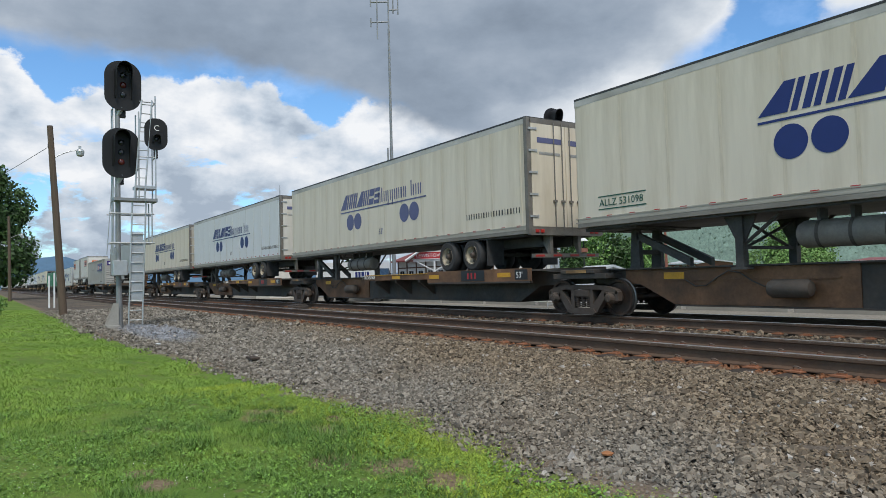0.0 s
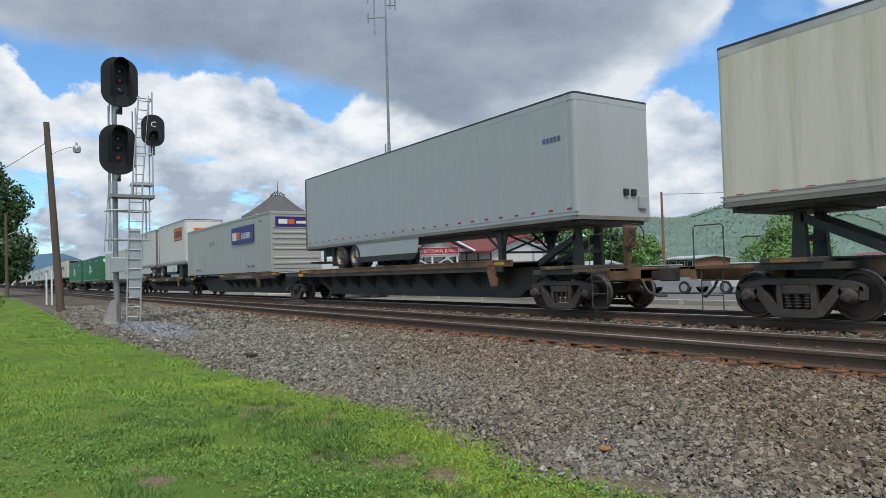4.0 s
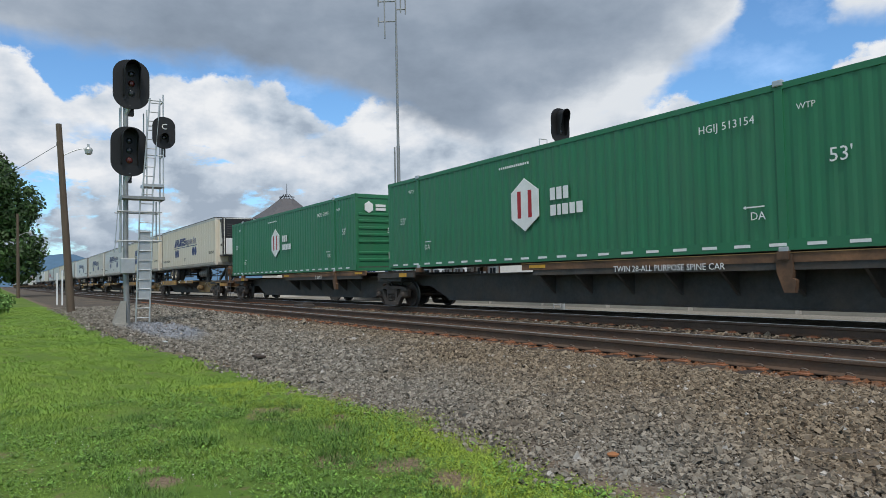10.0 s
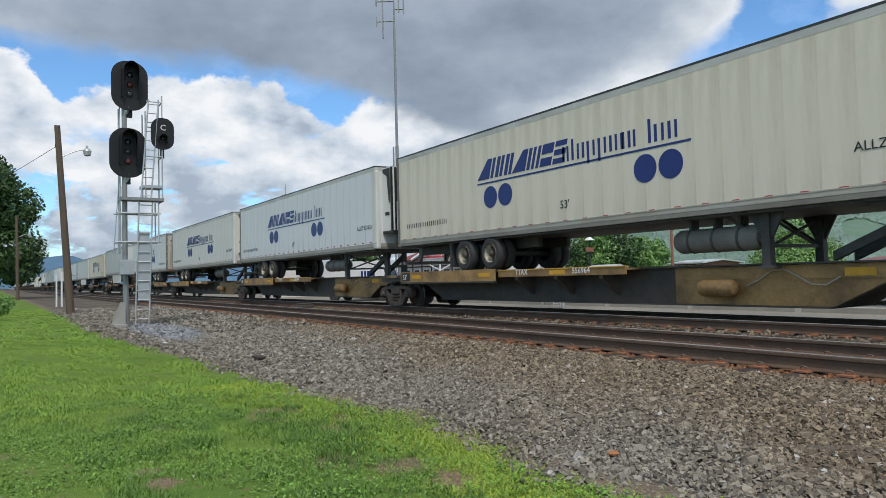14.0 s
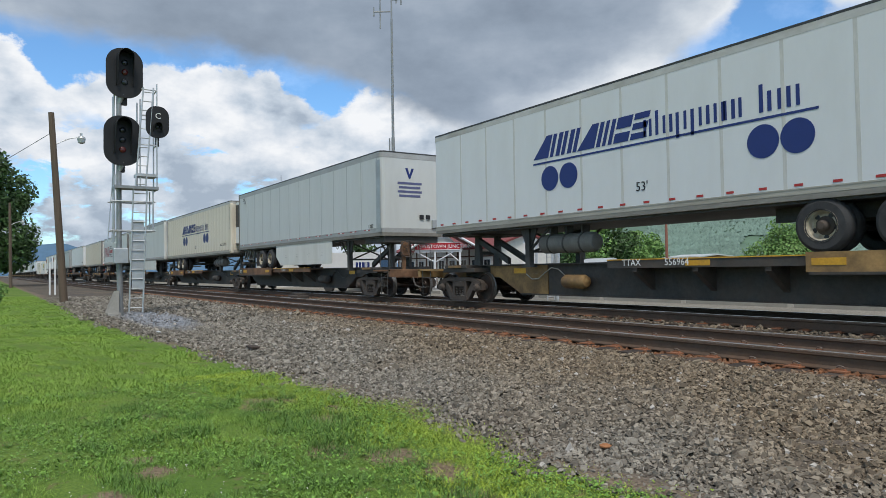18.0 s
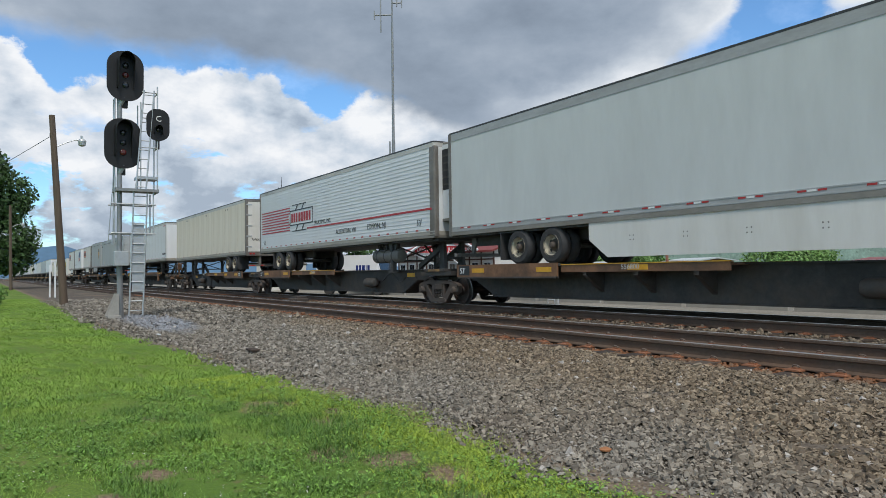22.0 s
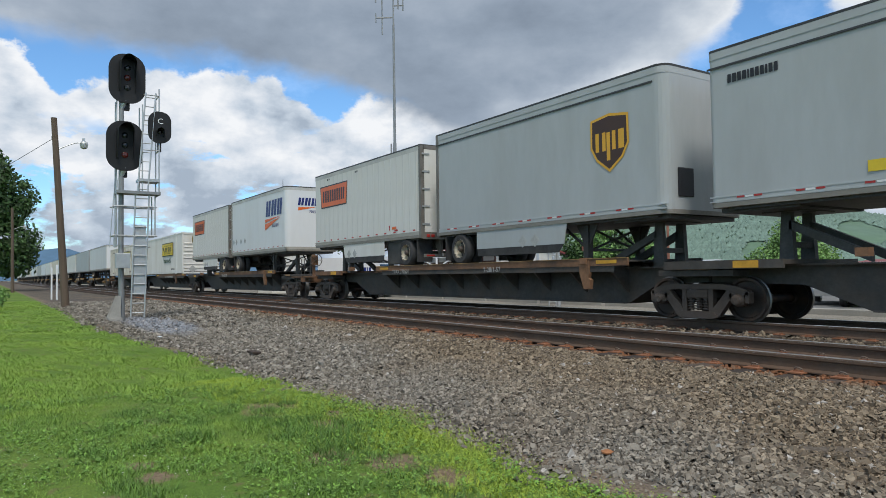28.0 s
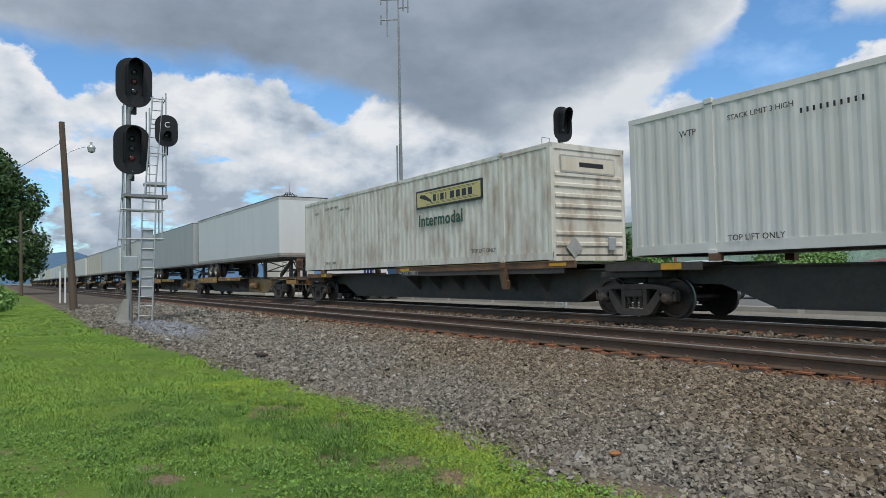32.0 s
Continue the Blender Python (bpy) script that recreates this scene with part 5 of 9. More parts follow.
        pieces("slat", ("grille", nose), lambda: across(0.0, 0.02, -0.78, 0.78, 0, 0.045).mesh("slat", M["black"]), t, [(nose * (h + 0.704), 0, cut + 0.12 + i * 0.14) for i in range(6)])
        part("unit_edge", across(h + 0.56, h + 0.64, -1.015, -0.95, low, top - 0.08), M["ink"], t, "black unit edge")
        part("unit_edge", across(h + 0.64, h + 0.698, -0.89, -0.84, low, top - 0.08), M["ink"], t, "black unit edge")
        part("unit_sill", across(h + 0.0, h + 0.72, -1.03, 1.03, low - 0.09, low), M["ink"], t, "black unit sill")
        for y0, y1 in ((-0.82, -0.01), (0.01, 0.82)):
            part("unit_door", across(h + 0.68, h + 0.705, y0, y1, low + 0.04, cut - 0.03, 0.01), M["clean"], t, "white unit door")
        part("unit_gauge", across(h + 0.7, h + 0.715, 0.15, 0.34, low + 0.28, low + 0.45), M["ink"], t, "small black panel")
        part("side_vent", across(h + 0.18, h + 0.46, -1.022, -1.0, low + 0.55, low + 0.67), M["ink"], t, "small black panel")
        part("side_grille", Shape().prism([(nose * (h + 0.04), top - 0.10), (nose * (h + 0.52), top - 0.10), (nose * (h + 0.52), cut - 0.04), (nose * (h + 0.45), cut + 0.06), (nose * (h + 0.34), top - 0.38), (nose * (h + 0.04), top - 0.22)], -1.028, -0.99), M["ink"], t, "black upper unit corner")
        part("unit_hood", across(h + 0.02, h + 0.56, -0.9, 0.9, top - 0.08, top - 0.02), M["ink"], t, "black unit top")
        part("hose_box", across(h + 0.0, h + 0.18, -0.5, 0.6, bot + 0.15, low - 0.09, 0.03), M["tank"], t, "grey box of hoses")
        part("corner_post", across(h - 0.28, h + 0.03, -1.306, -1.12, bot, top - 0.12, 0.05), M["white" if paint != "cream" else "cream"], t)
    else:
        x = nose * (h + 0.012)
        pieces("air_socket", 0, lambda: Shape().box(-0.03, 0.05, -0.08, 0.08, 0, 0.16, 0.02).mesh("air_socket", M["ink"]), t, [(x, 0.35, bot + 0.6), (x, 0.62, bot + 0.6)], "black air socket")
        part("socket_box", Shape().box(x - 0.02, x + 0.06, 0.78, 1.05, bot + 0.28, bot + 0.6, 0.02), M["galv"], t, "small grey socket box")
    return t


def corrugated(x0, x1, y, z0, z1, depth, pitch, out):
    """A corrugated steel wall with upright folds."""
    s = Shape()
    pts, x = [], x0
    while x < x1 - 1e-6:
        for dx, dd in ((0, 0), (pitch * 0.28, 0), (pitch * 0.5, 1), (pitch * 0.78, 1)):
            if x + dx < x1:
                pts.append((x + dx, y - out * depth * dd))
        x += pitch
    pts.append((x1, y))
    n = len(pts)
    s.raw([(a, b, z) for z in (z0, z1) for a, b in pts], [(i, i + 1, n + i + 1, n + i) for i in range(n - 1)])
    return s


def container(u0, length, paint, label, frame_paint=None, smooth=False, white_marks=False, ends="ribs", post=None, end_cut=0.0):
    """A 53 foot container with lifting posts at the 40 foot points, standing on its wagon."""
    c = ride(thing("shipping_container", label, "container", "containers on the train", at=(u0 + length / 2, TRAIN_Y, ZR)))
    h, b0, b1 = length / 2, CBOT, CBOT + 2.93
    fp = M[frame_paint or paint]
    part("roof", Shape().box(-h + 0.02, h - 0.02, -1.27, 1.27, b1 - 0.05, b1 - 0.01), fp, c)
    part("floor", Shape().box(-h + 0.02, h - 0.02, -1.25, 1.25, b0 + 0.02, b0 + 0.16), M["black"], c)
    for d in (-1, 1):
        if smooth:
            part("side_wall", Shape().box(-h + 0.05, h - 0.05, d * 1.275 - 0.012, d * 1.275 + 0.012, b0 + 0.2, b1 - 0.08), M[paint], c)
        else:
            part("side_wall", corrugated(-h + 0.15, h - 0.15, d * 1.285, b0 + 0.2, b1 - 0.1, 0.016, 0.285, d), M[paint], c)
        part("bottom_rail", Shape().box(-h, h, d * 1.275 - 0.022, d * 1.275 + 0.022, b0 + 0.03, b0 + 0.22), fp, c)
        part("top_rail", Shape().box(-h, h, d * 1.275 - 0.022, d * 1.275 + 0.022, b1 - 0.11, b1), fp, c)
        for x in (-h + 1.98, h - 1.98 + end_cut):
            part("lifting_post", Shape().box(x - 0.1, x + 0.1, d * 1.28 - 0.02, d * 1.28 + 0.02, b0, b1).prism([(x - 0.24, b1), (x + 0.24, b1), (x + 0.1, b1 - 0.35), (x - 0.1, b1 - 0.35)], d * 1.28 - 0.024, d * 1.28 + 0.024)
                 .prism([(x - 0.1, b0 + 0.3), (x + 0.1, b0 + 0.3), (x + 0.24, b0), (x - 0.24, b0)], d * 1.28 - 0.024, d * 1.28 + 0.024) if post else Shape().box(x - 0.075, x + 0.075, d * 1.28 - 0.021, d * 1.28 + 0.024, b0, b1), M[post] if post else fp, c)
            part("corner_casting", Shape().box(x - 0.09, x + 0.09, d * 1.28 - 0.05, d * 1.28 + 0.035, b1 - 0.06, b1 + 0.05, 0.015).box(x - 0.09, x + 0.09, d * 1.28 - 0.05, d * 1.28 + 0.035, b0 - 0.03, b0 + 0.09, 0.015), M["galv"] if white_marks else fp, c)
        for x in (-h + 0.08, h - 0.08):
            part("corner_post", Shape().box(x - 0.08, x + 0.08, d * 1.235 - 0.06, d * 1.235 + 0.06, b0, b1 + 0.01, 0.02), fp, c)
    for d in (-1, 1):
        x = d * (h - 0.045)
        part("end_wall", Shape().box(x - 0.02, x + 0.02, -1.18, 1.18, b0 + 0.1, b1 - 0.1), M[paint], c)
        rib = Shape()
        for z in ([0.35, 0.62] + [1.05 + 0.26 * i for i in range(5)]):
            rib.prism([(d * (h - 0.03), b0 + z), (d * (h + 0.012), b0 + z + 0.03), (d * (h + 0.012), b0 + z + 0.10), (d * (h - 0.03), b0 + z + 0.13)], -1.16, 1.16)
        part("end_rib", rib, M[paint], c)
        part("end_header", Shape().box(x - 0.03, x + 0.045, -1.2, 1.2, b1 - 0.14, b1), fp, c)
        part("end_sill", Shape().box(x - 0.03, x + 0.045, -1.2, 1.2, b0, b0 + 0.12), fp, c)
    if white_marks:
        n = int((length - 0.8) / 0.68) + 1
        pieces("white_marking", "dash", lambda: Shape().box(0, 0.32, -1.303, -1.296, b0 + 0.10, b0 + 0.155).mesh("white_marking", M["tape_white"]), c, [(-h + 0.3 + 0.68 * i, 0, 0) for i in range(n)])
    return c


# ---------------------------------------------------------------- lettering and signs on the sides
def decal(parent, name, shape, material, y, label=""):
    runs = shape.runs
    if 1 < len(runs) <= 16:
        for v0, v1, f0, f1 in runs[1:]:
            one = Shape().raw(shape.v[v0:v1], [tuple(i - v0 for i in q) for q in shape.f[f0:f1]])
            part(name, one, M[material], parent, label, at=(0, y, 0))
        v0, v1, f0, f1 = runs[0]
        shape = Shape().raw(shape.v[v0:v1], shape.f[f0:f1])
    return part(name, shape, M[material], parent, label, at=(0, y, 0))


def bar_word(x, z, widths, height, gap, slant=0.0):
    """A word that is only a row of plain upright bars."""
    s = Shape()
    for w in widths:
        s.prism([(x, z), (x + w, z), (x + w + slant, z + height), (x + slant, z + height)], -0.003, 0.0)
        x += w + gap
    return s


def disc(x, z, r, n=28):
    return Shape().prism([(x + r * math.cos(2 * math.pi * i / n), z + r * math.sin(2 * math.pi * i / n)) for i in range(n)], -0.003, 0.0)


def blue_logo(t, length, y, base, ink="blue", www=None, first=4.6, small=None, discs=(0.55, 1.20, 5.90, 6.55), wide=1.0, tag=3.6):
    """Slanted blue capitals as plain bars and wedges, smaller bars behind them, an underline and two pairs of discs."""
    x = -length / 2 + first
    z, hgt, k = base + 1.60, 0.54, 0.17
    caps, cx = Shape(), x
    for kind, w0 in (("wedge", 0.52), ("bar", 0.34), ("bar", 0.34), ("thin", 0.12), ("wedge", 0.52), ("pair", 0.46), ("open", 0.42), ("rungs", 0.40)):
        w = w0 * wide

        def stroke(p, q, lo=0.0, hi=1.0):
            caps.prism([(cx + p + k * lo, z + hgt * lo), (cx + q + k * lo, z + hgt * lo), (cx + q + k * hi, z + hgt * hi), (cx + p + k * hi, z + hgt * hi)], -0.003, 0.0)
        if kind == "wedge":
            caps.prism([(cx - 0.02, z), (cx + w, z), (cx + w + k, z + hgt), (cx + w * 0.6 + k, z + hgt)], -0.003, 0.0)
        elif kind == "bar":
            stroke(0, 0.12 * wide), stroke(0.2 * wide, w)
        elif kind == "thin":
            stroke(0, w)
        elif kind == "pair":
            stroke(0, 0.12 * wide), stroke(0.18 * wide, 0.28 * wide), stroke(w - 0.11 * wide, w)
        elif kind == "open":
            stroke(0, w, 0, 0.38), stroke(0, w, 0.55, 1)
        else:
            stroke(0, w, 0, 0.24), stroke(0, w, 0.38, 0.62), stroke(0, w, 0.76, 1)
        cx += w + 0.05 * wide
    decal(t, "logo_bar", caps, ink, y, "blue slanted logo shapes")
    # a second word of thin upright bars, some taller, some reaching below the line
    low, sx = base + 1.60, x + 3.44 * wide
    for w, up, down in ((0.20, 0.36, 0), (0.24, 0.50, 0), (0.0, 0.36, 0), (0.24, 0.36, 0.15), (0.24, 0.36, 0.15), (0.22, 0.36, 0), (0.10, 0.36, 0), (0.20, 0.36, 0), (None, 0, 0), (0.0, 0.50, 0), (0.24, 0.36, 0), (0.22, 0.36, 0)):
        if w is None:
            sx += 0.24 * wide
            continue
        decal(t, "logo_bar", Shape().box(sx, sx + 0.075 * wide, -0.003, 0, low - down, low + up), ink, y, "thin blue logo bar")
        if w:
            decal(t, "logo_bar", Shape().box(sx + (w - 0.055) * wide, sx + (w + 0.01) * wide, -0.003, 0, low, low + 0.36), ink, y, "thin blue logo bar")
        sx += (max(w, 0.05) + 0.105) * wide
    end = x + 7.05 * wide
    decal(t, "underline", Shape().box(x - 0.03, end, -0.003, 0, base + 1.47, base + 1.515), ink, y)
    for c in discs:
        decal(t, "logo_disc", disc(x + c, base + 1.09, 0.30), ink, y, "blue disc")
    part("marking", letters("53'", 0.20, M["ink" if ink == "blue" else ink]), None, t, at=(x + tag, y - 0.003, base + 0.50))
    if www is not None:
        decal(t, "small_print", bar_word(www, base + 0.54, [0.03, 0.04, 0.03, 0.04, 0.03, 0.04, 0.02, 0.05, 0.025, 0.025, 0.025, 0.05, 0.03, 0.045, 0.05, 0.02, 0.05, 0.05, 0.03, 0.03, 0.03], 0.15, 0.08), "ink", y)
    if small:
        part("marking", letters(small[0], 0.16, M[small[2]]), None, t, at=(small[1], y - 0.003, base + (small[3] if len(small) > 3 else 0.5)))


def orange_sign(t, x0, x1, z0, z1, y):
    """A tapered orange panel with a dark outline and dark bars."""
    def outline(m):
        return [(x0 + 0.10 - m, z0 - m), (x1 - 0.10 + m, z0 - m), (x1 + m, z1 + m), (x0 - m, z1 + m)]
    decal(t, "sign_border", Shape().prism(outline(0.05), -0.003, 0), "ink", y, "black border")
    decal(t, "sign_panel", Shape().prism(outline(0), -0.006, -0.002), "orange", y, "tapered orange panel")
    n, w = 6, (x1 - x0 - 0.40)
    hgt = (z1 - z0)
    bars = Shape()
    for i in range(n):
        p = x0 + 0.22 + w / n * i
        bars.prism([(p, z0 + hgt * 0.22), (p + 0.115, z0 + hgt * 0.22), (p + 0.135, z0 + hgt * 0.80), (p + 0.02, z0 + hgt * 0.80)], -0.003, 0)
        bars.prism([(p + 0.175, z0 + hgt * 0.22), (p + 0.285, z0 + hgt * 0.22), (p + 0.305, z0 + hgt * 0.80), (p + 0.195, z0 + hgt * 0.80)], -0.003, 0)
    decal(t, "sign_bar", bars, "ink", y - 0.006, "black bar")


def white_word(t, x, z, widths, hgt, gap, y, material="tape_white", label="white lettering-like bars"):
    decal(t, "logo_bar", bar_word(x, z, widths, hgt, gap), material, y, label)


def write(t, text, x, z, size, material, y, spacing=1.0, bold=0.0):
    part("marking", letters(text, size, M[material], spacing, bold), None, t, at=(x, y - 0.004, z))


def write_end(t, text, x, y, z, size, material, bold=0.0):
    """Writing on an end that faces along the train's way."""
    ob = part("marking", letters(text, size, M[material], 1.0, bold), None, t, at=(x + 0.004, y, z))
    ob.rotation_euler.z = math.pi / 2


# ---------------------------------------------------------------- the train, from its head
def carry(u0, u1, left, right, style, loads, patch="ochre", marks=(), posts=(-6.1, 6.1), brake=True, dark_walk=False):
    """A wagon for its loads: (start, length, nose, first axle) each; stands and wheel decks follow from them."""
    mid = (u0 + u1) / 2
    hitch, decks = [], []
    for s, ln, nose, ax in loads:
        tip, tail = (s + ln, s) if nose > 0 else (s, s + ln)
        hitch.append((tip - nose * 0.95 - mid, nose))
        a, b = sorted((tail - nose * 0.3, tail + nose * (ax + 1.5)))
        gap = 1.45 if patch == "brown" else 0.85
        decks.append((max(a, u0 + gap) - mid, min(b, u1 - gap) - mid))
    return spine_wagon(u0, u1, left, right, style, hitch, decks, patch, [(text, x + s0 - mid, z, h, m) for text, s0, x, z, h, m in marks], [p - mid for p in posts] if posts != (-6.1, 6.1) else posts, brake, dark_walk)


L53, L28 = 16.15, 8.5
H53, H28 = L53 / 2, L28 / 2
WHITE_BLUE = "white road trailer with blue disc logo, riding a spine wagon"
CREAM_BLUE = "cream dirt-streaked road trailer with blue disc logo, riding a spine wagon"
SIDE = -1.302
MZ = DECK - 0.15          # height of the writing on deck edges
AZ = DECK - 0.115
PEDESTALS = lambda s: (s + 1.98, s + L53 - 1.98)

# five wagons with cream and white trailers
t = trailer(-11.49, L53, -1, "cream", CREAM_BLUE, tank=True)
blue_logo(t, L53, SIDE, BOT, small=("ALLZ 531098", -H53 + 0.75, "dark_green", 0.42))
decal(t, "underline", Shape().box(-H53 + 0.72, -H53 + 2.05, -0.003, 0, BOT + 0.34, BOT + 0.365).box(-H53 + 0.72, -H53 + 2.05, -0.003, 0, BOT + 0.62, BOT + 0.645), "dark_green", SIDE)
t = trailer(-29.3, L53, -1, "cream", "cream road trailer with faded blue disc logo, doors foremost", doors="cream", tank=True, axles=(2.5, 3.73), print_on_doors=True)
blue_logo(t, L53, SIDE, BOT, ink="faded_blue", www=5.4, first=5.2, wide=0.87, discs=(0.78, 1.40, 4.78, 5.40), tag=3.0)
t = trailer(-46.85, L53, -1, "clean", WHITE_BLUE, tank=True, axles=(2.65, 3.87), hoses=True, print_on_doors=True)
blue_logo(t, L53, SIDE, BOT, www=5.4, first=4.68, discs=(0.98, 1.70, 5.68, 6.42), tag=3.45)
t = trailer(-64.1, L53, -1, "cream", "cream rust-streaked road trailer with blue disc logo, doors foremost", doors="rusty_cream", tank=True, print_on_doors=True)
blue_logo(t, L53, SIDE, BOT, www=5.2, first=4.8, discs=(0.46, 1.07, 5.76, 6.41), tag=3.3)
for a, b, le, s in ((-11.63, 5.9, False, -11.49), (-29.17, -11.63, False, -29.3), (-46.65, -29.17, False, -46.85), (-62.9, -46.65, True, -64.1)):
    carry(a, b, le, False, "trailer", [(s, L53, -1, 3.27)], patch="brown", marks=(("TTAX 656968", s, 7.0, MZ, 0.12, "tape_white"),))

# three all-purpose wagons: grey trailer, ribbed container, two short trailers
t = trailer(-83.8, 16.0, 1, "grey", "plain grey road trailer, nose foremost", skirt=True, skirt_span=(4.6, 9.0), lift=RAISE)
decal(t, "logo_bar", bar_word(6.9, BOT + 1.9, [0.1, 0.1, 0.1, 0.1, 0.1], 0.12, 0.03), "faded_blue", SIDE)
carry(-85.72, -68.7, False, True, "allpurpose", [(-83.8, 16.0, 1, 3.27)])
c = container(-104.33, L53, "pale_grey", "pale grey corrugated container with purple sign panel")
Y0 = -1.325
decal(c, "sign_panel", Shape().box(10.0 - H53, 13.73 - H53, -0.004, 0.03, 2.86, 3.77), "purple", Y0, "purple sign panel")
white_word(c, 10.18 - H53, 3.08, [0.22, 0.2, 0.2], 0.42, 0.05, Y0 - 0.004, label="white bars")
white_word(c, 10.94 - H53, 3.08, [0.24, 0.22], 0.42, 0.06, Y0 - 0.004, "orange", "orange bars")
white_word(c, 11.72 - H53, 3.1, [0.05, 0.05, 0.06, 0.03, 0.05, 0.03, 0.05, 0.05, 0.06, 0.06, 0.05, 0.03], 0.30, 0.085, Y0 - 0.004, label="thin white bars")
decal(c, "sign_disc", disc(11.58 - H53, 3.12, 0.04, 12), "orange", Y0 - 0.005)
write(c, "TOP LIFT ONLY", 12.62 - H53, 1.55, 0.13, "ink", Y0)
write(c, "TOP LIFT ONLY", 2.3 - H53, 1.55, 0.13, "ink", Y0)
write(c, "WTP", 14.6 - H53, 3.75, 0.13, "ink", Y0)
for dx in (5.55, 6.2):
    decal(c, "placard", Shape().prism([(dx - 0.16 - H53, 3.25), (dx - H53, 3.09), (dx + 0.16 - H53, 3.25), (dx - H53, 3.41)], -0.004, 0.02), "pale_tag", Y0, "diamond placard")
ex = H53 + 0.016
part("sign_panel", Shape().box(ex - 0.02, ex, -1.05, 1.05, 3.45, 3.95), M["purple"], c, "purple sign panel")
part("logo_bar", Shape().box(ex, ex + 0.004, -0.9, -0.45, 3.6, 3.82), M["tape_white"], c, "white bar")
part("logo_bar", Shape().box(ex, ex + 0.004, -0.4, -0.1, 3.6, 3.82), M["orange"], c, "orange bar")
part("logo_bar", Shape().box(ex, ex + 0.004, 0.0, 0.9, 3.62, 3.75), M["tape_white"], c, "thin white bar")
carry(-104.43, -85.72, False, False, "allpurpose", [], marks=(("TWIN 28-ALL PURPOSE SPINE CAR", -104.33, 10.7, AZ, 0.12, "pale_tag"),), posts=PEDESTALS(-104.33))
for s, nose in ((-113.35, 1), (-122.93, -1)):
    t = trailer(s, L28, nose, "white", "short white road trailer with tapered orange sign", axles=(1.0,), seams=0.42, skirt=True, skirt_span=(2.65, 5.9) if nose > 0 else (2.74, 6.01), group="short trailers on the train", tape="red", lift=RAISE, tall=0.06 if nose > 0 else 0.0, rounded=0.3)
    a = 5.1 if nose > 0 else 0.65
    orange_sign(t, a - H28, a + 2.48 - H28, BOT + (1.72 if nose > 0 else 1.64), BOT + (2.5 if nose > 0 else 2.44), SIDE)
    for vx in ((3.0, 5.46) if nose > 0 else (3.87, 1.35)):
        decal(t, "vent", disc(vx - H28, TOP - 0.22, 0.05, 12), "ink", SIDE - 0.002)
        decal(t, "vent", disc(vx + 0.15 - H28, TOP - 0.22, 0.05, 12), "ink", SIDE - 0.002)
    if nose > 0:
        part("sign_panel", Shape().box(H28 + 0.006, H28 + 0.012, -0.75, 0.45, BOT + 1.9, BOT + 2.45), M["orange"], t, "orange panel")
        part("sign_bar", Shape().box(H28 + 0.012, H28 + 0.016, -0.62, 0.32, BOT + 2.03, BOT + 2.32), M["ink"], t, "black bar")
carry(-122.2, -104.43, True, False, "allpurpose", [(-113.35, L28, 1, 1.0), (-122.93, L28, -1, 1.0)], marks=(("TTRX 370481", -122.87, 6.6, AZ, 0.14, "tape_white"), ("2-28/1-57", -113.4, 2.3, AZ, 0.14, "tape_white")))

# white and green containers
LR = 16.2   # a cooled trailer
LA = L53 - 0.22
HA = LA / 2
c = container(-142.25, LA, "white", "white smooth-sided container with blue disc logo and cooling unit", smooth=True, post="alu", end_cut=0.22)
blue_logo(c, LA, -1.288, CBOT - 0.05, first=4.78, www=4.9, discs=(0.57, 1.21, 5.62, 6.27), tag=3.24)
write(c, "TOP LIFT ONLY", 2.6 - HA, 1.47, 0.12, "ink", -1.288)
write(c, "ASIU 953562", 0.5 - HA, 1.76, 0.11, "ink", -1.288)
write(c, "WTP", 1.25 - HA, 3.70, 0.12, "ink", -1.288)
write(c, "STACK LIMIT 3 HIGH", 2.55 - HA, 3.80, 0.085, "ink", -1.288)
write(c, "WTP", 15.0 - HA, 3.70, 0.12, "ink", -1.288)
write(c, "TARE WEIGHT", 14.55 - HA, 3.25, 0.09, "ink", -1.288)
n0, n1 = HA + 0.02, HA + 0.5
un = part("cooling_unit", Shape().prism([(-1.02, 0), (1.02, 0)] + [(1.02 * math.cos(math.pi * k / 14), 0.12 + 0.34 * math.sin(math.pi * k / 14) ** 0.7) for k in range(15)], CBOT + 0.5, CBOT + 2.76, "z"), M["clean"], c, "white rounded refrigeration unit", at=(n0, 0, 0), smooth=True)
un.rotation_euler.z = -math.pi / 2
part("grille", Shape().prism([(n0 + 0.12 + 0.355 * math.sin(math.pi * k / 14) ** 0.7, 1.035 * math.cos(math.pi * k / 14)) for k in range(1, 8)] + [(n0 + 0.30, 0.0), (n0 + 0.12, 0.9)], CBOT + 1.40, CBOT + 2.66, "z"), M["slate_blue"], c, "dark slate curved air panel", smooth=True)
part("unit_seam", Shape().box(n0 + 0.40, n0 + 0.468, -0.72, 0.3, CBOT + 1.52, CBOT + 1.54), M["tank"], c)
part("small_print", Shape().box(n0 + 0.44, n0 + 0.466, -0.4, 0.35, CBOT + 2.69, CBOT + 2.74), M["tank"], c, "dark bar of print")
part("vent", Shape().box(n0 + 0.36, n0 + 0.45, -0.62, -0.18, CBOT + 2.2, CBOT + 2.45), M["ink"], c, "small black vent")
part("ledge", Shape().box(n0, n0 + 0.46, -1.1, 1.1, CBOT + 0.10, CBOT + 0.46, 0.02), M["rail_dirty"], c, "dirty lower ledge")
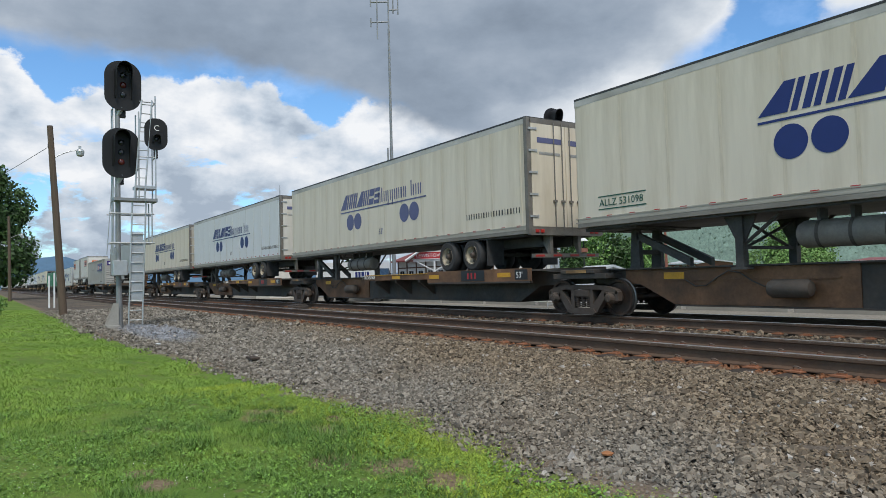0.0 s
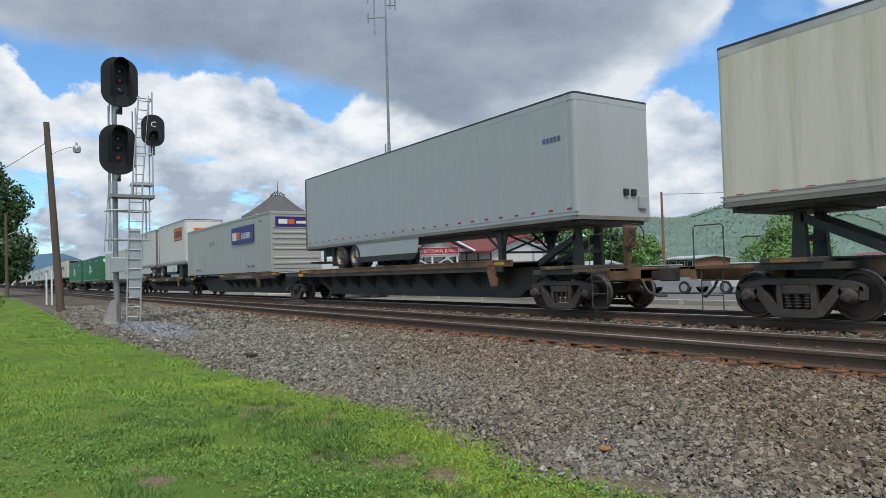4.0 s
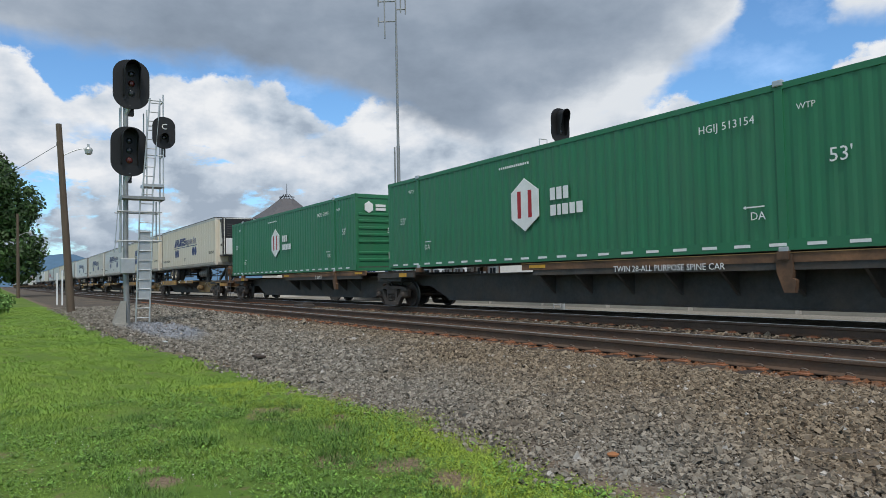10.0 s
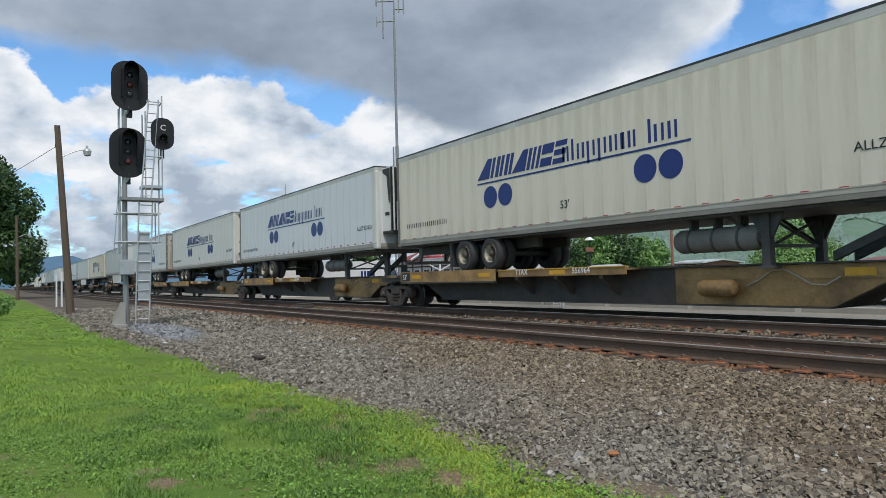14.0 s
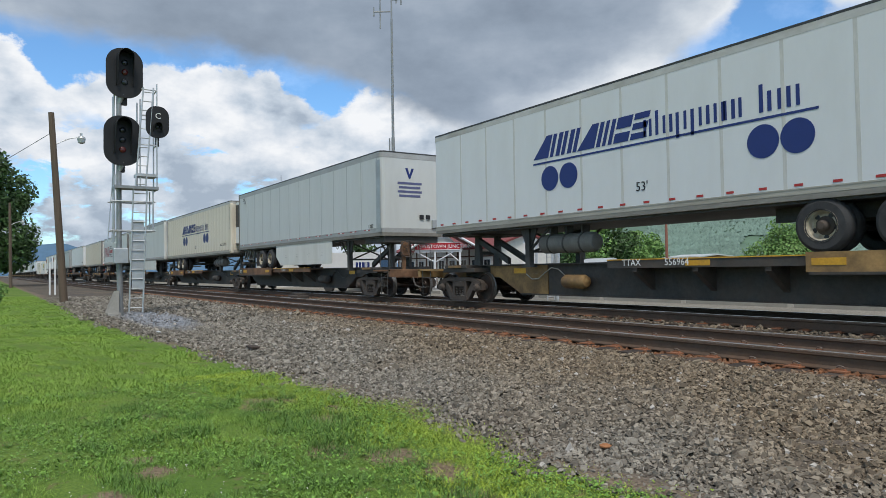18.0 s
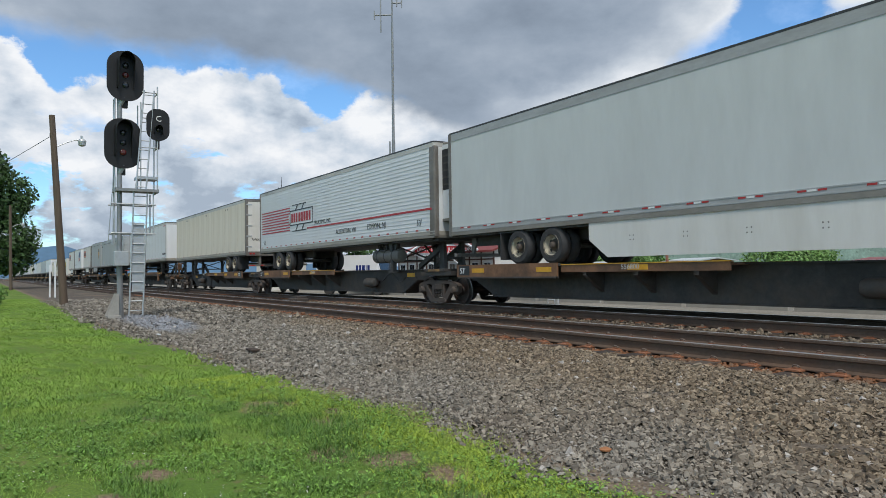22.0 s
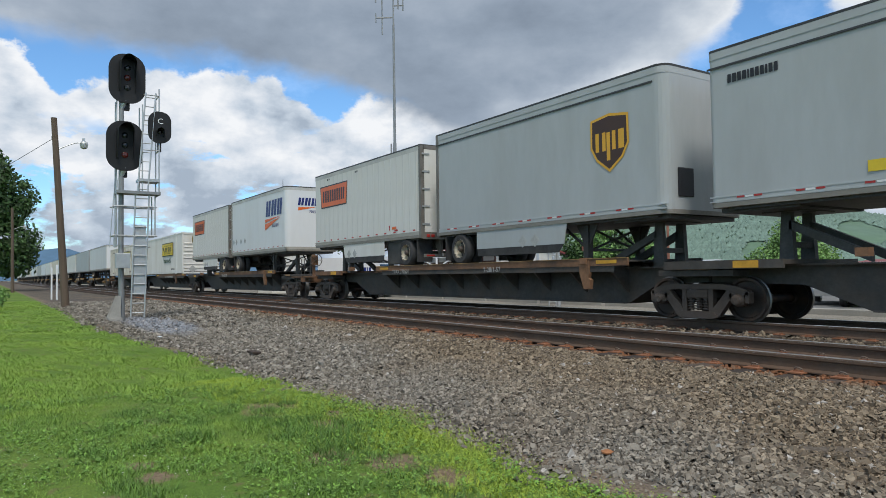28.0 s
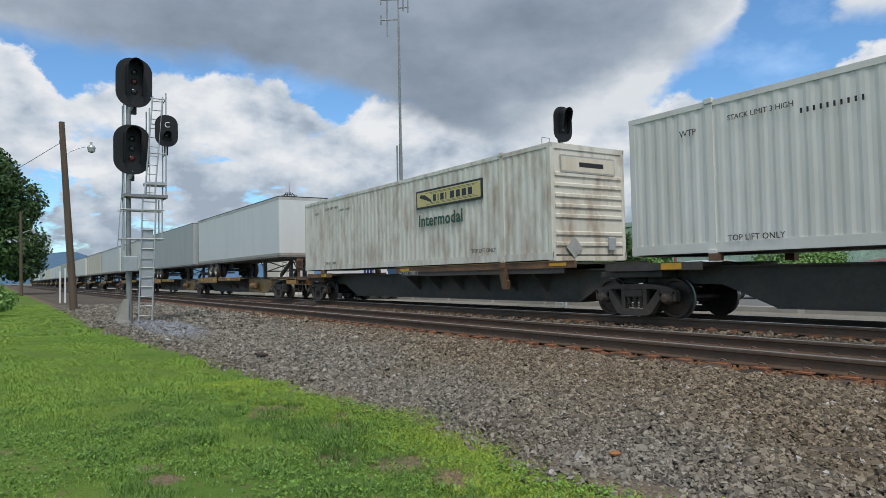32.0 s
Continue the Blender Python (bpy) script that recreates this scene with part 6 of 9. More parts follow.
for yy in (-1.22, 1.22):
    part("frame_post", Shape().box(n1 - 0.10, n1, yy - 0.07, yy + 0.07, CBOT, CBOT + 2.9, 0.01), M["galv"], c, "grey frame post")
    part("frame_rail", Shape().box(HA - 0.02, n1, yy - 0.04, yy + 0.04, CBOT + 2.82, CBOT + 2.9), M["galv"], c)
    part("frame_rail", Shape().box(HA - 0.02, n1, yy - 0.05, yy + 0.05, CBOT, CBOT + 0.12), M["galv"], c)
    pieces("rung", ("frame", yy), lambda: Shape().box(HA, n1 - 0.05, yy - 0.02, yy + 0.02, 0, 0.04).mesh("rung", M["galv"]), c, [(0, 0, CBOT + z) for z in (0.85, 1.5, 2.2)])
part("frame_beam", Shape().box(n1 - 0.08, n1, -1.22, 1.22, CBOT + 2.82, CBOT + 2.9), M["galv"], c)
part("logo_bar", Shape().box(n1 - 0.105, n1 - 0.02, -1.296, -1.291, CBOT + 0.8, CBOT + 2.7), M["faded_blue"], c, "faded upright print")
carry(-144.46, -126.55, False, True, "allpurpose", [], marks=(("TTRX 370601", -142.25, 4.95, AZ, 0.15, "tape_white"), ("2-28/1-57", -142.25, 2.35, AZ, 0.14, "tape_white")), posts=PEDESTALS(-142.25), brake=False)
for s in (-163.1, -181.85):
    c = container(s, L53, "green", "green corrugated container with white hexagon sign", white_marks=True)
    hx = [(7.33 - H53 + 0.62 * math.sin(radians(60 * i)) , 2.79 + 0.68 * math.cos(radians(60 * i))) for i in range(6)]
    decal(c, "sign_panel", Shape().prism(hx[::-1], -0.004, 0.02), "tape_white", Y0, "white hexagon")
    decal(c, "sign_bar", Shape().box(7.05 - H53, 7.19 - H53, -0.003, 0, 2.45, 3.15).box(7.47 - H53, 7.61 - H53, -0.003, 0, 2.45, 3.15), "crimson", Y0 - 0.005, "red shape")
    white_word(c, 8.3 - H53, 2.80, [0.18, 0.18, 0.18], 0.30, 0.05, Y0)
    white_word(c, 8.3 - H53, 2.42, [0.2, 0.12, 0.2, 0.18, 0.2], 0.26, 0.05, Y0)
    write(c, "53'", 15.0 - H53, 2.72, 0.24, "tape_white", Y0)
    write(c, "53'", 0.89 - H53, 2.75, 0.22, "tape_white", Y0)
    write(c, "WTP", 1.46 - H53, 3.72, 0.12, "tape_white", Y0)
    write(c, "DA", 2.41 - H53, 1.86, 0.16, "tape_white", Y0)
    decal(c, "arrow", Shape().box(2.45 - H53, 2.80 - H53, -0.003, 0, 2.09, 2.115), "tape_white", Y0, "white line")
    write(c, "WTP", 14.5 - H53, 3.68, 0.11, "tape_white", Y0)
    write(c, "HGIJ 513154" if s > -170 else "HGIU 515951", 12.56 - H53, 3.61, 0.155, "tape_white", Y0, 1.05)
    decal(c, "logo_bar", bar_word(6.3 - H53, 3.82, [0.06] * 14, 0.06, 0.03), "tape_white", Y0, "small white bars")
    write(c, "DA", 13.58 - H53, 1.88, 0.15, "tape_white", Y0)
    ex = H53 + 0.016
    part("sign_panel", Shape().prism([(-0.72 + 0.2 * math.sin(radians(60 * i)), 3.72 + 0.23 * math.cos(radians(60 * i))) for i in range(6)], ex - 0.05, ex, "x"), M["tape_white"], c, "white hexagon")
    decal(c, "arrow", Shape().box(13.5 - H53, 13.86 - H53, -0.003, 0, 2.10, 2.125).prism([(13.5 - H53, 2.0775), (13.44 - H53, 2.1125), (13.5 - H53, 2.1475)][::-1], -0.003, 0), "tape_white", Y0, "white arrow")
    part("logo_bar", Shape().box(ex - 0.05, ex, -0.42, 0.0, 3.74, 3.84).box(ex - 0.05, ex, -0.42, 0.0, 3.6, 3.7), M["tape_white"], c, "white bars")
    write_end(c, "53'", ex, 0.05, 2.75, 0.2, "tape_white")
    part("tag", Shape().box(ex, ex + 0.01, 0.1, 0.6, 1.75, 2.0), M["tape_white"], c, "white paper-like tag")
    part("document_holder", Shape().box(ex, ex + 0.03, 0.92, 1.06, 1.72, 2.06, 0.01), M["galv"], c)
carry(-163.38, -144.46, False, False, "allpurpose", [], marks=(("TWIN 28-ALL PURPOSE SPINE CAR", -163.1, 10.26, AZ, 0.13, "tape_white"),), posts=PEDESTALS(-163.1))
carry(-181.12, -163.38, True, False, "allpurpose", [], marks=(("2-28/1-57", -181.85, 12.2, AZ, 0.14, "tape_white"),), posts=PEDESTALS(-181.85))

# five wagons with cooled trailers
R4 = (3.24, 4.46)
for s, paint, nose, ref in ((-201.7, "cream", 1, True), (-219.6, "cream", 1, True), (-237.4, "clean", 1, True), (-254.87, "white", 1, True), (-273.3, "clean", -1, False)):
    ln = LR if nose > 0 else L53
    t = trailer(s, ln, nose, paint, (CREAM_BLUE if paint == "cream" else WHITE_BLUE), reefer="tall" if ref else None, tank=5.25 if nose < 0 else True, axles=(R4 if s == -254.87 else (3.8, 5.05)) if nose > 0 else (3.27, 4.53), seams=0.6 if ref else 1.22, hoses=s in (-254.87, -201.7), print_on_doors=nose < 0, doors="rusty_cream" if nose < 0 else "white")
    blue_logo(t, ln, SIDE, BOT, first=4.86 if s == -254.87 else 4.6, tag=3.3 if nose > 0 else 3.2, discs=(0.55, 1.20, 5.90, 6.55) if nose > 0 else (0.56, 1.20, 6.06, 6.68), www=-ln / 2 + 0.6 if nose > 0 else 5.2, small=("ALLZ 531621", 14.65 - ln / 2, "ink", 0.74) if nose > 0 else None)
for a, b, le, re, s, n in ((-202.95, -186.38, False, True, -201.7, 1), (-220.3, -202.95, False, False, -219.6, 1), (-238.1, -220.3, False, False, -237.4, 1), (-255.92, -238.1, False, False, -254.87, 1), (-272.4, -255.92, True, False, -273.3, -1)):
    carry(a, b, le, re, "trailer", [(s, LR if n > 0 else L53, n, 3.8 if n > 0 else 3.27)], marks=(("TTAX", s, 6.2 if n > 0 else 7.44, MZ, 0.14, "tape_white"), ("556964", s, 8.3 if n > 0 else 8.54, MZ, 0.14, "tape_white")), dark_walk=n < 0)

# five wagons with plain and lettered trailers
t = trailer(-292.9, L53, 1, "pale", "plain pale grey road trailer with side skirt", skirt=True, skirt_span=(5.7, 12.0), tape="two", axles=(3.58, 4.83), rounded=0.2, rise=0.13, floor_band=0.27, band=0.2, rubber=False)
part("guard_web", Shape().box(-H53 + 0.35, -H53 + 1.9, -1.16, -1.10, 1.60, 1.67), M["frame_dark"], t)
for k in range(4):
    part("guard_web", Shape().prism([(-H53 + 0.35 + 0.4 * k, 1.64), (-H53 + 0.45 + 0.4 * k, 1.64), (-H53 + 0.75 + 0.4 * k, 2.12), (-H53 + 0.65 + 0.4 * k, 2.12)], -1.15, -1.10), M["frame_dark"], t)
write(t, "1352", 15.2 - H53, BOT + 0.42, 0.14, "ink", SIDE)
decal(t, "corner_strip", Shape().box(H53 - 0.34, H53 - 0.02, -0.004, 0, BOT + 0.26, TOP - 0.16), "alu", SIDE + 0.002, "dull aluminium corner strip")
write(t, "CSIZ", 0.70 - H53, TOP - 0.25, 0.14, "ink", SIDE, 1.0, 0.002)
write(t, "1352", 0.85 - H53, TOP - 0.41, 0.14, "ink", SIDE, 1.0, 0.002)
part("logo_bar", Shape().prism([(-0.3, TOP - 0.4), (-0.2, TOP - 0.4), (-0.12, TOP - 0.62), (-0.04, TOP - 0.4), (0.06, TOP - 0.4), (-0.1, TOP - 0.78), (-0.15, TOP - 0.78)], H53 + 0.004, H53 + 0.01, "x"), M["blue"], t, "blue mark")
for k in range(4):
    part("small_print", Shape().box(H53 + 0.004, H53 + 0.009, -0.62 + 0.06 * (k % 2), 0.38 - 0.06 * (k % 2), TOP - 0.98 - 0.15 * k, TOP - 0.90 - 0.15 * k), M["faded_blue"], t, "faded blue print")
t = trailer(-310.7, LR, 1, "cream", CREAM_BLUE, reefer=True, tank=3.6, axles=(3.6, 4.85), seams=0.6)
blue_logo(t, LR, SIDE, BOT, first=4.72, tag=3.5, small=("ALLZ 553313", 14.1 - LR / 2, "tank", 0.48))
for k, ch in enumerate("ALLZ553313"):
    write(t, ch, LR / 2 - 0.16, TOP - 0.42 - 0.125 * k, 0.105, "tank", SIDE - 0.004)
t = trailer(-328.1, L53, 1, "pale", "plain white cooled road trailer with side skirt", seams=0, reefer=True, skirt=True, skirt_span=(5.6, 12.9), axles=(3.1, 4.35), tape="two", tall=0.05, band=0.22, floor_band=0.24, rubber=False)
t = trailer(-345.08, L53, 1, "clean", "ribbed white road trailer with red stripes", ribbed=True, reefer=True, tank=3.8, axles=(2.6, 3.85))
for i in range(9):
    decal(t, "stripe", Shape().box(0.35 - H53, 3.95 - H53 + (0.0 if 3 <= i <= 5 else 0.15), -0.003, 0, 2.93 + i * 0.125, 2.985 + i * 0.125), "crimson", SIDE)
decal(t, "stripe", Shape().box(6.1 - H53, H53 - 0.15, -0.003, 0, 2.90, 2.965), "crimson", SIDE)
for z0 in (3.14, 3.78):
    decal(t, "frame_bar", Shape().box(4.1 - H53, 6.72 - H53, -0.003, 0, z0, z0 + 0.05), "ink", SIDE)
for x0 in (4.1, 6.68):
    decal(t, "frame_bar", Shape().box(x0 - H53, x0 + 0.05 - H53, -0.003, 0, 3.14, 3.83), "ink", SIDE)
for x0 in (4.75, 5.45):
    for z0, z1 in ((3.83, 4.05), (2.9, 3.14)):
        decal(t, "frame_bar", Shape().prism([(x0 - H53, z0), (x0 + 0.12 - H53, z0), (x0 + 0.34 - H53, z1), (x0 + 0.22 - H53, z1)], -0.003, 0), "ink", SIDE)
decal(t, "frame_bar", Shape().box(4.4 - H53, 6.0 - H53, -0.003, 0, 4.03, 4.07).box(4.4 - H53, 6.0 - H53, -0.003, 0, 2.87, 2.91), "ink", SIDE)
decal(t, "logo_bar", bar_word(4.26 - H53, 3.28, [0.2, 0.2, 0.16, 0.07, 0.16, 0.2, 0.2, 0.24, 0.18], 0.40, 0.075), "crimson", SIDE, "red bars")
write(t, "TRUCKING, INC.", 6.85 - H53, 3.04, 0.165, "ink", SIDE)
write(t, "ALLENTON, WI", 9.0 - H53, 2.52, 0.185, "ink", SIDE)
write(t, "EDISON, NJ", 11.66 - H53, 2.54, 0.20, "ink", SIDE)
write(t, "53'", 0.55 - H53, 2.42, 0.19, "ink", SIDE)
write(t, "53'", 15.1 - H53, 2.45, 0.19, "ink", SIDE)
t = trailer(-363.55, L53, -1, "cream", "plain cream road trailer, doors foremost", doors="white", axles=(2.08, 3.31))
for vx in (3.18, 8.0, 12.5):
    for k in (0, 0.31):
        decal(t, "vent", disc(vx + k - H53, TOP - 0.28, 0.06, 12), "tank", SIDE)
write_end(t, "AWXZ495", H53 + 0.035, -1.0, BOT + 0.75, 0.13, "ink")
write_end(t, "CAUTION", H53 + 0.035, 0.42, BOT + 0.78, 0.10, "crimson")
for a, b, le, re, s, n, ax in ((-294.22, -278.08, False, True, -292.9, 1, 3.58), (-311.57, -294.22, False, False, -310.7, 1, 3.6), (-329.15, -311.57, False, False, -328.1, 1, 3.1), (-346.48, -329.15, False, False, -345.08, 1, 2.6), (-362.62, -346.48, True, False, -363.55, -1, 2.4)):
    carry(a, b, le, re, "trailer", [(s, L53, n, ax)], patch="brown", marks=(("556800", s, 7.6 if n < 0 else 6.6, MZ, 0.12, "pale_tag"),))

# three all-purpose wagons: white, grey, two short trailers
t = trailer(-383.2, L53, 1, "clean", "plain white road trailer with rounded metal nose corners", axles=(3.1, 4.35), lift=RAISE, rounded=0.2)
write(t, "MLNZ 902314", 14.92 - H53, BOT + 0.47, 0.15, "ink", SIDE, 1.0, 0.004)
decal(t, "logo_bar", Shape().prism([(15.30 - H53, TOP - 0.29), (15.98 - H53, TOP - 0.26), (16.0 - H53, TOP - 0.20), (15.34 - H53, TOP - 0.20)], -0.003, 0), "crimson", SIDE, "dark red mark")
decal(t, "corner_strip", Shape().box(H53 - 0.12, H53 - 0.02, -0.004, 0, BOT + 0.26, TOP - 0.16), "pale_tag", SIDE + 0.002, "dull aluminium corner strip")
write_end(t, "MLNZ", H53 + 0.002, -0.10, BOT + 1.68, 0.16, "ink", 0.002)
write_end(t, "902314", H53 + 0.002, -0.20, BOT + 1.47, 0.16, "ink", 0.002)
part("marker_light", Shape().box(H53 + 0.0, H53 + 0.05, -0.15, 0.28, TOP - 0.32, TOP - 0.22, 0.01), M["tank"], t, "dark marker light box")
part("logo_disc", Shape().turned([(0.13, 0), (0.13, 0.008)], (H53 + 0.002, 0.08, TOP - 0.50), "x", 20), M["ink"], t, "dark round mark")
part("hose_rack", Shape().box(H53 + 0.0, H53 + 0.07, 0.42, 0.86, BOT + 0.42, BOT + 0.52, 0.01).box(H53 + 0.0, H53 + 0.06, 0.55, 0.75, BOT + 0.15, BOT + 0.44, 0.02), M["tank"], t, "scuffed grey hose rack")
carry(-385.1, -367.3, False, True, "allpurpose", [(-383.2, L53, 1, 3.1)])
t = trailer(-403.2, L53, -1, "grey", "plain grey road trailer, doors foremost", seams=0, doors="grey", tape="two", lift=RAISE, axles=(2.4, 3.65), tall=0.0, rail="grey")
decal(t, "small_print", bar_word(0.43 - H53, TOP - 0.66, [0.07, 0.08, 0.07, 0.08, 0.03, 0.07, 0.07, 0.07, 0.04, 0.07, 0.07], 0.16, 0.025), "ink", SIDE, "dark number-like bars")
decal(t, "moulding", Shape().box(-H53, H53, -0.012, 0, TOP - 0.34, TOP - 0.30), "roofline", SIDE + 0.004, "dark moulding")
decal(t, "tag", Shape().box(2.8 - H53, 3.06 - H53, -0.003, 0, BOT + 0.32, BOT + 0.5), "yellow", SIDE, "yellow label")
carry(-403.73, -385.1, False, False, "allpurpose", [(-403.2, L53, -1, 2.4)])
t = trailer(-412.7, L28, 1, "grey", "short grey road trailer with brown and gold shield", seams=0, axles=(1.15,), skirt=True, skirt_span=(2.0, 5.6), tape="two", group="short trailers on the train", lift=RAISE, tall=0.1, rounded=0.25, rail="grey")
decal(t, "moulding", Shape().box(-H28, H28 - 0.3, -0.012, 0, TOP - 0.22, TOP - 0.18), "roofline", SIDE + 0.004, "dark moulding")


def shield(k):
    w, z0 = 0.55 * k, BOT + 1.72
    return [(7.0 - H28 - w, z0 + 0.52 * k), (7.0 - H28 - w * 1.02, z0 - 0.12 * k), (7.0 - H28 - w * 0.7, z0 - 0.42 * k), (7.0 - H28, z0 - 0.70 * k), (7.0 - H28 + w * 0.7, z0 - 0.42 * k), (7.0 - H28 + w * 1.02, z0 - 0.12 * k), (7.0 - H28 + w, z0 + 0.52 * k), (7.0 - H28, z0 + 0.60 * k)]


decal(t, "sign_panel", Shape().prism(shield(1.0), -0.003, 0), "gold", SIDE, "gold shield")
decal(t, "sign_panel", Shape().prism(shield(0.9), -0.006, -0.003), "umber", SIDE, "dark brown shield")
decal(t, "logo_bar", bar_word(6.60 - H28, BOT + 1.50, [0.1, 0.1], 0.42, 0.1), "gold", SIDE - 0.006, "gold bars")
decal(t, "logo_bar", bar_word(6.93 - H28, BOT + 1.28, [0.1], 0.62, 0.1), "gold", SIDE - 0.006, "gold bars")
decal(t, "logo_bar", bar_word(7.09 - H28, BOT + 1.50, [0.1, 0.16], 0.42, 0.08), "gold", SIDE - 0.006, "gold bars")
part("hatch", Shape().box(H28 + 0.0, H28 + 0.03, -0.95, -0.45, BOT + 0.35, BOT + 0.95, 0.02), M["ink"], t, "small dark hatch")
t = trailer(-422.15, L28, -1, "white", "short white road trailer with tapered orange sign", axles=(1.0,), seams=0.42, skirt=True, skirt_span=(2.74, 6.01), group="short trailers on the train", lift=RAISE, tall=0.0)
orange_sign(t, 0.65 - H28, 3.13 - H28, BOT + 1.62, BOT + 2.42, SIDE)
for vx in (1.35, 1.49, 3.87, 4.01):
    decal(t, "vent", disc(vx - H28, TOP - 0.24, 0.045, 12), "ink", SIDE - 0.002)
decal(t, "tag", Shape().box(6.62 - H28, 6.92 - H28, -0.003, 0, BOT + 0.36, BOT + 0.45), "orange", SIDE - 0.002, "orange label")
decal(t, "tag", Shape().box(6.80 - H28, 7.02 - H28, -0.003, 0, BOT + 0.29, BOT + 0.35), "crimson", SIDE - 0.002, "red label")
decal(t, "tag", Shape().box(6.42 - H28, 6.48 - H28, -0.003, 0, BOT + 0.34, BOT + 0.50), "crimson", SIDE - 0.002, "red label")
carry(-421.55, -403.73, True, False, "allpurpose", [(-412.7, L28, 1, 1.0), (-422.15, L28, -1, 1.0)], marks=(("TTRX 370501", -422.15, 6.6, AZ, 0.14, "pale_tag"), ("2-28/1-57", -412.7, 2.3, AZ, 0.14, "pale_tag")))

# three all-purpose wagons: two short trailers, two containers
t = trailer(-434.03, L28, 1, "clean", "short white road trailer with blue letter shapes and orange sweep", seams=0, axles=(1.15,), group="short trailers on the train", lift=RAISE, tall=0.05, rounded=0.25)
z0 = BOT + 1.77
for a, wd in ((5.72, 0.62), (6.5, 0.66), (7.3, 0.6)):
    decal(t, "logo_bar", Shape().prism([(a - H28, z0), (a + wd * 0.45 - H28, z0), (a + wd * 0.45 + 0.14 - H28, z0 + 0.76), (a + 0.14 - H28, z0 + 0.76)], -0.003, 0).prism([(a + wd * 0.58 - H28, z0), (a + wd - H28, z0), (a + wd + 0.14 - H28, z0 + 0.76), (a + wd * 0.58 + 0.14 - H28, z0 + 0.76)], -0.003, 0), "blue", SIDE, "blue slanted bars")
decal(t, "stripe", Shape().prism([(5.62 - H28, z0 - 0.28), (5.62 - H28, z0 - 0.12), (7.8 - H28, z0 - 0.08)], -0.003, 0).prism([(5.62 - H28, z0 - 0.66), (5.62 - H28, z0 - 0.36), (7.75 - H28, z0 - 0.14)], -0.003, 0), "orange", SIDE, "orange sweep")
write(t, "FREIGHT", 6.65 - H28, z0 - 0.56, 0.17, "blue", SIDE)
for k in range(3):
    for w0, w1 in ((0.0, 0.12), (0.16, 0.27)):
        part("logo_bar", Shape().prism([(-0.72 + 0.33 * k + w0, BOT + 2.14), (-0.72 + 0.33 * k + w1, BOT + 2.14), (-0.66 + 0.33 * k + w1, BOT + 2.5), (-0.66 + 0.33 * k + w0, BOT + 2.5)], H28 + 0.004, H28 + 0.009, "x"), M["blue"], t, "blue bar")
write_end(t, "FREIGHT", H28 + 0.004, -0.15, BOT + 1.80, 0.13, "blue")
part("stripe", Shape().prism([(-0.7, BOT + 1.9), (-0.7, BOT + 2.05), (0.2, BOT + 2.08)], H28 + 0.004, H28 + 0.009, "x"), M["orange"], t, "orange sweep")
for i, dx in enumerate((0.4, 0.9, 1.7, 2.4)):
    decal(t, "placard", Shape().prism([(dx - 0.17 - H28, BOT + 0.75), (dx - H28, BOT + 0.58), (dx + 0.17 - H28, BOT + 0.75), (dx - H28, BOT + 0.92)], -0.003, 0), "pale_tag" if i % 2 else "alu", SIDE, "peeling diamond placard")
t = trailer(-443.08, L28, -1, "white", "short white road trailer with tapered orange sign", axles=(1.0,), seams=0.42, skirt=True, skirt_span=(2.74, 6.01), group="short trailers on the train", lift=RAISE, tall=0.0)
orange_sign(t, 0.65 - H28, 3.13 - H28, BOT + 1.65, BOT + 2.45, SIDE)
carry(-443.7, -425.6, False, True, "allpurpose", [(-434.03, L28, 1, 1.0), (-443.08, L28, -1, 1.0)], marks=(("TTRX 370375", -443.08, 7.0, AZ, 0.14, "pale_tag"),))
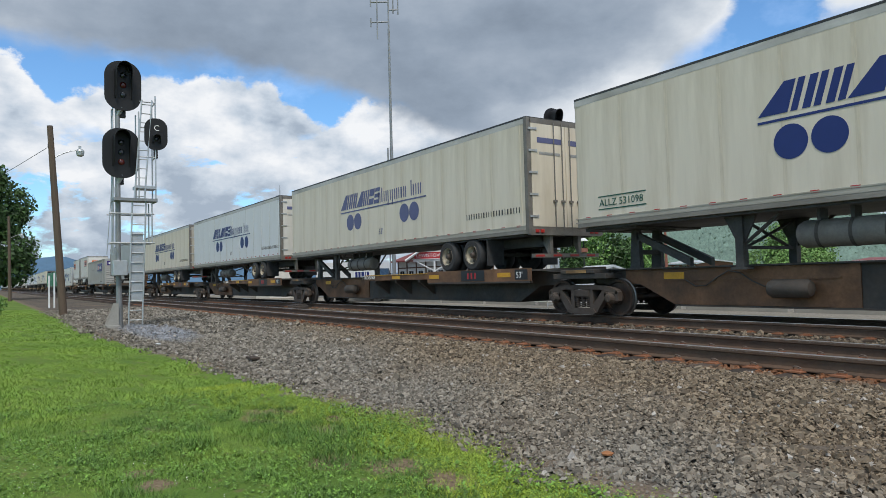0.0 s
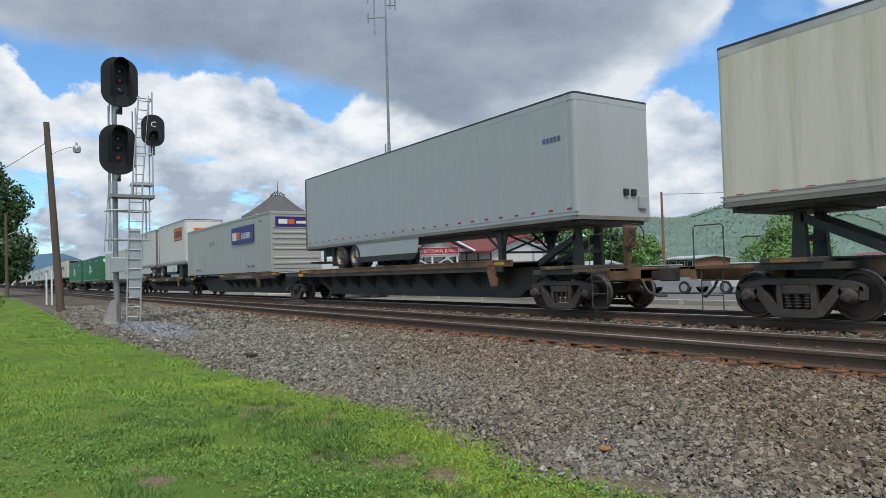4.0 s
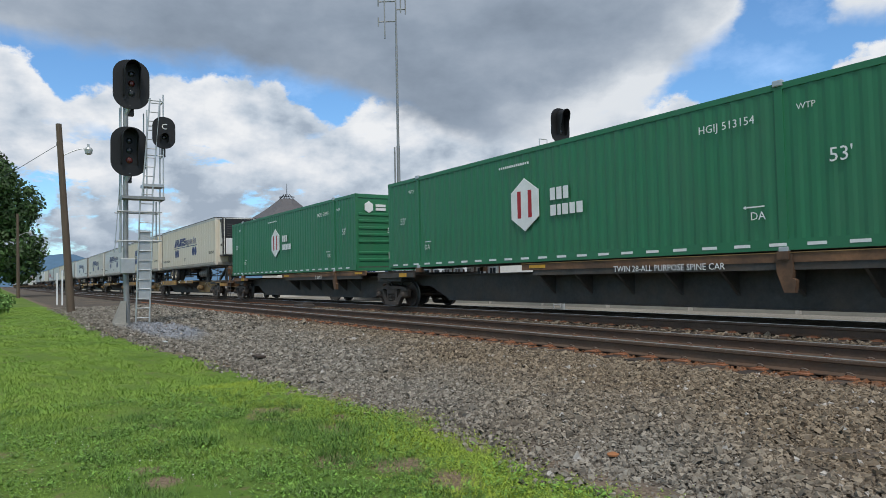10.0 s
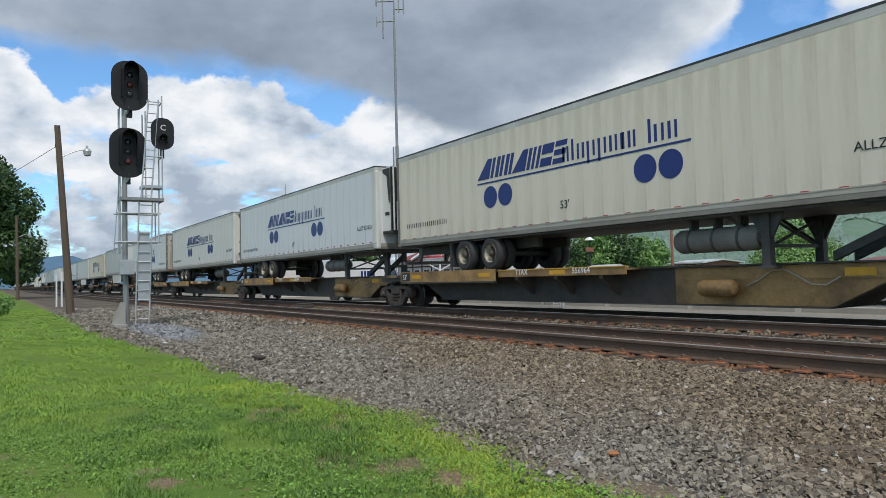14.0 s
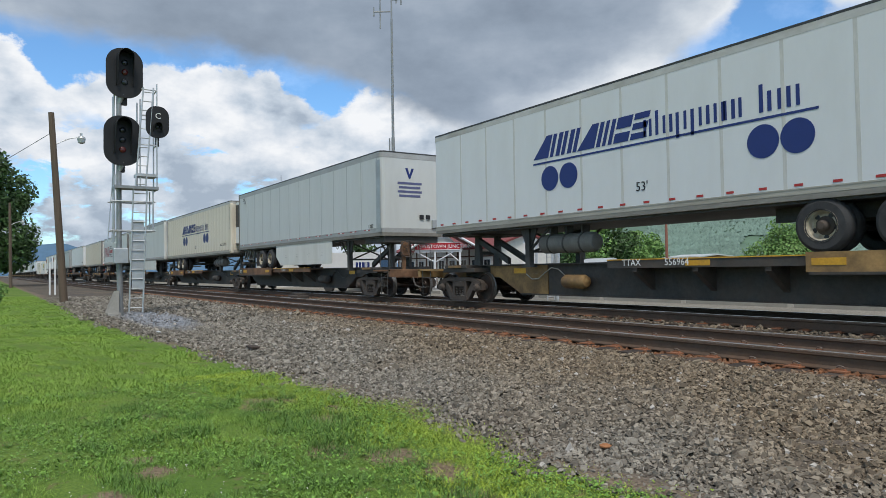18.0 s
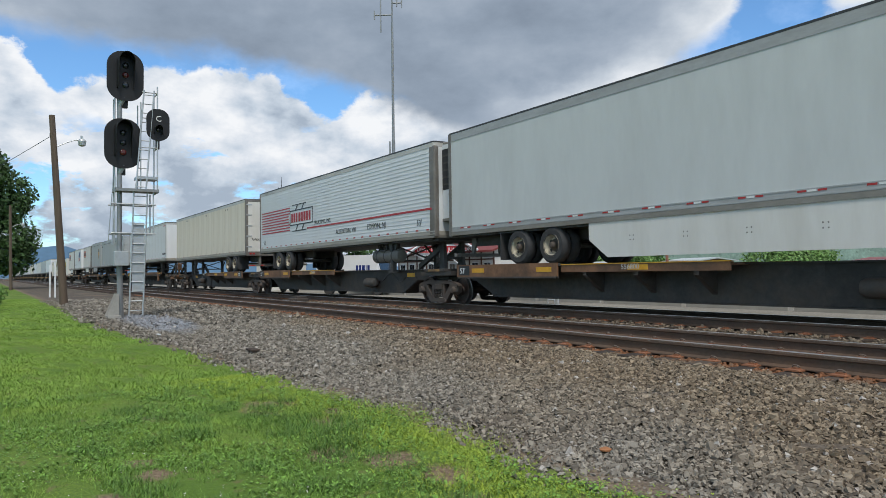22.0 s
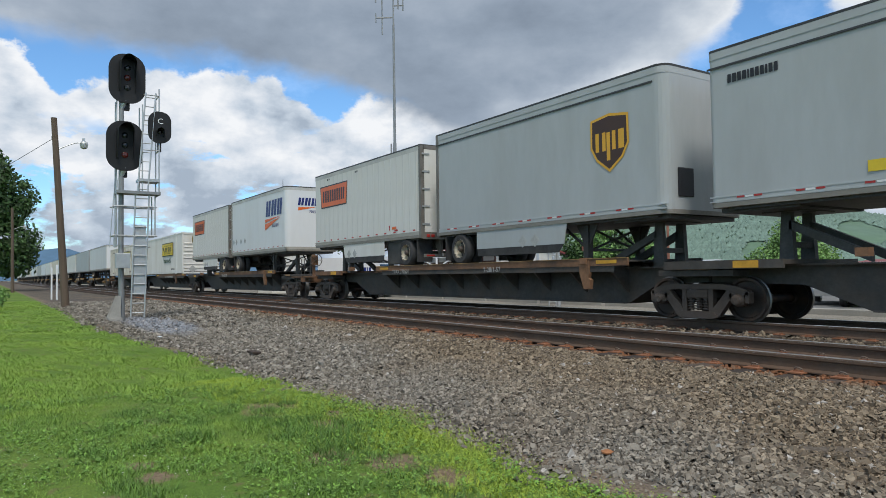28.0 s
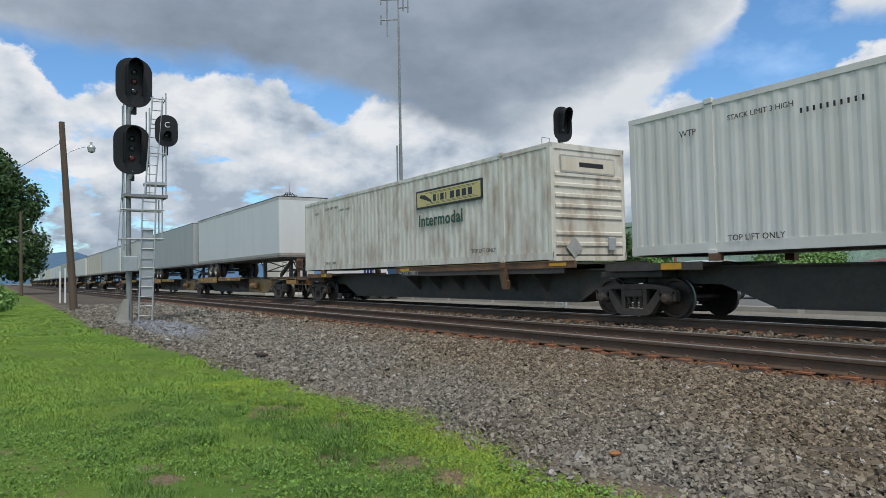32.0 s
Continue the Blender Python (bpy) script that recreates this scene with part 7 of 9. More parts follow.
for s in (-462.3, -481.0):
    fresh = s > -470
    c = container(s - (0.04 if fresh else 0.0), L53 + (0.14 if fresh else 0.0), "white" if fresh else "old_white", "white corrugated container with yellow sign panel and green print" if fresh else "old white corrugated container with faded sign and rust spots")
    x0, z0, z1, wz, wx = (9.55, 2.66, 3.66, 2.16, 10.1) if fresh else (9.72, 3.12, 3.70, 2.56, 9.85)
    k = (z1 - z0) / 1.0
    decal(c, "sign_border", Shape().box(x0 - H53, 13.33 - H53, -0.003, 0.03, z0, z1), "ink", Y0, "black border")
    decal(c, "sign_panel", Shape().box(x0 + 0.07 - H53, 13.26 - H53, -0.006, 0, z0 + 0.06, z1 - 0.06), "yellow" if fresh else "faded_yellow", Y0, "yellow sign panel")
    decal(c, "sign_bar", bar_word(10.75 - H53, z0 + 0.31 * k, [0.17, 0.05, 0.19, 0.05, 0.0, 0.22, 0.20, 0.22, 0.2], 0.36 * k, 0.10), "ink", Y0 - 0.006, "black bars")
    decal(c, "sign_line", Shape().box(10.3 - H53, 13.1 - H53, -0.003, 0, z1 - 0.2 * k, z1 - 0.18 * k).box(10.3 - H53, 13.1 - H53, -0.003, 0, z0 + 0.18 * k, z0 + 0.2 * k).box(10.6 - H53, 12.95 - H53, -0.003, 0, z1 - 0.26 * k, z1 - 0.245 * k).box(10.6 - H53, 12.95 - H53, -0.003, 0, z0 + 0.245 * k, z0 + 0.26 * k), "ink", Y0 - 0.006, "thin black line")
    decal(c, "sign_mark", Shape().prism([(x0 + 0.2 - H53, z0 + 0.62 * k), (x0 + 0.3 - H53, z0 + 0.76 * k), (x0 + 0.55 - H53, z0 + 0.72 * k), (x0 + 0.9 - H53, z0 + 0.42 * k), (x0 + 0.95 - H53, z0 + 0.26 * k), (x0 + 0.6 - H53, z0 + 0.44 * k)], -0.003, 0), "ink", Y0 - 0.006, "black wedge shape")
    write(c, "Intermodal", wx - H53, wz, 0.38, "dark_green", Y0, 1.08, 0.012)
    write(c, "TOP LIFT ONLY", 12.75 - H53, 1.60, 0.12, "ink", Y0)
    write(c, "TOP LIFT ONLY", 2.25 - H53, 1.52, 0.115, "ink", Y0)
    write(c, "WTP", 1.25 - H53, 3.62, 0.13, "ink", Y0)
    write(c, "STACK LIMIT 3 HIGH", 2.32 - H53, 3.75, 0.10, "ink", Y0)
    decal(c, "small_print", bar_word(3.7 - H53, 3.60, [0.035] * 10, 0.09, 0.075), "ink", Y0, "dark number-like bars")
    ex = H53 + (0.086 if fresh else 0.016)
    part("sign_border", Shape().box(ex - 0.02, ex, *((-0.62, 0.62) if fresh else (-0.98, 0.92)), 3.50, 3.94), M["ink" if fresh else "pale_tag"], c, "black border")
    part("sign_panel", Shape().box(ex, ex + 0.004, *((-0.58, 0.58) if fresh else (-0.95, 0.89)), 3.54, 3.90), M["cream" if not fresh else "yellow"], c, "yellow sign panel")
    part("sign_bar", Shape().box(ex + 0.004, ex + 0.007, -0.35, 0.5, 3.66, 3.78), M["ink"], c, "black bar")
    part("placard", Shape().prism([(-0.85, 1.62), (-0.58, 1.35), (-0.31, 1.62), (-0.58, 1.89)], ex - 0.01, ex + 0.012, "x"), M["pale_tag"], c, "diamond placard")
    part("document_holder", Shape().box(ex, ex + 0.05, 0.6, 0.85, 1.55, 1.9, 0.02), M["galv"], c)
carry(-462.55, -443.7, False, False, "allpurpose", [], marks=(("TWIN 28-ALL PURPOSE SPINE CAR", -462.3, 10.56, AZ, 0.13, "pale_tag"),), posts=PEDESTALS(-462.3))
carry(-480.2, -462.55, True, False, "allpurpose", [], marks=(("TTRX 370815", -481.0, 8.6, AZ, 0.14, "pale_tag"),), posts=PEDESTALS(-481.0))

# the rear of the train, which never comes near
u, rear = -500.5, ("clean", "grey", "white", "clean", "cream", "white", "clean", "pale_grey", "white", "clean", "cream", "white", "grey", "clean", "white", "clean", "cream", "white")
for i, paint in enumerate(rear):
    t = trailer(u, L53, 1, paint, "plain %s road trailer far down the train" % paint.replace("clean", "white").replace("_", " "), seams=0, far=True)
    carry(u - 0.7, u + L53 + (0.7 if i % 5 else -0.9), i % 5 == 4, i % 5 == 0, "trailer", [(u, L53, 1, 3.27)])
    u -= L53 + 1.4 + (2.4 if i % 5 == 4 else 0)

# ---------------------------------------------------------------- lineside
M["lens_red"] = mat("red_glass", (0.09, 0.014, 0.012), 0.12, vary=0.05, spec=0.6)


def oval(w, h, r, n=8):
    pts = []
    for cx, cz, a0 in ((w / 2 - r, h / 2 - r, 0), (-w / 2 + r, h / 2 - r, 90), (-w / 2 + r, -h / 2 + r, 180), (w / 2 - r, -h / 2 + r, 270)):
        for i in range(n + 1):
            a = radians(a0 + 90 * i / n)
            pts.append((cx + r * math.cos(a), cz + r * math.sin(a)))
    return pts


def hood_mesh(w, z0, z1, depth):
    """A long hood open below: an arched shell that stands out towards -y."""
    s, n, th = Shape(), 12, 0.012
    arc = [(-w, z0)] + [(-w * math.cos(math.pi * i / n), z1 - w + w * math.sin(math.pi * i / n)) for i in range(n + 1)] + [(w, z0)]
    m = len(arc)
    ring = lambda k, y, cut: [(x * k, y, (z if not cut else z0 + (z - z0))) for x, z in arc]
    outer0, outer1 = ring(1, 0.0, 0), [(x * 0.92, -depth * (0.35 + 0.65 * (z - z0) / (z1 - z0)), z) for x, z in arc]
    inner0, inner1 = [(x * 0.93, 0.0, z - th) for x, z in arc], [(x * 0.86, -depth * (0.35 + 0.65 * (z - z0) / (z1 - z0)), z - th) for x, z in arc]
    s.raw(outer0 + outer1, [(i, i + 1, m + i + 1, m + i) for i in range(m - 1)])
    s.raw(inner0 + inner1, [(i, i + 1, m + i + 1, m + i) for i in range(m - 1)])
    s.raw(outer1 + inner1, [(i, i + 1, m + i + 1, m + i) for i in range(m - 1)])
    return s


def signal_head(parent, at, turn, width, height, lamps, lit=None):
    """A dark oval backboard that faces local -y, with one long hood over its lamps."""
    hd = part("signal_head", Shape().prism(oval(width, height, width * 0.44), 0.0, 0.04), M["signal_black"], parent, "black oval signal backboard", at=at)
    hd.rotation_euler.z = turn
    part("lamp_case", Shape().box(-0.17, 0.17, 0.04, 0.34, -height * 0.34, height * 0.34, 0.03).box(-0.08, 0.08, 0.1, 0.26, -height * 0.62, -height * 0.3), M["signal_black"], hd)
    part("hood", hood_mesh(0.23, -height * 0.26, height * 0.43, 0.42), M["signal_black"], hd)
    for i, z in enumerate(lamps):
        part("lens", shared(("lens", i == lit), lambda: Shape().turned([(0.02, -0.035), (0.06, -0.028), (0.085, -0.01), (0.092, 0.02)], (0, -0.01, 0), "y", 16).mesh("lens", M["lens_red"] if i == lit else M["glass"], True)), None, hd, "red signal lens" if i == lit else "dark signal lens", at=(0, 0, z))
    return hd


def ladder(parent, p, q, width, rungs, r=0.016, side=(0, 1, 0)):
    p, q, side = Vector(p), Vector(q), Vector(side).normalized() * width / 2
    for k in (-1, 1):
        part("ladder_rail", Shape().tube(p + k * side, q + k * side, r * 1.5, n=6), M["galv"], parent)
    for i in range(rungs):
        c = p.lerp(q, (i + 0.5) / rungs)
        part("rung", Shape().tube(c - side, c + side, r, n=6), M["galv"], parent)


def bar(parent, name, p, q, r=0.02, material="galv"):
    part(name, Shape().tube(p, q, r, n=8), M[material], parent)


def build_near_signal():
    x, y = -21.3, 3.09
    z = float(land(x, y))
    s = thing("railway_signal", "tall galvanised railway signal mast with two black heads and a ladder", "signal", at=(x, y, z))
    part("mast", Shape().tube((0, 0.04, -0.1), (0, 0, 1.6), 0.085, 0.075, n=16).tube((0, 0, 1.6), (0, 0, 7.3), 0.07, n=16), M["mast"], s, smooth=True)
    part("footing", Shape().prism([(-0.34, 0.1), (-0.02, 0.1), (-0.02, 0.72), (-0.1, 0.72)], -0.24, -0.2, "x").prism([(-0.34, 0.1), (-0.02, 0.1), (-0.02, 0.72), (-0.1, 0.72)], 0.12, 0.16, "x").box(-0.26, 0.2, -0.32, 0.02, -0.1, 0.11, 0.01), M["concrete"], s, "pale tapered footing plates")
    part("junction_box", Shape().box(0.06, 0.28, -0.17, 0.2, 1.5, 1.92, 0.015), M["galv"], s, "grey junction box")
    top = part("platform", Shape().box(-0.32, 0.32, -0.14, 1.0, 3.63, 3.67).box(-0.33, 0.33, -0.15, -0.11, 3.60, 3.70).box(-0.33, 0.33, 0.96, 1.0, 3.60, 3.70).box(0.30, 0.34, -0.15, 1.0, 3.61, 3.69), M["mast"], s, "galvanised grating platform")
    for yy, z0, z1 in ((0.97, 3.7, 6.7), (-0.12, 2.1, 6.3), (0.86, 2.4, 3.6), (0.52, 3.7, 6.2)):
        for xx in ((-0.25, -0.02) if yy == -0.12 else (-0.25, 0.25)):
            bar(s, "post", (xx, yy, z0), (xx, yy, z1), 0.02)
    for zz in (3.25, 2.42):
        bar(s, "cross_bar", (0.25, -0.26, zz), (0.25, 0.92, zz), 0.022)
        bar(s, "cross_bar", (-0.25, -0.26, zz), (-0.25, 0.92, zz), 0.022)
    bar(s, "brace", (0.2, -0.22, 2.1), (0.2, -0.12, 4.0), 0.012)
    bar(s, "brace", (-0.2, -0.27, 2.1), (-0.2, -0.12, 4.2), 0.012)
    for zz in (4.03, 4.9, 5.75, 6.5):
        bar(s, "cross_bar", (0.25, 0.55, zz), (0.25, 0.97, zz), 0.018)
        bar(s, "cross_bar", (0.25, 0.97, zz), (-0.25, 0.97, zz), 0.018)
    part("step", Shape().box(-0.2, 0.3, 0.42, 0.98, 3.98, 4.06), M["galv"], s)
    ladder(s, (0.25, 0.40, 0.1), (0.25, 0.52, 3.62), 0.36, 13)
    ladder(s, (0.28, 0.52, 3.62), (0.28, 0.74, 6.55), 0.27, 11)
    part("ladder_shield", Shape().box(0.20, 0.225, 0.30, 0.62, 0.75, 2.72), M["galv"], s, "grey steel anti-climb sheet")
    for zc, lit in ((6.92, 1), (4.98, 2)):
        signal_head(s, (0.16, 0.13 if zc > 6 else 0.07, zc), radians(90), 0.97, 1.42, (0.30, 0.02, -0.26), lit)
        bar(s, "bracket", (0, 0.0, zc - 0.85), (0.1, 0.1, zc - 0.6), 0.07)
    m = part("marker_head", Shape().prism(oval(0.63, 0.92, 0.28), 0.0, 0.04), M["signal_black"], s, "small black oval marker board", at=(0.3, 0.98, 5.58))
    m.rotation_euler.z = radians(90)
    part("letter", letters("C", 0.17, M["tape_white"]), None, m, at=(-0.07, -0.006, 0.10))
    part("hood", hood_mesh(0.12, -0.27, -0.03, 0.22), M["signal_black"], m)
    part("lamp_case", Shape().box(-0.12, 0.12, 0.04, 0.22, -0.3, 0.25, 0.02).box(-0.05, 0.05, 0.05, 0.15, -0.7, -0.3), M["signal_black"], m)
    part("lens", Shape().turned([(0.02, -0.03), (0.05, -0.02), (0.07, 0.0)], (0, 0, -0.14), "y", 14), M["glass"], m, "dark lens")
    return s


build_near_signal()


def build_far_signal():
    """The signal beyond the train, seen over its roof."""
    x, y = -20.5, 19.05
    s = thing("railway_signal", "railway signal mast with one black head beyond the train", "signal", at=(x, y, 0.0))
    part("mast", Shape().tube((0, 0, -0.1), (0, 0, 7.6), 0.08, n=14), M["galv"], s)
    part("platform", Shape().box(-0.3, 0.3, -1.25, 0.1, 5.5, 5.56), M["galv"], s)
    for yy in (-1.25, -0.85, -0.75, -0.35):
        bar(s, "post", (0.25, yy, 5.5), (0.25, yy, 6.75 if yy < -0.8 else 6.6), 0.016)
    bar(s, "hand_rail", (0.25, -1.25, 6.75), (0.25, -0.85, 6.75), 0.016)
    bar(s, "hand_rail", (0.25, -0.75, 6.6), (0.25, -0.35, 6.6), 0.016)
    ladder(s, (0.25, -0.55, 0.1), (0.25, -0.55, 6.3), 0.36, 20)
    signal_head(s, (0.14, 0.0, 7.42), radians(90), 0.97, 1.42, (0.30, 0.02, -0.26))
    return s


build_far_signal()


def lamp_pole(x, y, height, lean, reach, lamp_z, label):
    z = float(land(x, y))
    p = thing("street_light_pole", label, "utility pole", "lamp poles along the track", at=(x, y, z))
    top = (0, -lean, height)
    part("pole", Shape().tube((0, 0, -0.3), top, 0.165, 0.115, n=14), M["wood"], p, smooth=True)
    k = lamp_z - 0.35
    c = (0, -lean * k / height, k)
    arm = Shape()
    pts = [(0, c[1] + reach * q, k + 0.45 * math.sin(q * 1.45)) for q in (0.1, 0.25, 0.45, 0.7, 1.0)]
    for a, b in zip(pts, pts[1:]):
        arm.tube(a, b, 0.022, n=8)
    part("arm", arm, M["galv"], p)
    e = pts[-1]
    lamp = part("lamp_head", Shape().turned([(0.05, 0.1), (0.13, 0.06), (0.17, -0.02), (0.14, -0.2), (0.06, -0.24)], (e[0], e[1] + 0.06, e[2] - 0.04), "z", 14).box(e[0] - 0.05, e[0] + 0.05, e[1], e[1] + 0.1, e[2], e[2] + 0.18), M["galv"], p, "grey lamp head", smooth=True)
    part("insulator", Shape().tube((0.0, c[1] - 0.12, k + 0.45), (0, c[1] - 0.12, k + 0.62), 0.05, n=8), M["ink"], p)
    return p


lamp_pole(-33.3, 2.70, 8.1, 0.50, 1.0, 7.05, "weathered leaning wooden pole with a curved street lamp arm")
lamp_pole(-80.0, 1.84, 8.4, 0.1, 1.0, 6.5, "weathered wooden pole with a curved street lamp arm")
w = Shape().pipe([(-33.3 - 22 * k / 8, 2.1 - 9 * k / 8, 7.35 - 1.2 * math.sin(math.pi * k / 8) - 0.6 * k / 8) for k in range(9)], 0.012, 5)
solid("overhead_cable", w, M["ink"], "thin black cable strung from the lamp pole", "cable")
for yy, hh in ((3.11, 1.95), (3.34, 2.1)):
    solid("marker_post", Shape().box(-0.045, 0.045, -0.045, 0.045, -0.1, hh, 0.008), M["clean"], "slim white marker post beside the ballast", "post", "white marker posts", at=(-48.0 + (yy - 3.1) * 3, yy, float(land(-48, yy))))


# ---------------------------------------------------------------- behind the tracks
def toward(yaw, d, z=0.0):
    a = radians(yaw)
    return Vector((-math.cos(a) * d, math.sin(a) * d, z))


def leaf_cloud(name, blobs, count, size, seed, material, flat=0.6):
    """Leaves scattered through a few overlapping lumps, denser towards their outside, each a bent pair of faces."""
    rng = np.random.default_rng(seed)
    b = np.array(blobs, float)
    vol = b[:, 3] * b[:, 4] * b[:, 5]
    k = rng.choice(len(b), count, p=vol / vol.sum())
    d = rng.normal(size=(count, 3))
    d /= np.linalg.norm(d, axis=1, keepdims=True)
    r = rng.uniform(0.35, 1.0, count) ** 0.45 * rng.uniform(0.88, 1.1, count)
    c = b[k, :3] + d * r[:, None] * b[k, 3:6]
    u = rng.normal(size=(count, 3))
    u /= np.linalg.norm(u, axis=1, keepdims=True)
    n = d * 0.7 + rng.normal(size=(count, 3)) * flat + np.array([0, 0, 0.35])
    n /= np.linalg.norm(n, axis=1, keepdims=True)
    v = np.cross(n, u)
    v /= np.linalg.norm(v, axis=1, keepdims=True)
    u = np.cross(v, n)
    s = (size * rng.uniform(0.6, 1.4, count))[:, None]
    P = np.stack([c - u * s, c - v * s * 0.55 + n * s * 0.12, c + u * s, c + v * s * 0.55 + n * s * 0.12], 1)
    f = np.arange(count * 4).reshape(-1, 4)
    return fast_mesh(name, P.reshape(-1, 3), f, material)


def tree(x, y, height, width, seed, label, low=0.25, leaves=4000, size=0.16, material="leaf", group="", name="tree"):
    rng = random.Random(seed)
    z = float(land(x, y))
    t = thing(name, label, "tree", group, at=(x, y, z))
    tr = Shape().tube((0, 0, -0.2), (0.05, 0, height * 0.35), height * 0.028, height * 0.02, n=10).tube((0.05, 0, height * 0.35), (0, 0.1, height * 0.7), height * 0.02, height * 0.008, n=8)
    part("trunk", tr, M["bark"], t)
    blobs = []
    for i in range(13):
        a, k = rng.uniform(0, 2 * math.pi), rng.uniform(0.15, 1.0)
        hz = low + (0.96 - low) * (i + 0.5) / 13
        r = width * 0.5 * (1 - abs((hz - low) / (1 - low) - 0.42) ** 1.6 * 1.2)
        px, py, pz = math.cos(a) * r * k * 0.72, math.sin(a) * r * k * 0.72, height * hz
        q = width * rng.uniform(0.15, 0.27)
        blobs.append((px, py, pz, q, q, q * rng.uniform(0.65, 0.9)))
        if i % 2 == 0:
            part("limb", Shape().tube((0, 0, height * hz * 0.6), (px * 0.9, py * 0.9, pz), height * 0.010, height * 0.004, n=6), M["bark"], t)
    ob = part("crown", leaf_cloud("crown", blobs, leaves, size, seed, M[material]), None, t, "leafy uneven crown")
    return t


def bush(x, y, height, width, seed, label, leaves=3000, size=0.1, material="bush_leaf"):
    rng = random.Random(seed)
    t = thing("bush", label, "bush", at=(x, y, float(land(x, y))))
    blobs = []
    for i in range(12):
        a, k = rng.uniform(0, 2 * math.pi), rng.uniform(0.0, 0.75)
        hz = rng.uniform(0.25, 0.8) * (1.05 - 0.45 * k)
        q = width * rng.uniform(0.16, 0.26)
        blobs.append((math.cos(a) * width * 0.42 * k, math.sin(a) * width * 0.42 * k, height * hz, q, q, height * 0.26))
    part("stem", Shape().tube((0, 0, -0.1), (0, 0, height * 0.6), 0.06, 0.03, n=6), M["bark"], t)
    part("crown", leaf_cloud("crown", blobs, leaves, size, seed, M[material]), None, t, "dense leaves")
    return t


tree(-90, -0.6, 15.6, 14.4, 3, "large broad-leaved tree beside the lawn", low=0.20, leaves=26000, size=0.24)
tree(-118, -4.5, 12.0, 11.0, 4, "broad-leaved tree beside the lawn", low=0.2, leaves=5000, size=0.26)
bush(-30.3, -0.55, 1.35, 2.1, 5, "low leafy bush on the lawn", 3500, 0.07)
for i, (yaw, d, h, wd) in enumerate(((43.6, 88, 6.6, 7), (45.6, 92, 7.4, 8), (47.4, 95, 7.0, 7.5), (49.0, 100, 6.0, 6.5), (42.0, 96, 6.2, 6), (50.5, 120, 6.2, 7), (26.0, 95, 7.5, 8), (34.5, 110, 6.5, 7), (37.5, 105, 6.8, 7))):
    p = toward(yaw, d)
    tree(p.x, p.y, h, wd, 20 + i, "green broad-leaved tree behind the yard", low=0.08, leaves=3200, size=0.24, material="bush_leaf" if i % 2 else "leaf", group="trees behind the yard")
p = toward(60.4, 50)
bush(p.x, p.y, 4.5, 7.4, 31, "large rounded green bush beyond the yard", 21000, 0.095)
p = toward(69.5, 60)
bush(p.x, p.y, 4.0, 7.0, 32, "large green bush beyond the yard", 4000, 0.16)

M["car_white"] = mat("white_car_paint", (0.75, 0.76, 0.77), 0.25, vary=0.03)
M["timber"] = mat("dark_timber", (0.10, 0.05, 0.035), 0.8, vary=0.2)
M["roof_red"] = mat("red_metal_roof", (0.20, 0.045, 0.04), 0.55, vary=0.15, stretch=(6, 1, 1))
M["slate"] = mat("grey_slate_roof", (0.11, 0.105, 0.11), 0.7, vary=0.25, scale=6)
M["brick"] = mat("red_brick", (0.26, 0.11, 0.075), 0.85, vary=0.2, scale=5)
M["tin"] = mat("pale_tin_roof", (0.55, 0.58, 0.58), 0.4, 0.3, vary=0.1)
M["asphalt"] = mat("worn_asphalt", (0.16, 0.16, 0.158), 0.9, vary=0.12, scale=1.0, bump=0.25, bump_scale=80)
M["plaster"] = mat("white_plaster", (0.62, 0.61, 0.56), 0.8, vary=0.08)


def building(name, label, yaw, d, length, depth, eave, ridge, wall, roof, turn=0.0, timber=False, windows=0):
    p = toward(yaw, d)
    b = thing(name, label, "building", at=(p.x, p.y, 0))
    b.rotation_euler.z = radians(turn)
    h, k = length / 2, depth / 2
    part("wall", Shape().prism([(-k, -0.1), (k, -0.1), (k, eave), (0, ridge - 0.15), (-k, eave)], -h, h, "x"), M[wall], b)
    for s in (-1, 1):
        part("roof", Shape().prism([(s * (k + 0.5), eave - 0.22), (s * (k + 0.5), eave - 0.08), (0, ridge + 0.02), (0, ridge - 0.14)], -h - 0.4, h + 0.4, "x"), M[roof], b)
    n = windows
    for i in range(n):
        x = -h + length * (i + 0.5) / n
        wn = part("window", Shape().box(x - 0.42, x + 0.42, -k - 0.05, -k + 0.02, 0.95, 2.15), M["clean"], b, "white window frame")
        part("pane", Shape().box(x - 0.34, x - 0.03, -k - 0.065, -k - 0.04, 1.03, 2.07).box(x + 0.03, x + 0.34, -k - 0.065, -k - 0.04, 1.03, 2.07), M["glass"], wn)
    if timber:
        for i in range(n + 1):
            x = -h + length * i / n
            part("timber", Shape().box(x - 0.07, x + 0.07, -k - 0.04, -k, 0, eave - 0.05), M["timber"], b)
        for z in (0.75, 2.3):
            part("timber", Shape().box(-h, h, -k - 0.035, -k, z, z + 0.1), M["timber"], b)
    return b


building("station_building", "low white half-timbered building with a red roof", 36.0, 59, 13.5, 6.5, 3.1, 4.2, "plaster", "roof_red", turn=2, timber=True, windows=9)
building("shed", "low shed with a pale tin roof", 46.4, 52, 3.6, 3.0, 1.45, 2.0, "plaster", "tin", turn=-20)
building("brick_building", "low red brick building behind the yard", 54.0, 95, 5.6, 6, 2.5, 2.8, "brick", "tin", turn=-10, windows=4)
building("brick_building", "long low red brick building behind the yard", 67.5, 95, 9.0, 8, 2.0, 2.5, "brick", "roof_red", turn=-20, windows=8)

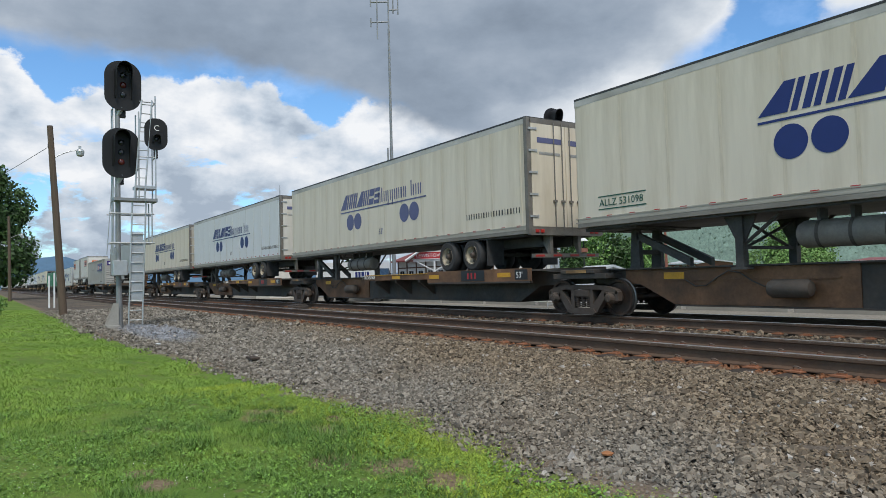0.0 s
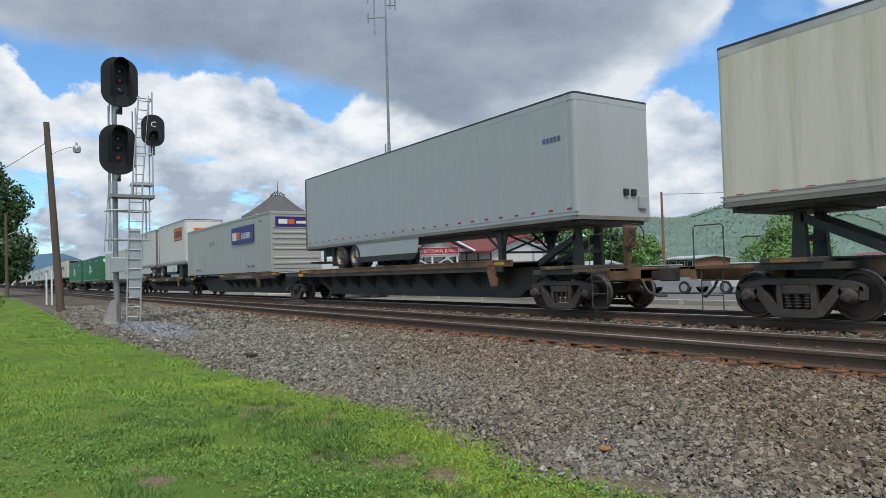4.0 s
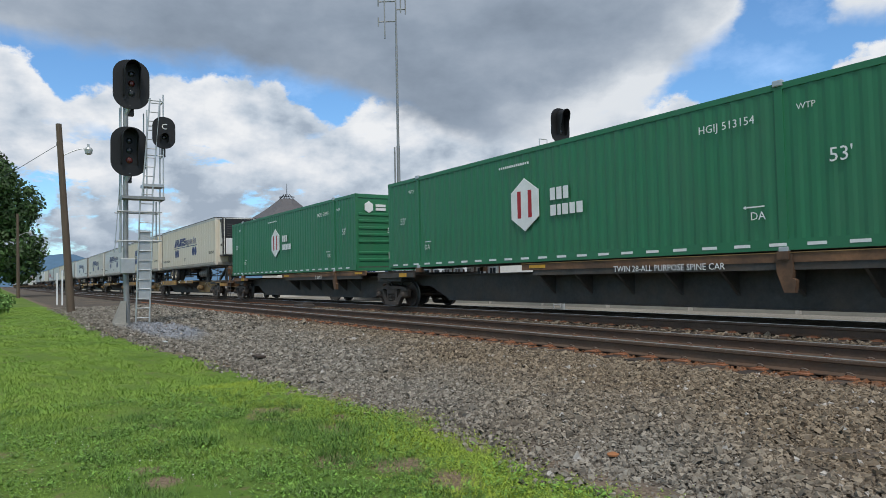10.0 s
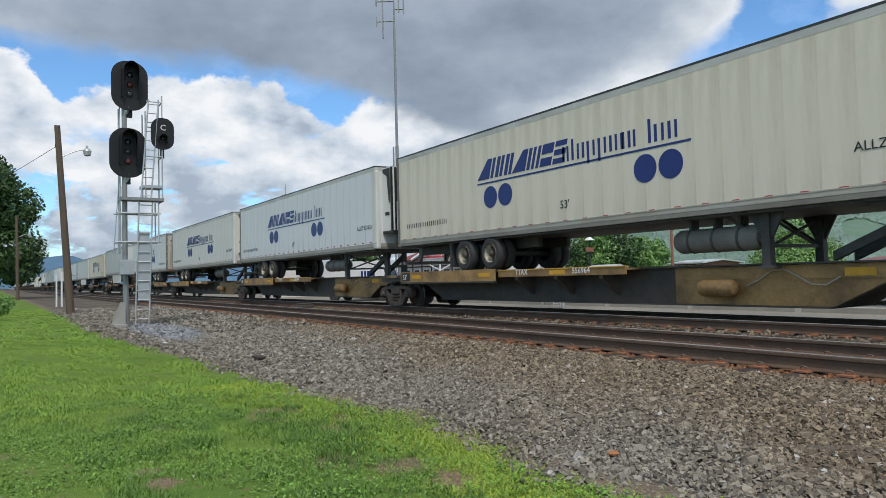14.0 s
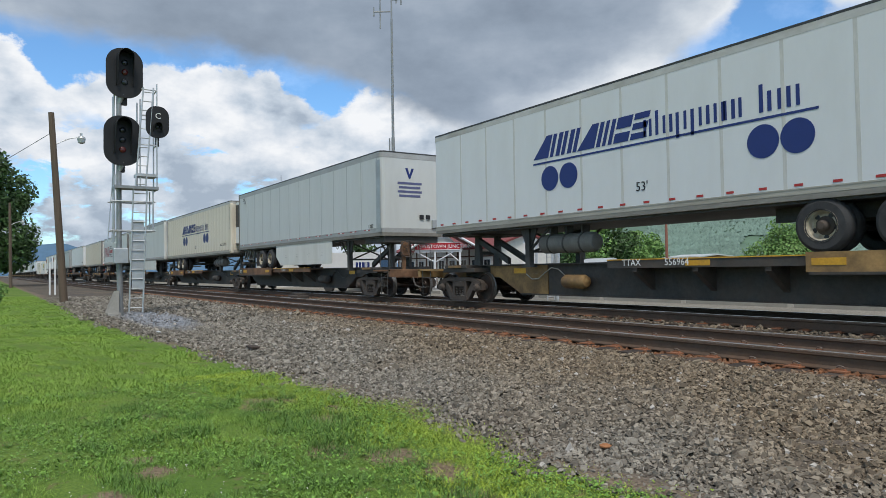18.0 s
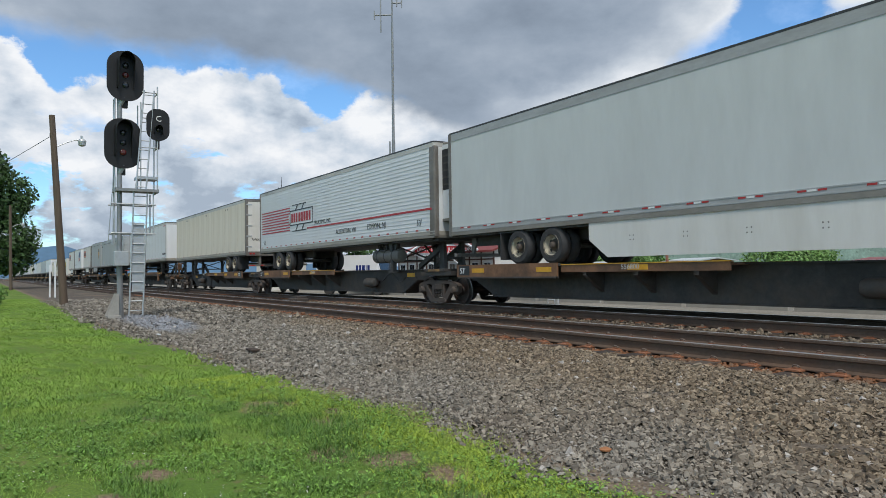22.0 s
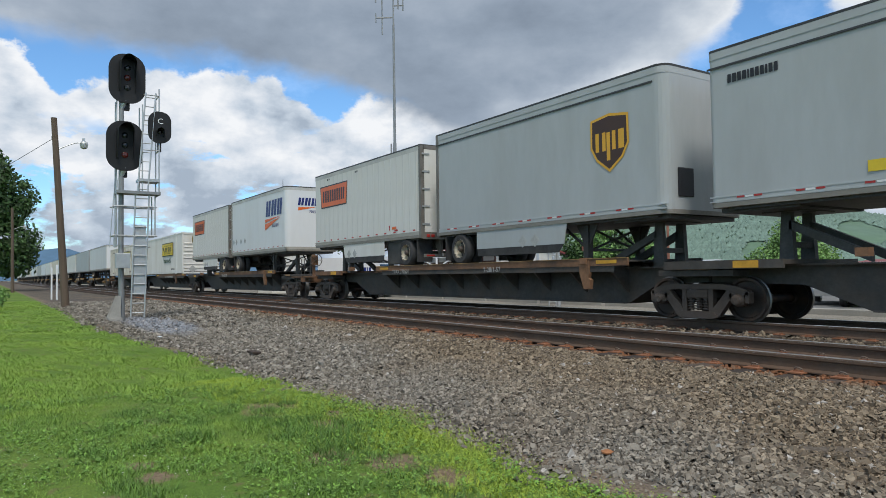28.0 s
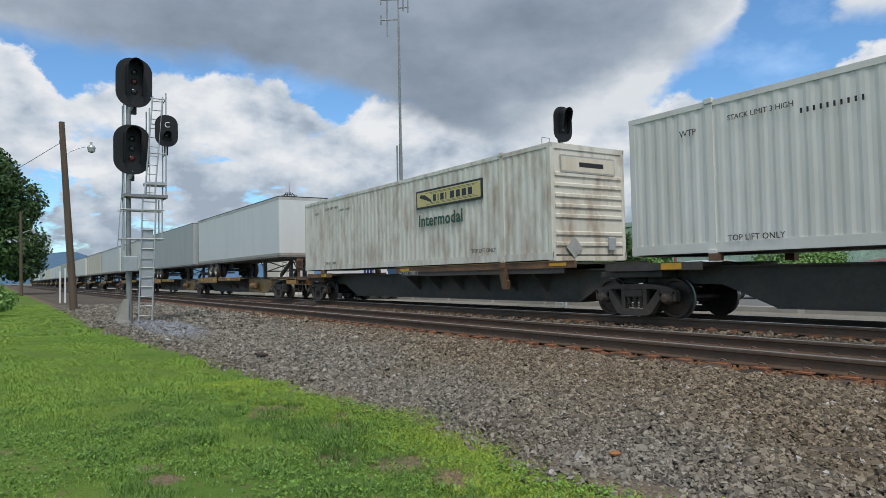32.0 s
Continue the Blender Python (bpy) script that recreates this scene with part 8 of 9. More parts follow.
# turret with a swept roof and an iron crest
p = toward(20.3, 63)
tw = thing("turret", "grey swept turret roof with an iron crest over the station", "building", at=(p.x, p.y, 0))
part("wall", Shape().turned([(2.3, -0.1), (2.3, 6.9)], (0, 0, 0), "z", 8), M["plaster"], tw)
part("roof", Shape().turned([(3.3, 6.75), (3.25, 6.9), (2.5, 7.35), (1.75, 7.85), (1.05, 8.4), (0.75, 8.65), (0.7, 8.7)], (0, 0, 0), "z", 8), M["slate"], tw)
for i in range(8):
    a = 2 * math.pi * i / 8
    part("crest", Shape().tube((0.7 * math.cos(a), 0.7 * math.sin(a), 8.65), (0.25 * math.cos(a), 0.25 * math.sin(a), 9.15), 0.03, n=5).tube((0.7 * math.cos(a), 0.7 * math.sin(a), 8.9), (0.7 * math.cos(a + 0.785), 0.7 * math.sin(a + 0.785), 8.9), 0.025, n=5), M["ink"], tw)
part("finial", Shape().tube((0, 0, 8.6), (0, 0, 10.1), 0.04, 0.015, n=6), M["ink"], tw)

# aerial mast
p = toward(29.5, 60)
an = thing("radio_mast", "slim grey radio mast with dipole aerials", "mast", at=(p.x, p.y, 0))
part("lower_mast", Shape().tube((0, 0, -0.1), (0, 0, 13.0), 0.17, 0.15, n=12), M["mast"], an)
part("conduit", Shape().tube((-0.1, -0.3, 0), (-0.1, -0.3, 12.9), 0.07, n=8), M["mast"], an)
part("upper_mast", Shape().tube((0, 0, 13.0), (0, 0, 23.5), 0.125, 0.10, n=10).tube((0, 0, 23.5), (0, 0, 29.0), 0.075, 0.06, n=8), M["mast"], an)
side = Vector((0.49, 0.87, 0))
for z0, a, b in ((24.1, -1.55, 0), (25.9, -1.55, 0.0), (25.2, 0.0, 0.85), (26.5, 0.0, 0.85), (27.6, -0.9, 0.5)):
    part("boom", Shape().tube(side * a + Vector((0, 0, z0)), side * b + Vector((0, 0, z0 + 0.05)), 0.06, n=6), M["mast"], an)
for k, z0, z1 in ((-1.0, 22.6, 27.2), (-1.55, 23.7, 24.5), (-1.55, 25.5, 26.3), (0.85, 24.8, 26.9), (0.42, 24.9, 26.8)):
    part("dipole", Shape().tube(side * k + Vector((0, 0, z0)), side * k + Vector((0, 0, z1)), 0.06, n=6), M["mast"], an)

# switch gear frame, lamp, red board, brown pole
p = toward(42.2, 46)
gf = thing("equipment_frame", "galvanised equipment frame with grey boxes", "utility frame", at=(p.x, p.y, 0))
gf.rotation_euler.z = radians(48)
for xx in (-0.75, 0.55):
    part("post", Shape().box(xx - 0.09, xx + 0.09, -0.09, 0.09, -0.1, 3.3), M["galv"], gf)
part("beam", Shape().box(-1.6, 0.9, -0.08, 0.08, 3.05, 3.2), M["galv"], gf)
part("box", Shape().box(0.2, 0.8, -0.3, 0.0, 1.5, 2.5, 0.02), M["galv"], gf, "grey switch box")
p = toward(45.2, 58)
yl = thing("yard_lamp", "yard lamp post with a white dome shade", "lamp post", at=(p.x, p.y, 0))
part("post", Shape().tube((0, 0, -0.1), (0, 0, 4.4), 0.05, n=8), M["ink"], yl)
part("shade", Shape().turned([(0.06, 4.55), (0.1, 4.4), (0.36, 4.2), (0.42, 4.14)], (0, 0, 0), "z", 16), M["clean"], yl, "white dome shade")
part("board", Shape().box(-0.06, 0.06, -0.42, 0.42, 3.2, 3.55), M["brick"], yl, "faded red board")
p = toward(51.6, 60)
solid("wooden_pole", Shape().tube((0, 0, -0.1), (0, 0, 7.7), 0.13, 0.09, n=10), M["brick"], "bare reddish-brown wooden pole in the yard", "pole", at=p, smooth=True)
# station canopy with its red name board on white brackets
p = toward(33.1, 50)
sg = thing("canopy", "white timber station canopy with a red name board", "canopy", at=(p.x, p.y, 0))
sg.rotation_euler.z = radians(90 - 33.1)
for xx in (-0.2, 1.62):
    part("post", Shape().box(xx - 0.07, xx + 0.07, -0.07, 0.07, -0.1, 2.75), M["clean"], sg)
for x0, x1 in ((-0.2, -1.5), (-0.2, 1.1), (1.62, 0.75)):
    part("brace", Shape().tube((x0, 0, 1.9), (x1, 0, 2.62), 0.05, n=6), M["clean"], sg)
part("beam", Shape().box(-1.75, 1.75, -0.08, 0.08, 2.62, 2.76), M["clean"], sg)
part("gable", Shape().prism([(-1.9, 2.76), (1.9, 2.76), (0.3, 4.2)], 0.02, 0.12), M["plaster"], sg, "cream gable")
for x0, x1 in ((-2.3, 0.3), (2.9, 0.3)):
    part("roof", Shape().raw([(x0, -0.5, 2.62 if x0 < 0 else 2.9), (x0, 4.0, 2.62 if x0 < 0 else 2.9), (x1, 4.0, 4.35), (x1, -0.5, 4.35), (x0, -0.5, 2.74 if x0 < 0 else 3.02), (x0, 4.0, 2.74 if x0 < 0 else 3.02), (x1, 4.0, 4.47), (x1, -0.5, 4.47)],
                              [(0, 1, 2, 3), (7, 6, 5, 4), (0, 4, 5, 1), (1, 5, 6, 2), (2, 6, 7, 3), (3, 7, 4, 0)]), M["roof_red"], sg)
    part("barge_board", Shape().tube((x0, -0.53, 2.68 if x0 < 0 else 2.96), (x1, -0.53, 4.41), 0.09, n=4), M["clean"], sg, "white barge board")
bd = part("board", Shape().box(-1.65, 1.65, -0.16, -0.10, 2.78, 3.34), M["crimson"], sg, "red name board")
part("letter", letters("LEWISTOWN JUNCTION", 0.26, M["tape_white"]), None, bd, at=(-1.53, -0.165, 2.93))
part("board_frame", Shape().box(-1.65, 1.65, -0.17, -0.155, 2.78, 2.82).box(-1.65, 1.65, -0.17, -0.155, 3.30, 3.34), M["tape_white"], bd)

# white delivery van by the station
p = toward(26.3, 45)
van = thing("van", "white delivery van with blue print beside the station", "van", "parked cars", at=(p.x, p.y, 0.0))
van.rotation_euler.z = radians(35)
part("body", Shape().prism([(-2.4, 0.5), (2.0, 0.5), (2.0, 2.55), (-2.3, 2.55), (-2.4, 2.4)], -0.95, 0.95), M["car_white"], van)
part("bonnet", Shape().prism([(2.0, 0.5), (2.75, 0.5), (2.7, 1.2), (2.25, 1.35), (2.0, 2.1)], -0.9, 0.9), M["car_white"], van)
part("windscreen", Shape().raw([(2.27, -0.8, 1.4), (2.27, 0.8, 1.4), (2.03, 0.8, 2.1), (2.03, -0.8, 2.1), (2.24, -0.8, 1.38), (2.24, 0.8, 1.38), (2.0, 0.8, 2.08), (2.0, -0.8, 2.08)], [(0, 1, 2, 3), (7, 6, 5, 4), (0, 4, 5, 1), (2, 6, 7, 3), (1, 5, 6, 2), (3, 7, 4, 0)]), M["glass"], van, "dark windscreen")
decal(van, "print_bar", bar_word(0.5, 1.55, [0.16, 0.16, 0.2, 0.06, 0.16], 0.36, 0.06), "blue", -0.952, "blue bars of print")
for xx in (-1.5, 2.0):
    for yy in (-0.85, 0.85):
        part("wheel", shared("van_wheel", lambda: Shape().turned([(0.2, -0.12), (0.34, -0.12), (0.36, -0.07), (0.36, 0.07), (0.34, 0.12), (0.2, 0.12)], (0, 0, 0), "y", 18).mesh("wheel", M["rubber"], True)), None, van, at=(xx, yy, 0.36))
w = Shape().pipe([toward(51.6 + 33.4 * k / 12, 60, 7.5 - 1.6 * (k / 12) * (1 - k / 12)) for k in range(13)], 0.02, 5)
solid("overhead_cable", w, M["ink"], "thin overhead cable across the yard", "cable")
solid("wooden_pole", Shape().tube((0, 0, -0.1), (0, 0, 7.7), 0.13, 0.09, n=10), M["wood"], "bare wooden pole in the yard", "pole", at=toward(85.0, 60), smooth=True)

# paved yard and its kerb
solid("yard_road", Shape().box(-160, 40, 23.5, 42, 0.0, 0.035), M["asphalt"], "worn grey asphalt yard", kind="structure")
for i in range(12):
    solid("kerb_stone", Shape().box(-1.9, 1.9, -0.15, 0.15, 0, 0.2, 0.02), M["concrete"], "pale concrete kerb stone at the yard", "kerb", "kerb stones along the yard", at=(-42 + i * 4.0, 21.2, 0.0))


def car(x, y, turn, paint, label):
    c = thing("car", label, "car", "parked cars", at=(x, y, 0.035))
    c.rotation_euler.z = radians(turn)
    body = [(-2.15, 0.35), (-2.2, 0.62), (-2.05, 0.88), (-1.0, 0.98), (1.35, 1.0), (2.0, 0.92), (2.12, 0.6), (2.05, 0.35)]
    part("body", Shape().prism(body, -0.86, 0.86), M[paint], c)
    part("cabin", Shape().raw([(-1.05, -0.82, 0.97), (1.75, -0.82, 0.97), (1.75, 0.82, 0.97), (-1.05, 0.82, 0.97), (-0.35, -0.64, 1.45), (1.2, -0.64, 1.45), (1.2, 0.64, 1.45), (-0.35, 0.64, 1.45)],
                                [(0, 1, 5, 4), (1, 2, 6, 5), (2, 3, 7, 6), (3, 0, 4, 7), (4, 5, 6, 7), (3, 2, 1, 0)]), M["glass"], c, "dark glazed cabin")
    part("roof", Shape().box(-0.38, 1.22, -0.65, 0.65, 1.44, 1.49, 0.02), M[paint], c)
    for xx in (-1.35, 1.35):
        for yy in (-0.8, 0.8):
            wh = part("wheel", shared("car_wheel", lambda: Shape().turned([(0.2, -0.1), (0.3, -0.1), (0.32, -0.06), (0.32, 0.06), (0.3, 0.1), (0.2, 0.1)], (0, 0, 0), "y", 20).mesh("wheel", M["rubber"], True)), None, c, at=(xx, yy, 0.32))
            part("hub", shared("car_hub", lambda: Shape().turned([(0.05, -0.11), (0.19, -0.105), (0.19, 0.105), (0.05, 0.11)], (0, 0, 0), "y", 16).mesh("hub", M["galv"], True)), None, wh)
    for yy in (-0.6, 0.6):
        part("headlight", Shape().box(-2.2, -2.08, yy - 0.18, yy + 0.18, 0.66, 0.8, 0.02), M["tape_white"], c)
    return c


M["lime"] = mat("lime_car_paint", (0.40, 0.58, 0.05), 0.25, vary=0.03)
M["silver"] = mat("silver_car_paint", (0.5, 0.52, 0.54), 0.25, 0.4, vary=0.03)
for yaw, d, turn, paint, label in ((65.6, 30.0, 106, "lime", "lime green hatchback parked in the yard"), (63.0, 31.5, 108, "silver", "silver car parked in the yard"), (58.6, 36, 184, "car_white", "white car parked in the yard"), (47.5, 40, 6, "car_white", "white car parked in the yard"), (52.0, 38, 185, "silver", "silver car parked in the yard")):
    p = toward(yaw, d)
    car(p.x, p.y, turn, paint, label)


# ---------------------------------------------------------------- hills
# the haze of distance is mixed into these base colours as bluish paleness
M["wood_far"] = mat("hazed_woods", (0.15, 0.225, 0.185), 0.9, vary=0.25, scale=0.02, per_island=0.10)
M["meadow"] = mat("hazed_meadow", (0.105, 0.172, 0.125), 0.9, vary=0.25, scale=0.012, dirt=(0.10, 0.18, 0.09), dirt_amount=1.0, dirt_scale=0.009)
M["haze_ridge"] = mat("hazed_ridge", (0.085, 0.16, 0.25), 1.0, vary=0.15, scale=0.004)


def hill_height(yaw, k):
    ridge = 0.073 + 0.006 * np.sin(yaw * 0.35) + 0.004 * np.sin(yaw * 0.9 + 1)
    ridge = ridge * ease((yaw - 30) / 14)
    return ridge * (0.10 + 0.90 * ease(k * 1.05))


def build_hills():
    yaw = np.linspace(22, 140, 120)
    k = np.linspace(0, 1, 16)
    gy, gk = np.meshgrid(yaw, k, indexing="ij")
    d = 330 + gk * 420
    z = hill_height(gy, gk) * d - 8 * (1 - gk)
    a = np.radians(gy)
    v = np.stack([-np.cos(a) * d, np.sin(a) * d, z], -1).reshape(-1, 3)
    nx, ny = gy.shape
    i = (np.arange(nx - 1)[:, None] * ny + np.arange(ny - 1)[None]).ravel()
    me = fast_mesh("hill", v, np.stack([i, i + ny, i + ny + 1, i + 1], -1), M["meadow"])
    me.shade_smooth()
    tagged(new("hill", me), "green valley side with meadows and woods, tinted with haze", kind="structure")
    # woods: lumps of foliage, thick along the ridge and in bands on the slope
    rng = np.random.default_rng(12)
    n = 30000
    wy, wk = rng.uniform(38, 78, n), rng.uniform(0, 1, n) ** 0.8
    field = np.sin(wy * 0.8 + wk * 5) + np.sin(wy * 0.33 - wk * 9 + 1.3)
    keep = (field > -1.15) | (wk > 0.93)
    wy, wk = wy[keep], wk[keep]
    n = len(wy)
    d = 330 + wk * 420
    z = hill_height(wy, wk) * d - 8 * (1 - wk)
    a = np.radians(wy)
    c = np.stack([-np.cos(a) * d, np.sin(a) * d, z + 0.6], -1)
    crown = np.array([(0, 0, 1), (0.95, 0, 0.1), (0.29, 0.9, 0.1), (-0.77, 0.56, 0.1), (-0.77, -0.56, 0.1), (0.29, -0.9, 0.1)])
    tri = np.array([(0, 1, 2), (0, 2, 3), (0, 3, 4), (0, 4, 5), (0, 5, 1)])
    v = crown[None] * rng.uniform(0.75, 1.25, (n, 6, 1)) * (rng.uniform(1.0, 2.3, (n, 1, 1)) * np.array([1, 1, 1.25]))
    v += c[:, None]
    f = (tri[None] + 6 * np.arange(n)[:, None, None]).reshape(-1, 3)
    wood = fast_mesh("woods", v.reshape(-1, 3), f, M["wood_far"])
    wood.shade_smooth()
    tagged(new("woods", wood), "distant green woods on the valley side, tinted with haze", "woods", kind="stuff")
    # ridge at the end of the line, its haze painted as blue colour
    yaw = np.linspace(-60, 40, 160)
    top = (0.036 + 0.006 * np.sin(yaw * 0.5 + 0.6) + 0.003 * np.sin(yaw * 1.7)) * (1 - 0.75 * ease((yaw - 8) / 22))
    d = 3200
    a = np.radians(yaw)
    lo = np.stack([-np.cos(a) * d, np.sin(a) * d, np.full_like(a, -20)], -1)
    hi = np.stack([-np.cos(a) * d * 1.1, np.sin(a) * d * 1.1, top * d * 1.1], -1)
    v = np.concatenate([lo, hi])
    m = len(a)
    i = np.arange(m - 1)
    tagged(new("backdrop_ridge", fast_mesh("ridge", v, np.stack([i, i + 1, m + i + 1, m + i], -1), M["haze_ridge"])), "distant mountain ridge tinted blue with haze", kind="structure")


build_hills()


# ---------------------------------------------------------------- ballast and lawn
EDGE_X = (-60, -30, -22, -17.5, -15.2, -12.8, -10.6, -9.0, -7.6, -6.6, -5.6, -4.8, -4.2, -3.5, -3.1, -2.7, 5)
EDGE_Y = (2.0, 2.3, 2.0, 2.15, 2.5, 2.85, 2.95, 3.1, 3.2, 3.42, 3.5, 3.39, 3.26, 3.12, 3.24, 3.34, 3.6)


def lawn_edge(x):
    """How far the lawn reaches towards the track."""
    return np.interp(x, EDGE_X, EDGE_Y) + 0.07 * np.sin(x * 4.3 + 2) + 0.04 * np.sin(x * 11.0)


def bare(x, y):
    """1 where the turf is worn through, 0 where it is thick."""
    f = np.sin(x * 1.7 + 2.2 * np.sin(y * 1.1)) + np.sin(y * 2.9 + 1.6 * np.sin(x * 0.9 + 1)) + 0.6 * np.sin(x * 5.3 + y * 3.1)
    strip = np.exp(-((y - 2.42) / 0.26) ** 2) * ease((x + 9.5) / 1.5)
    worn = 0.55 * ease((f + 1.7 * strip - 2.45) / 0.4)
    for px, py, r in SPOTS:
        worn = np.maximum(worn, ease(1.45 - np.hypot(x - px, (y - py) * 1.25) / r + 0.3 * np.sin(x * 17 + y * 9) * np.sin(y * 21 - x * 6)))
    return worn


def on_bed(x, y, rng):
    e = lawn_edge(x)
    keep = (y > e + rng.normal(0.03, 0.12, len(x))) & (np.abs(np.abs(y - NEAR_Y) - 0.7525) > 0.09) & (np.abs(np.abs(y - TRAIN_Y) - 0.7525) > 0.09)
    ties = np.array(sorted(TIES["track_near"]))
    k = np.clip(np.searchsorted(ties, x), 1, len(ties) - 1)
    off = np.minimum(np.abs(x - ties[k]), np.abs(x - ties[k - 1]))
    keep &= ~((off < 0.12) & (y > 7.22 + 0.12 * np.sin(x * 3.1)))
    return keep & ((y < 7.36) | (rng.uniform(0, 1, len(x)) < 0.30)) & ((y > e + 0.4) | (rng.uniform(0, 1, len(x)) < 0.4))


stones("ballast", "grey and brown broken ballast stones", -8.5, -1.2, 2.75, 7.62, 82000, 0.034, 1, on_bed)
stones("ballast", "grey and brown broken ballast stones", -17, -8.5, 2.4, 7.62, 36000, 0.044, 15, on_bed)
stones("ballast", "grey and brown broken ballast stones", -40, -17, 2.0, 7.62, 14500, 0.072, 2, on_bed)
stones("ballast", "grey and brown broken ballast stones", -1.2, 7, 2.8, 7.62, 3000, 0.06, 21, on_bed)
stones("ballast", "grey ballast stones between the rails", -26, -2, 7.75, 9.15, 7500, 0.048, 3, lambda x, y, r: (np.abs(np.abs(y - NEAR_Y) - 0.7525) > 0.10) & (np.abs(y - NEAR_Y) < 0.62))
stones("ballast", "grey ballast stones between the tracks", -30, -2, 9.28, 11.85, 11500, 0.052, 4, lambda x, y, r: np.ones(len(x), bool))
stones("ballast", "grey ballast stones beyond the train", -30, 0, 13.5, 15.2, 3500, 0.07, 6, lambda x, y, r: np.ones(len(x), bool))


def blades(name, label, x0, x1, y0, count, height, width, seed, material, keep, category="grass"):
    rng = np.random.default_rng(seed)
    x = rng.uniform(x0, x1, count)
    e = lawn_edge(x)
    y = y0 + (e + 0.35 - y0) * rng.uniform(0, 1, count)
    k = keep(x, y, e, rng)
    x, y = x[k], y[k]
    n = len(x)
    a = rng.uniform(0, 2 * np.pi, n)
    lump = 0.75 + 0.5 * np.sin(x * 2.1 + np.sin(y * 3.0)) * np.sin(y * 2.6 + 1.0)
    h = height * rng.lognormal(0, 0.35, n) * np.clip(lump, 0.75, 1.4)
    lean = rng.uniform(0.3, 1.5, n) * h
    w = width * rng.uniform(0.6, 1.4, n)
    b = np.stack([x, y, land(x, y) - 0.005], -1)
    s = np.stack([-np.sin(a), np.cos(a), np.zeros(n)], -1) * w[:, None]
    o = np.stack([np.cos(a) * lean, np.sin(a) * lean, h], -1)
    P = np.stack([b - s, b + s, b + o + s * 0.25, b + o - s * 0.25], 1)
    f = np.arange(4 * n).reshape(-1, 4)
    tagged(new(name, fast_mesh(name, P.reshape(-1, 3), f, M[material])), label, category, kind="stuff")


def weeds(name, label, x0, x1, y0, count, size, seed, material, keep):
    """Low plants with a few broad leaves each."""
    rng = np.random.default_rng(seed)
    x = rng.uniform(x0, x1, count)
    e = lawn_edge(x)
    y = y0 + (e + 0.45 - y0) * rng.uniform(0, 1, count)
    k = keep(x, y, e, rng)
    x, y = np.repeat(x[k], 5), np.repeat(y[k], 5)
    n = len(x)
    a = rng.uniform(0, 2 * np.pi, n)
    l = size * rng.uniform(0.6, 1.5, n)
    d = np.stack([np.cos(a), np.sin(a), rng.uniform(0.05, 0.7, n)], -1)
    s = np.stack([-np.sin(a), np.cos(a), np.zeros(n)], -1) * (l * 0.32)[:, None]
    b = np.stack([x, y, land(x, y) + rng.uniform(0.0, 0.05, n)], -1)
    P = np.stack([b, b + d * (l * 0.55)[:, None] - s, b + d * l[:, None], b + d * (l * 0.55)[:, None] + s], 1)
    f = np.arange(4 * n).reshape(-1, 4)
    tagged(new(name, fast_mesh(name, P.reshape(-1, 3), f, M[material])), label, "weeds", kind="stuff")


inside = lambda x, y, e, r: (y < e + r.normal(-0.02, 0.10, len(x))) & (r.uniform(0, 1, len(x)) > 0.97 * bare(x, y))
rim = lambda x, y, e, r: (y < e + r.normal(0.0, 0.14, len(x))) & (y > e - 0.85 + r.normal(0, 0.2, len(x))) & (r.uniform(0, 1, len(x)) > 0.9 * bare(x, y))
soft = lambda x, y, r: (r.uniform(0, 1, len(x)) < ease((-0.2 - x) / 1.6)) & (r.uniform(0, 1, len(x)) < ease((y + 1.5) / 1.1))
_r = random.Random(61)
CLUMPS = np.array([(u, float(lawn_edge(u)) - 0.85 + _r.gauss(0, 0.2), _r.uniform(0.04, 0.12)) for u in (_r.uniform(-8.6, -2.2) for _ in range(48))]
                  + [(_r.uniform(-7.5, -2.2), _r.uniform(0.5, 2.3), _r.uniform(0.05, 0.18)) for _ in range(46)]
                  + [(-7.7, 1.25, 0.26), (-7.2, 1.45, 0.2), (-7.05, 2.45, 0.18), (-5.55, 2.5, 0.24), (-5.15, 2.45, 0.2), (-4.75, 2.4, 0.16), (-6.2, 1.5, 0.2), (-10.4, 0.66, 0.2)]
                  + [(-6.7 + 0.36 * i, 2.36 + _r.gauss(0, 0.10), _r.uniform(0.10, 0.2)) for i in range(10)])
LIGHT = np.array([(_r.uniform(-7.5, -2.0), _r.uniform(0.4, 2.7), _r.uniform(0.06, 0.22)) for _ in range(60)])
light_clumps = lambda x, y, e, r: (y < e - 0.2) & (np.min(np.hypot(x[:, None] - LIGHT[:, 0], y[:, None] - LIGHT[:, 1]) / LIGHT[:, 2], axis=1) < r.uniform(0.2, 1.2, len(x)))
clumps = lambda x, y, e, r: (y < e - 0.25) & (np.min(np.hypot(x[:, None] - CLUMPS[:, 0], y[:, None] - CLUMPS[:, 1]) / CLUMPS[:, 2], axis=1) < r.uniform(0.2, 1.3, len(x)))
tufts = lambda x, y, e, r: (y < e - 0.1) & (np.sin(x * 1.3 + 4 + np.sin(y * 1.9)) + np.sin(y * 2.3 + 2.0 * np.sin(x * 0.7)) > 1.15)
blades("grass", "fresh green mown lawn grass", -8.5, -0.2, -1.5, 280000, 0.023, 0.0024, 7, "blade", lambda x, y, e, r: inside(x, y, e, r) & soft(x, y, r))
blades("grass", "fresh green mown lawn grass", -18, -8.5, -0.4, 72000, 0.024, 0.0055, 8, "blade_far", inside)
blades("grass", "fresh green mown lawn grass", -45, -18, -0.6, 32000, 0.030, 0.012, 9, "blade_far", inside)
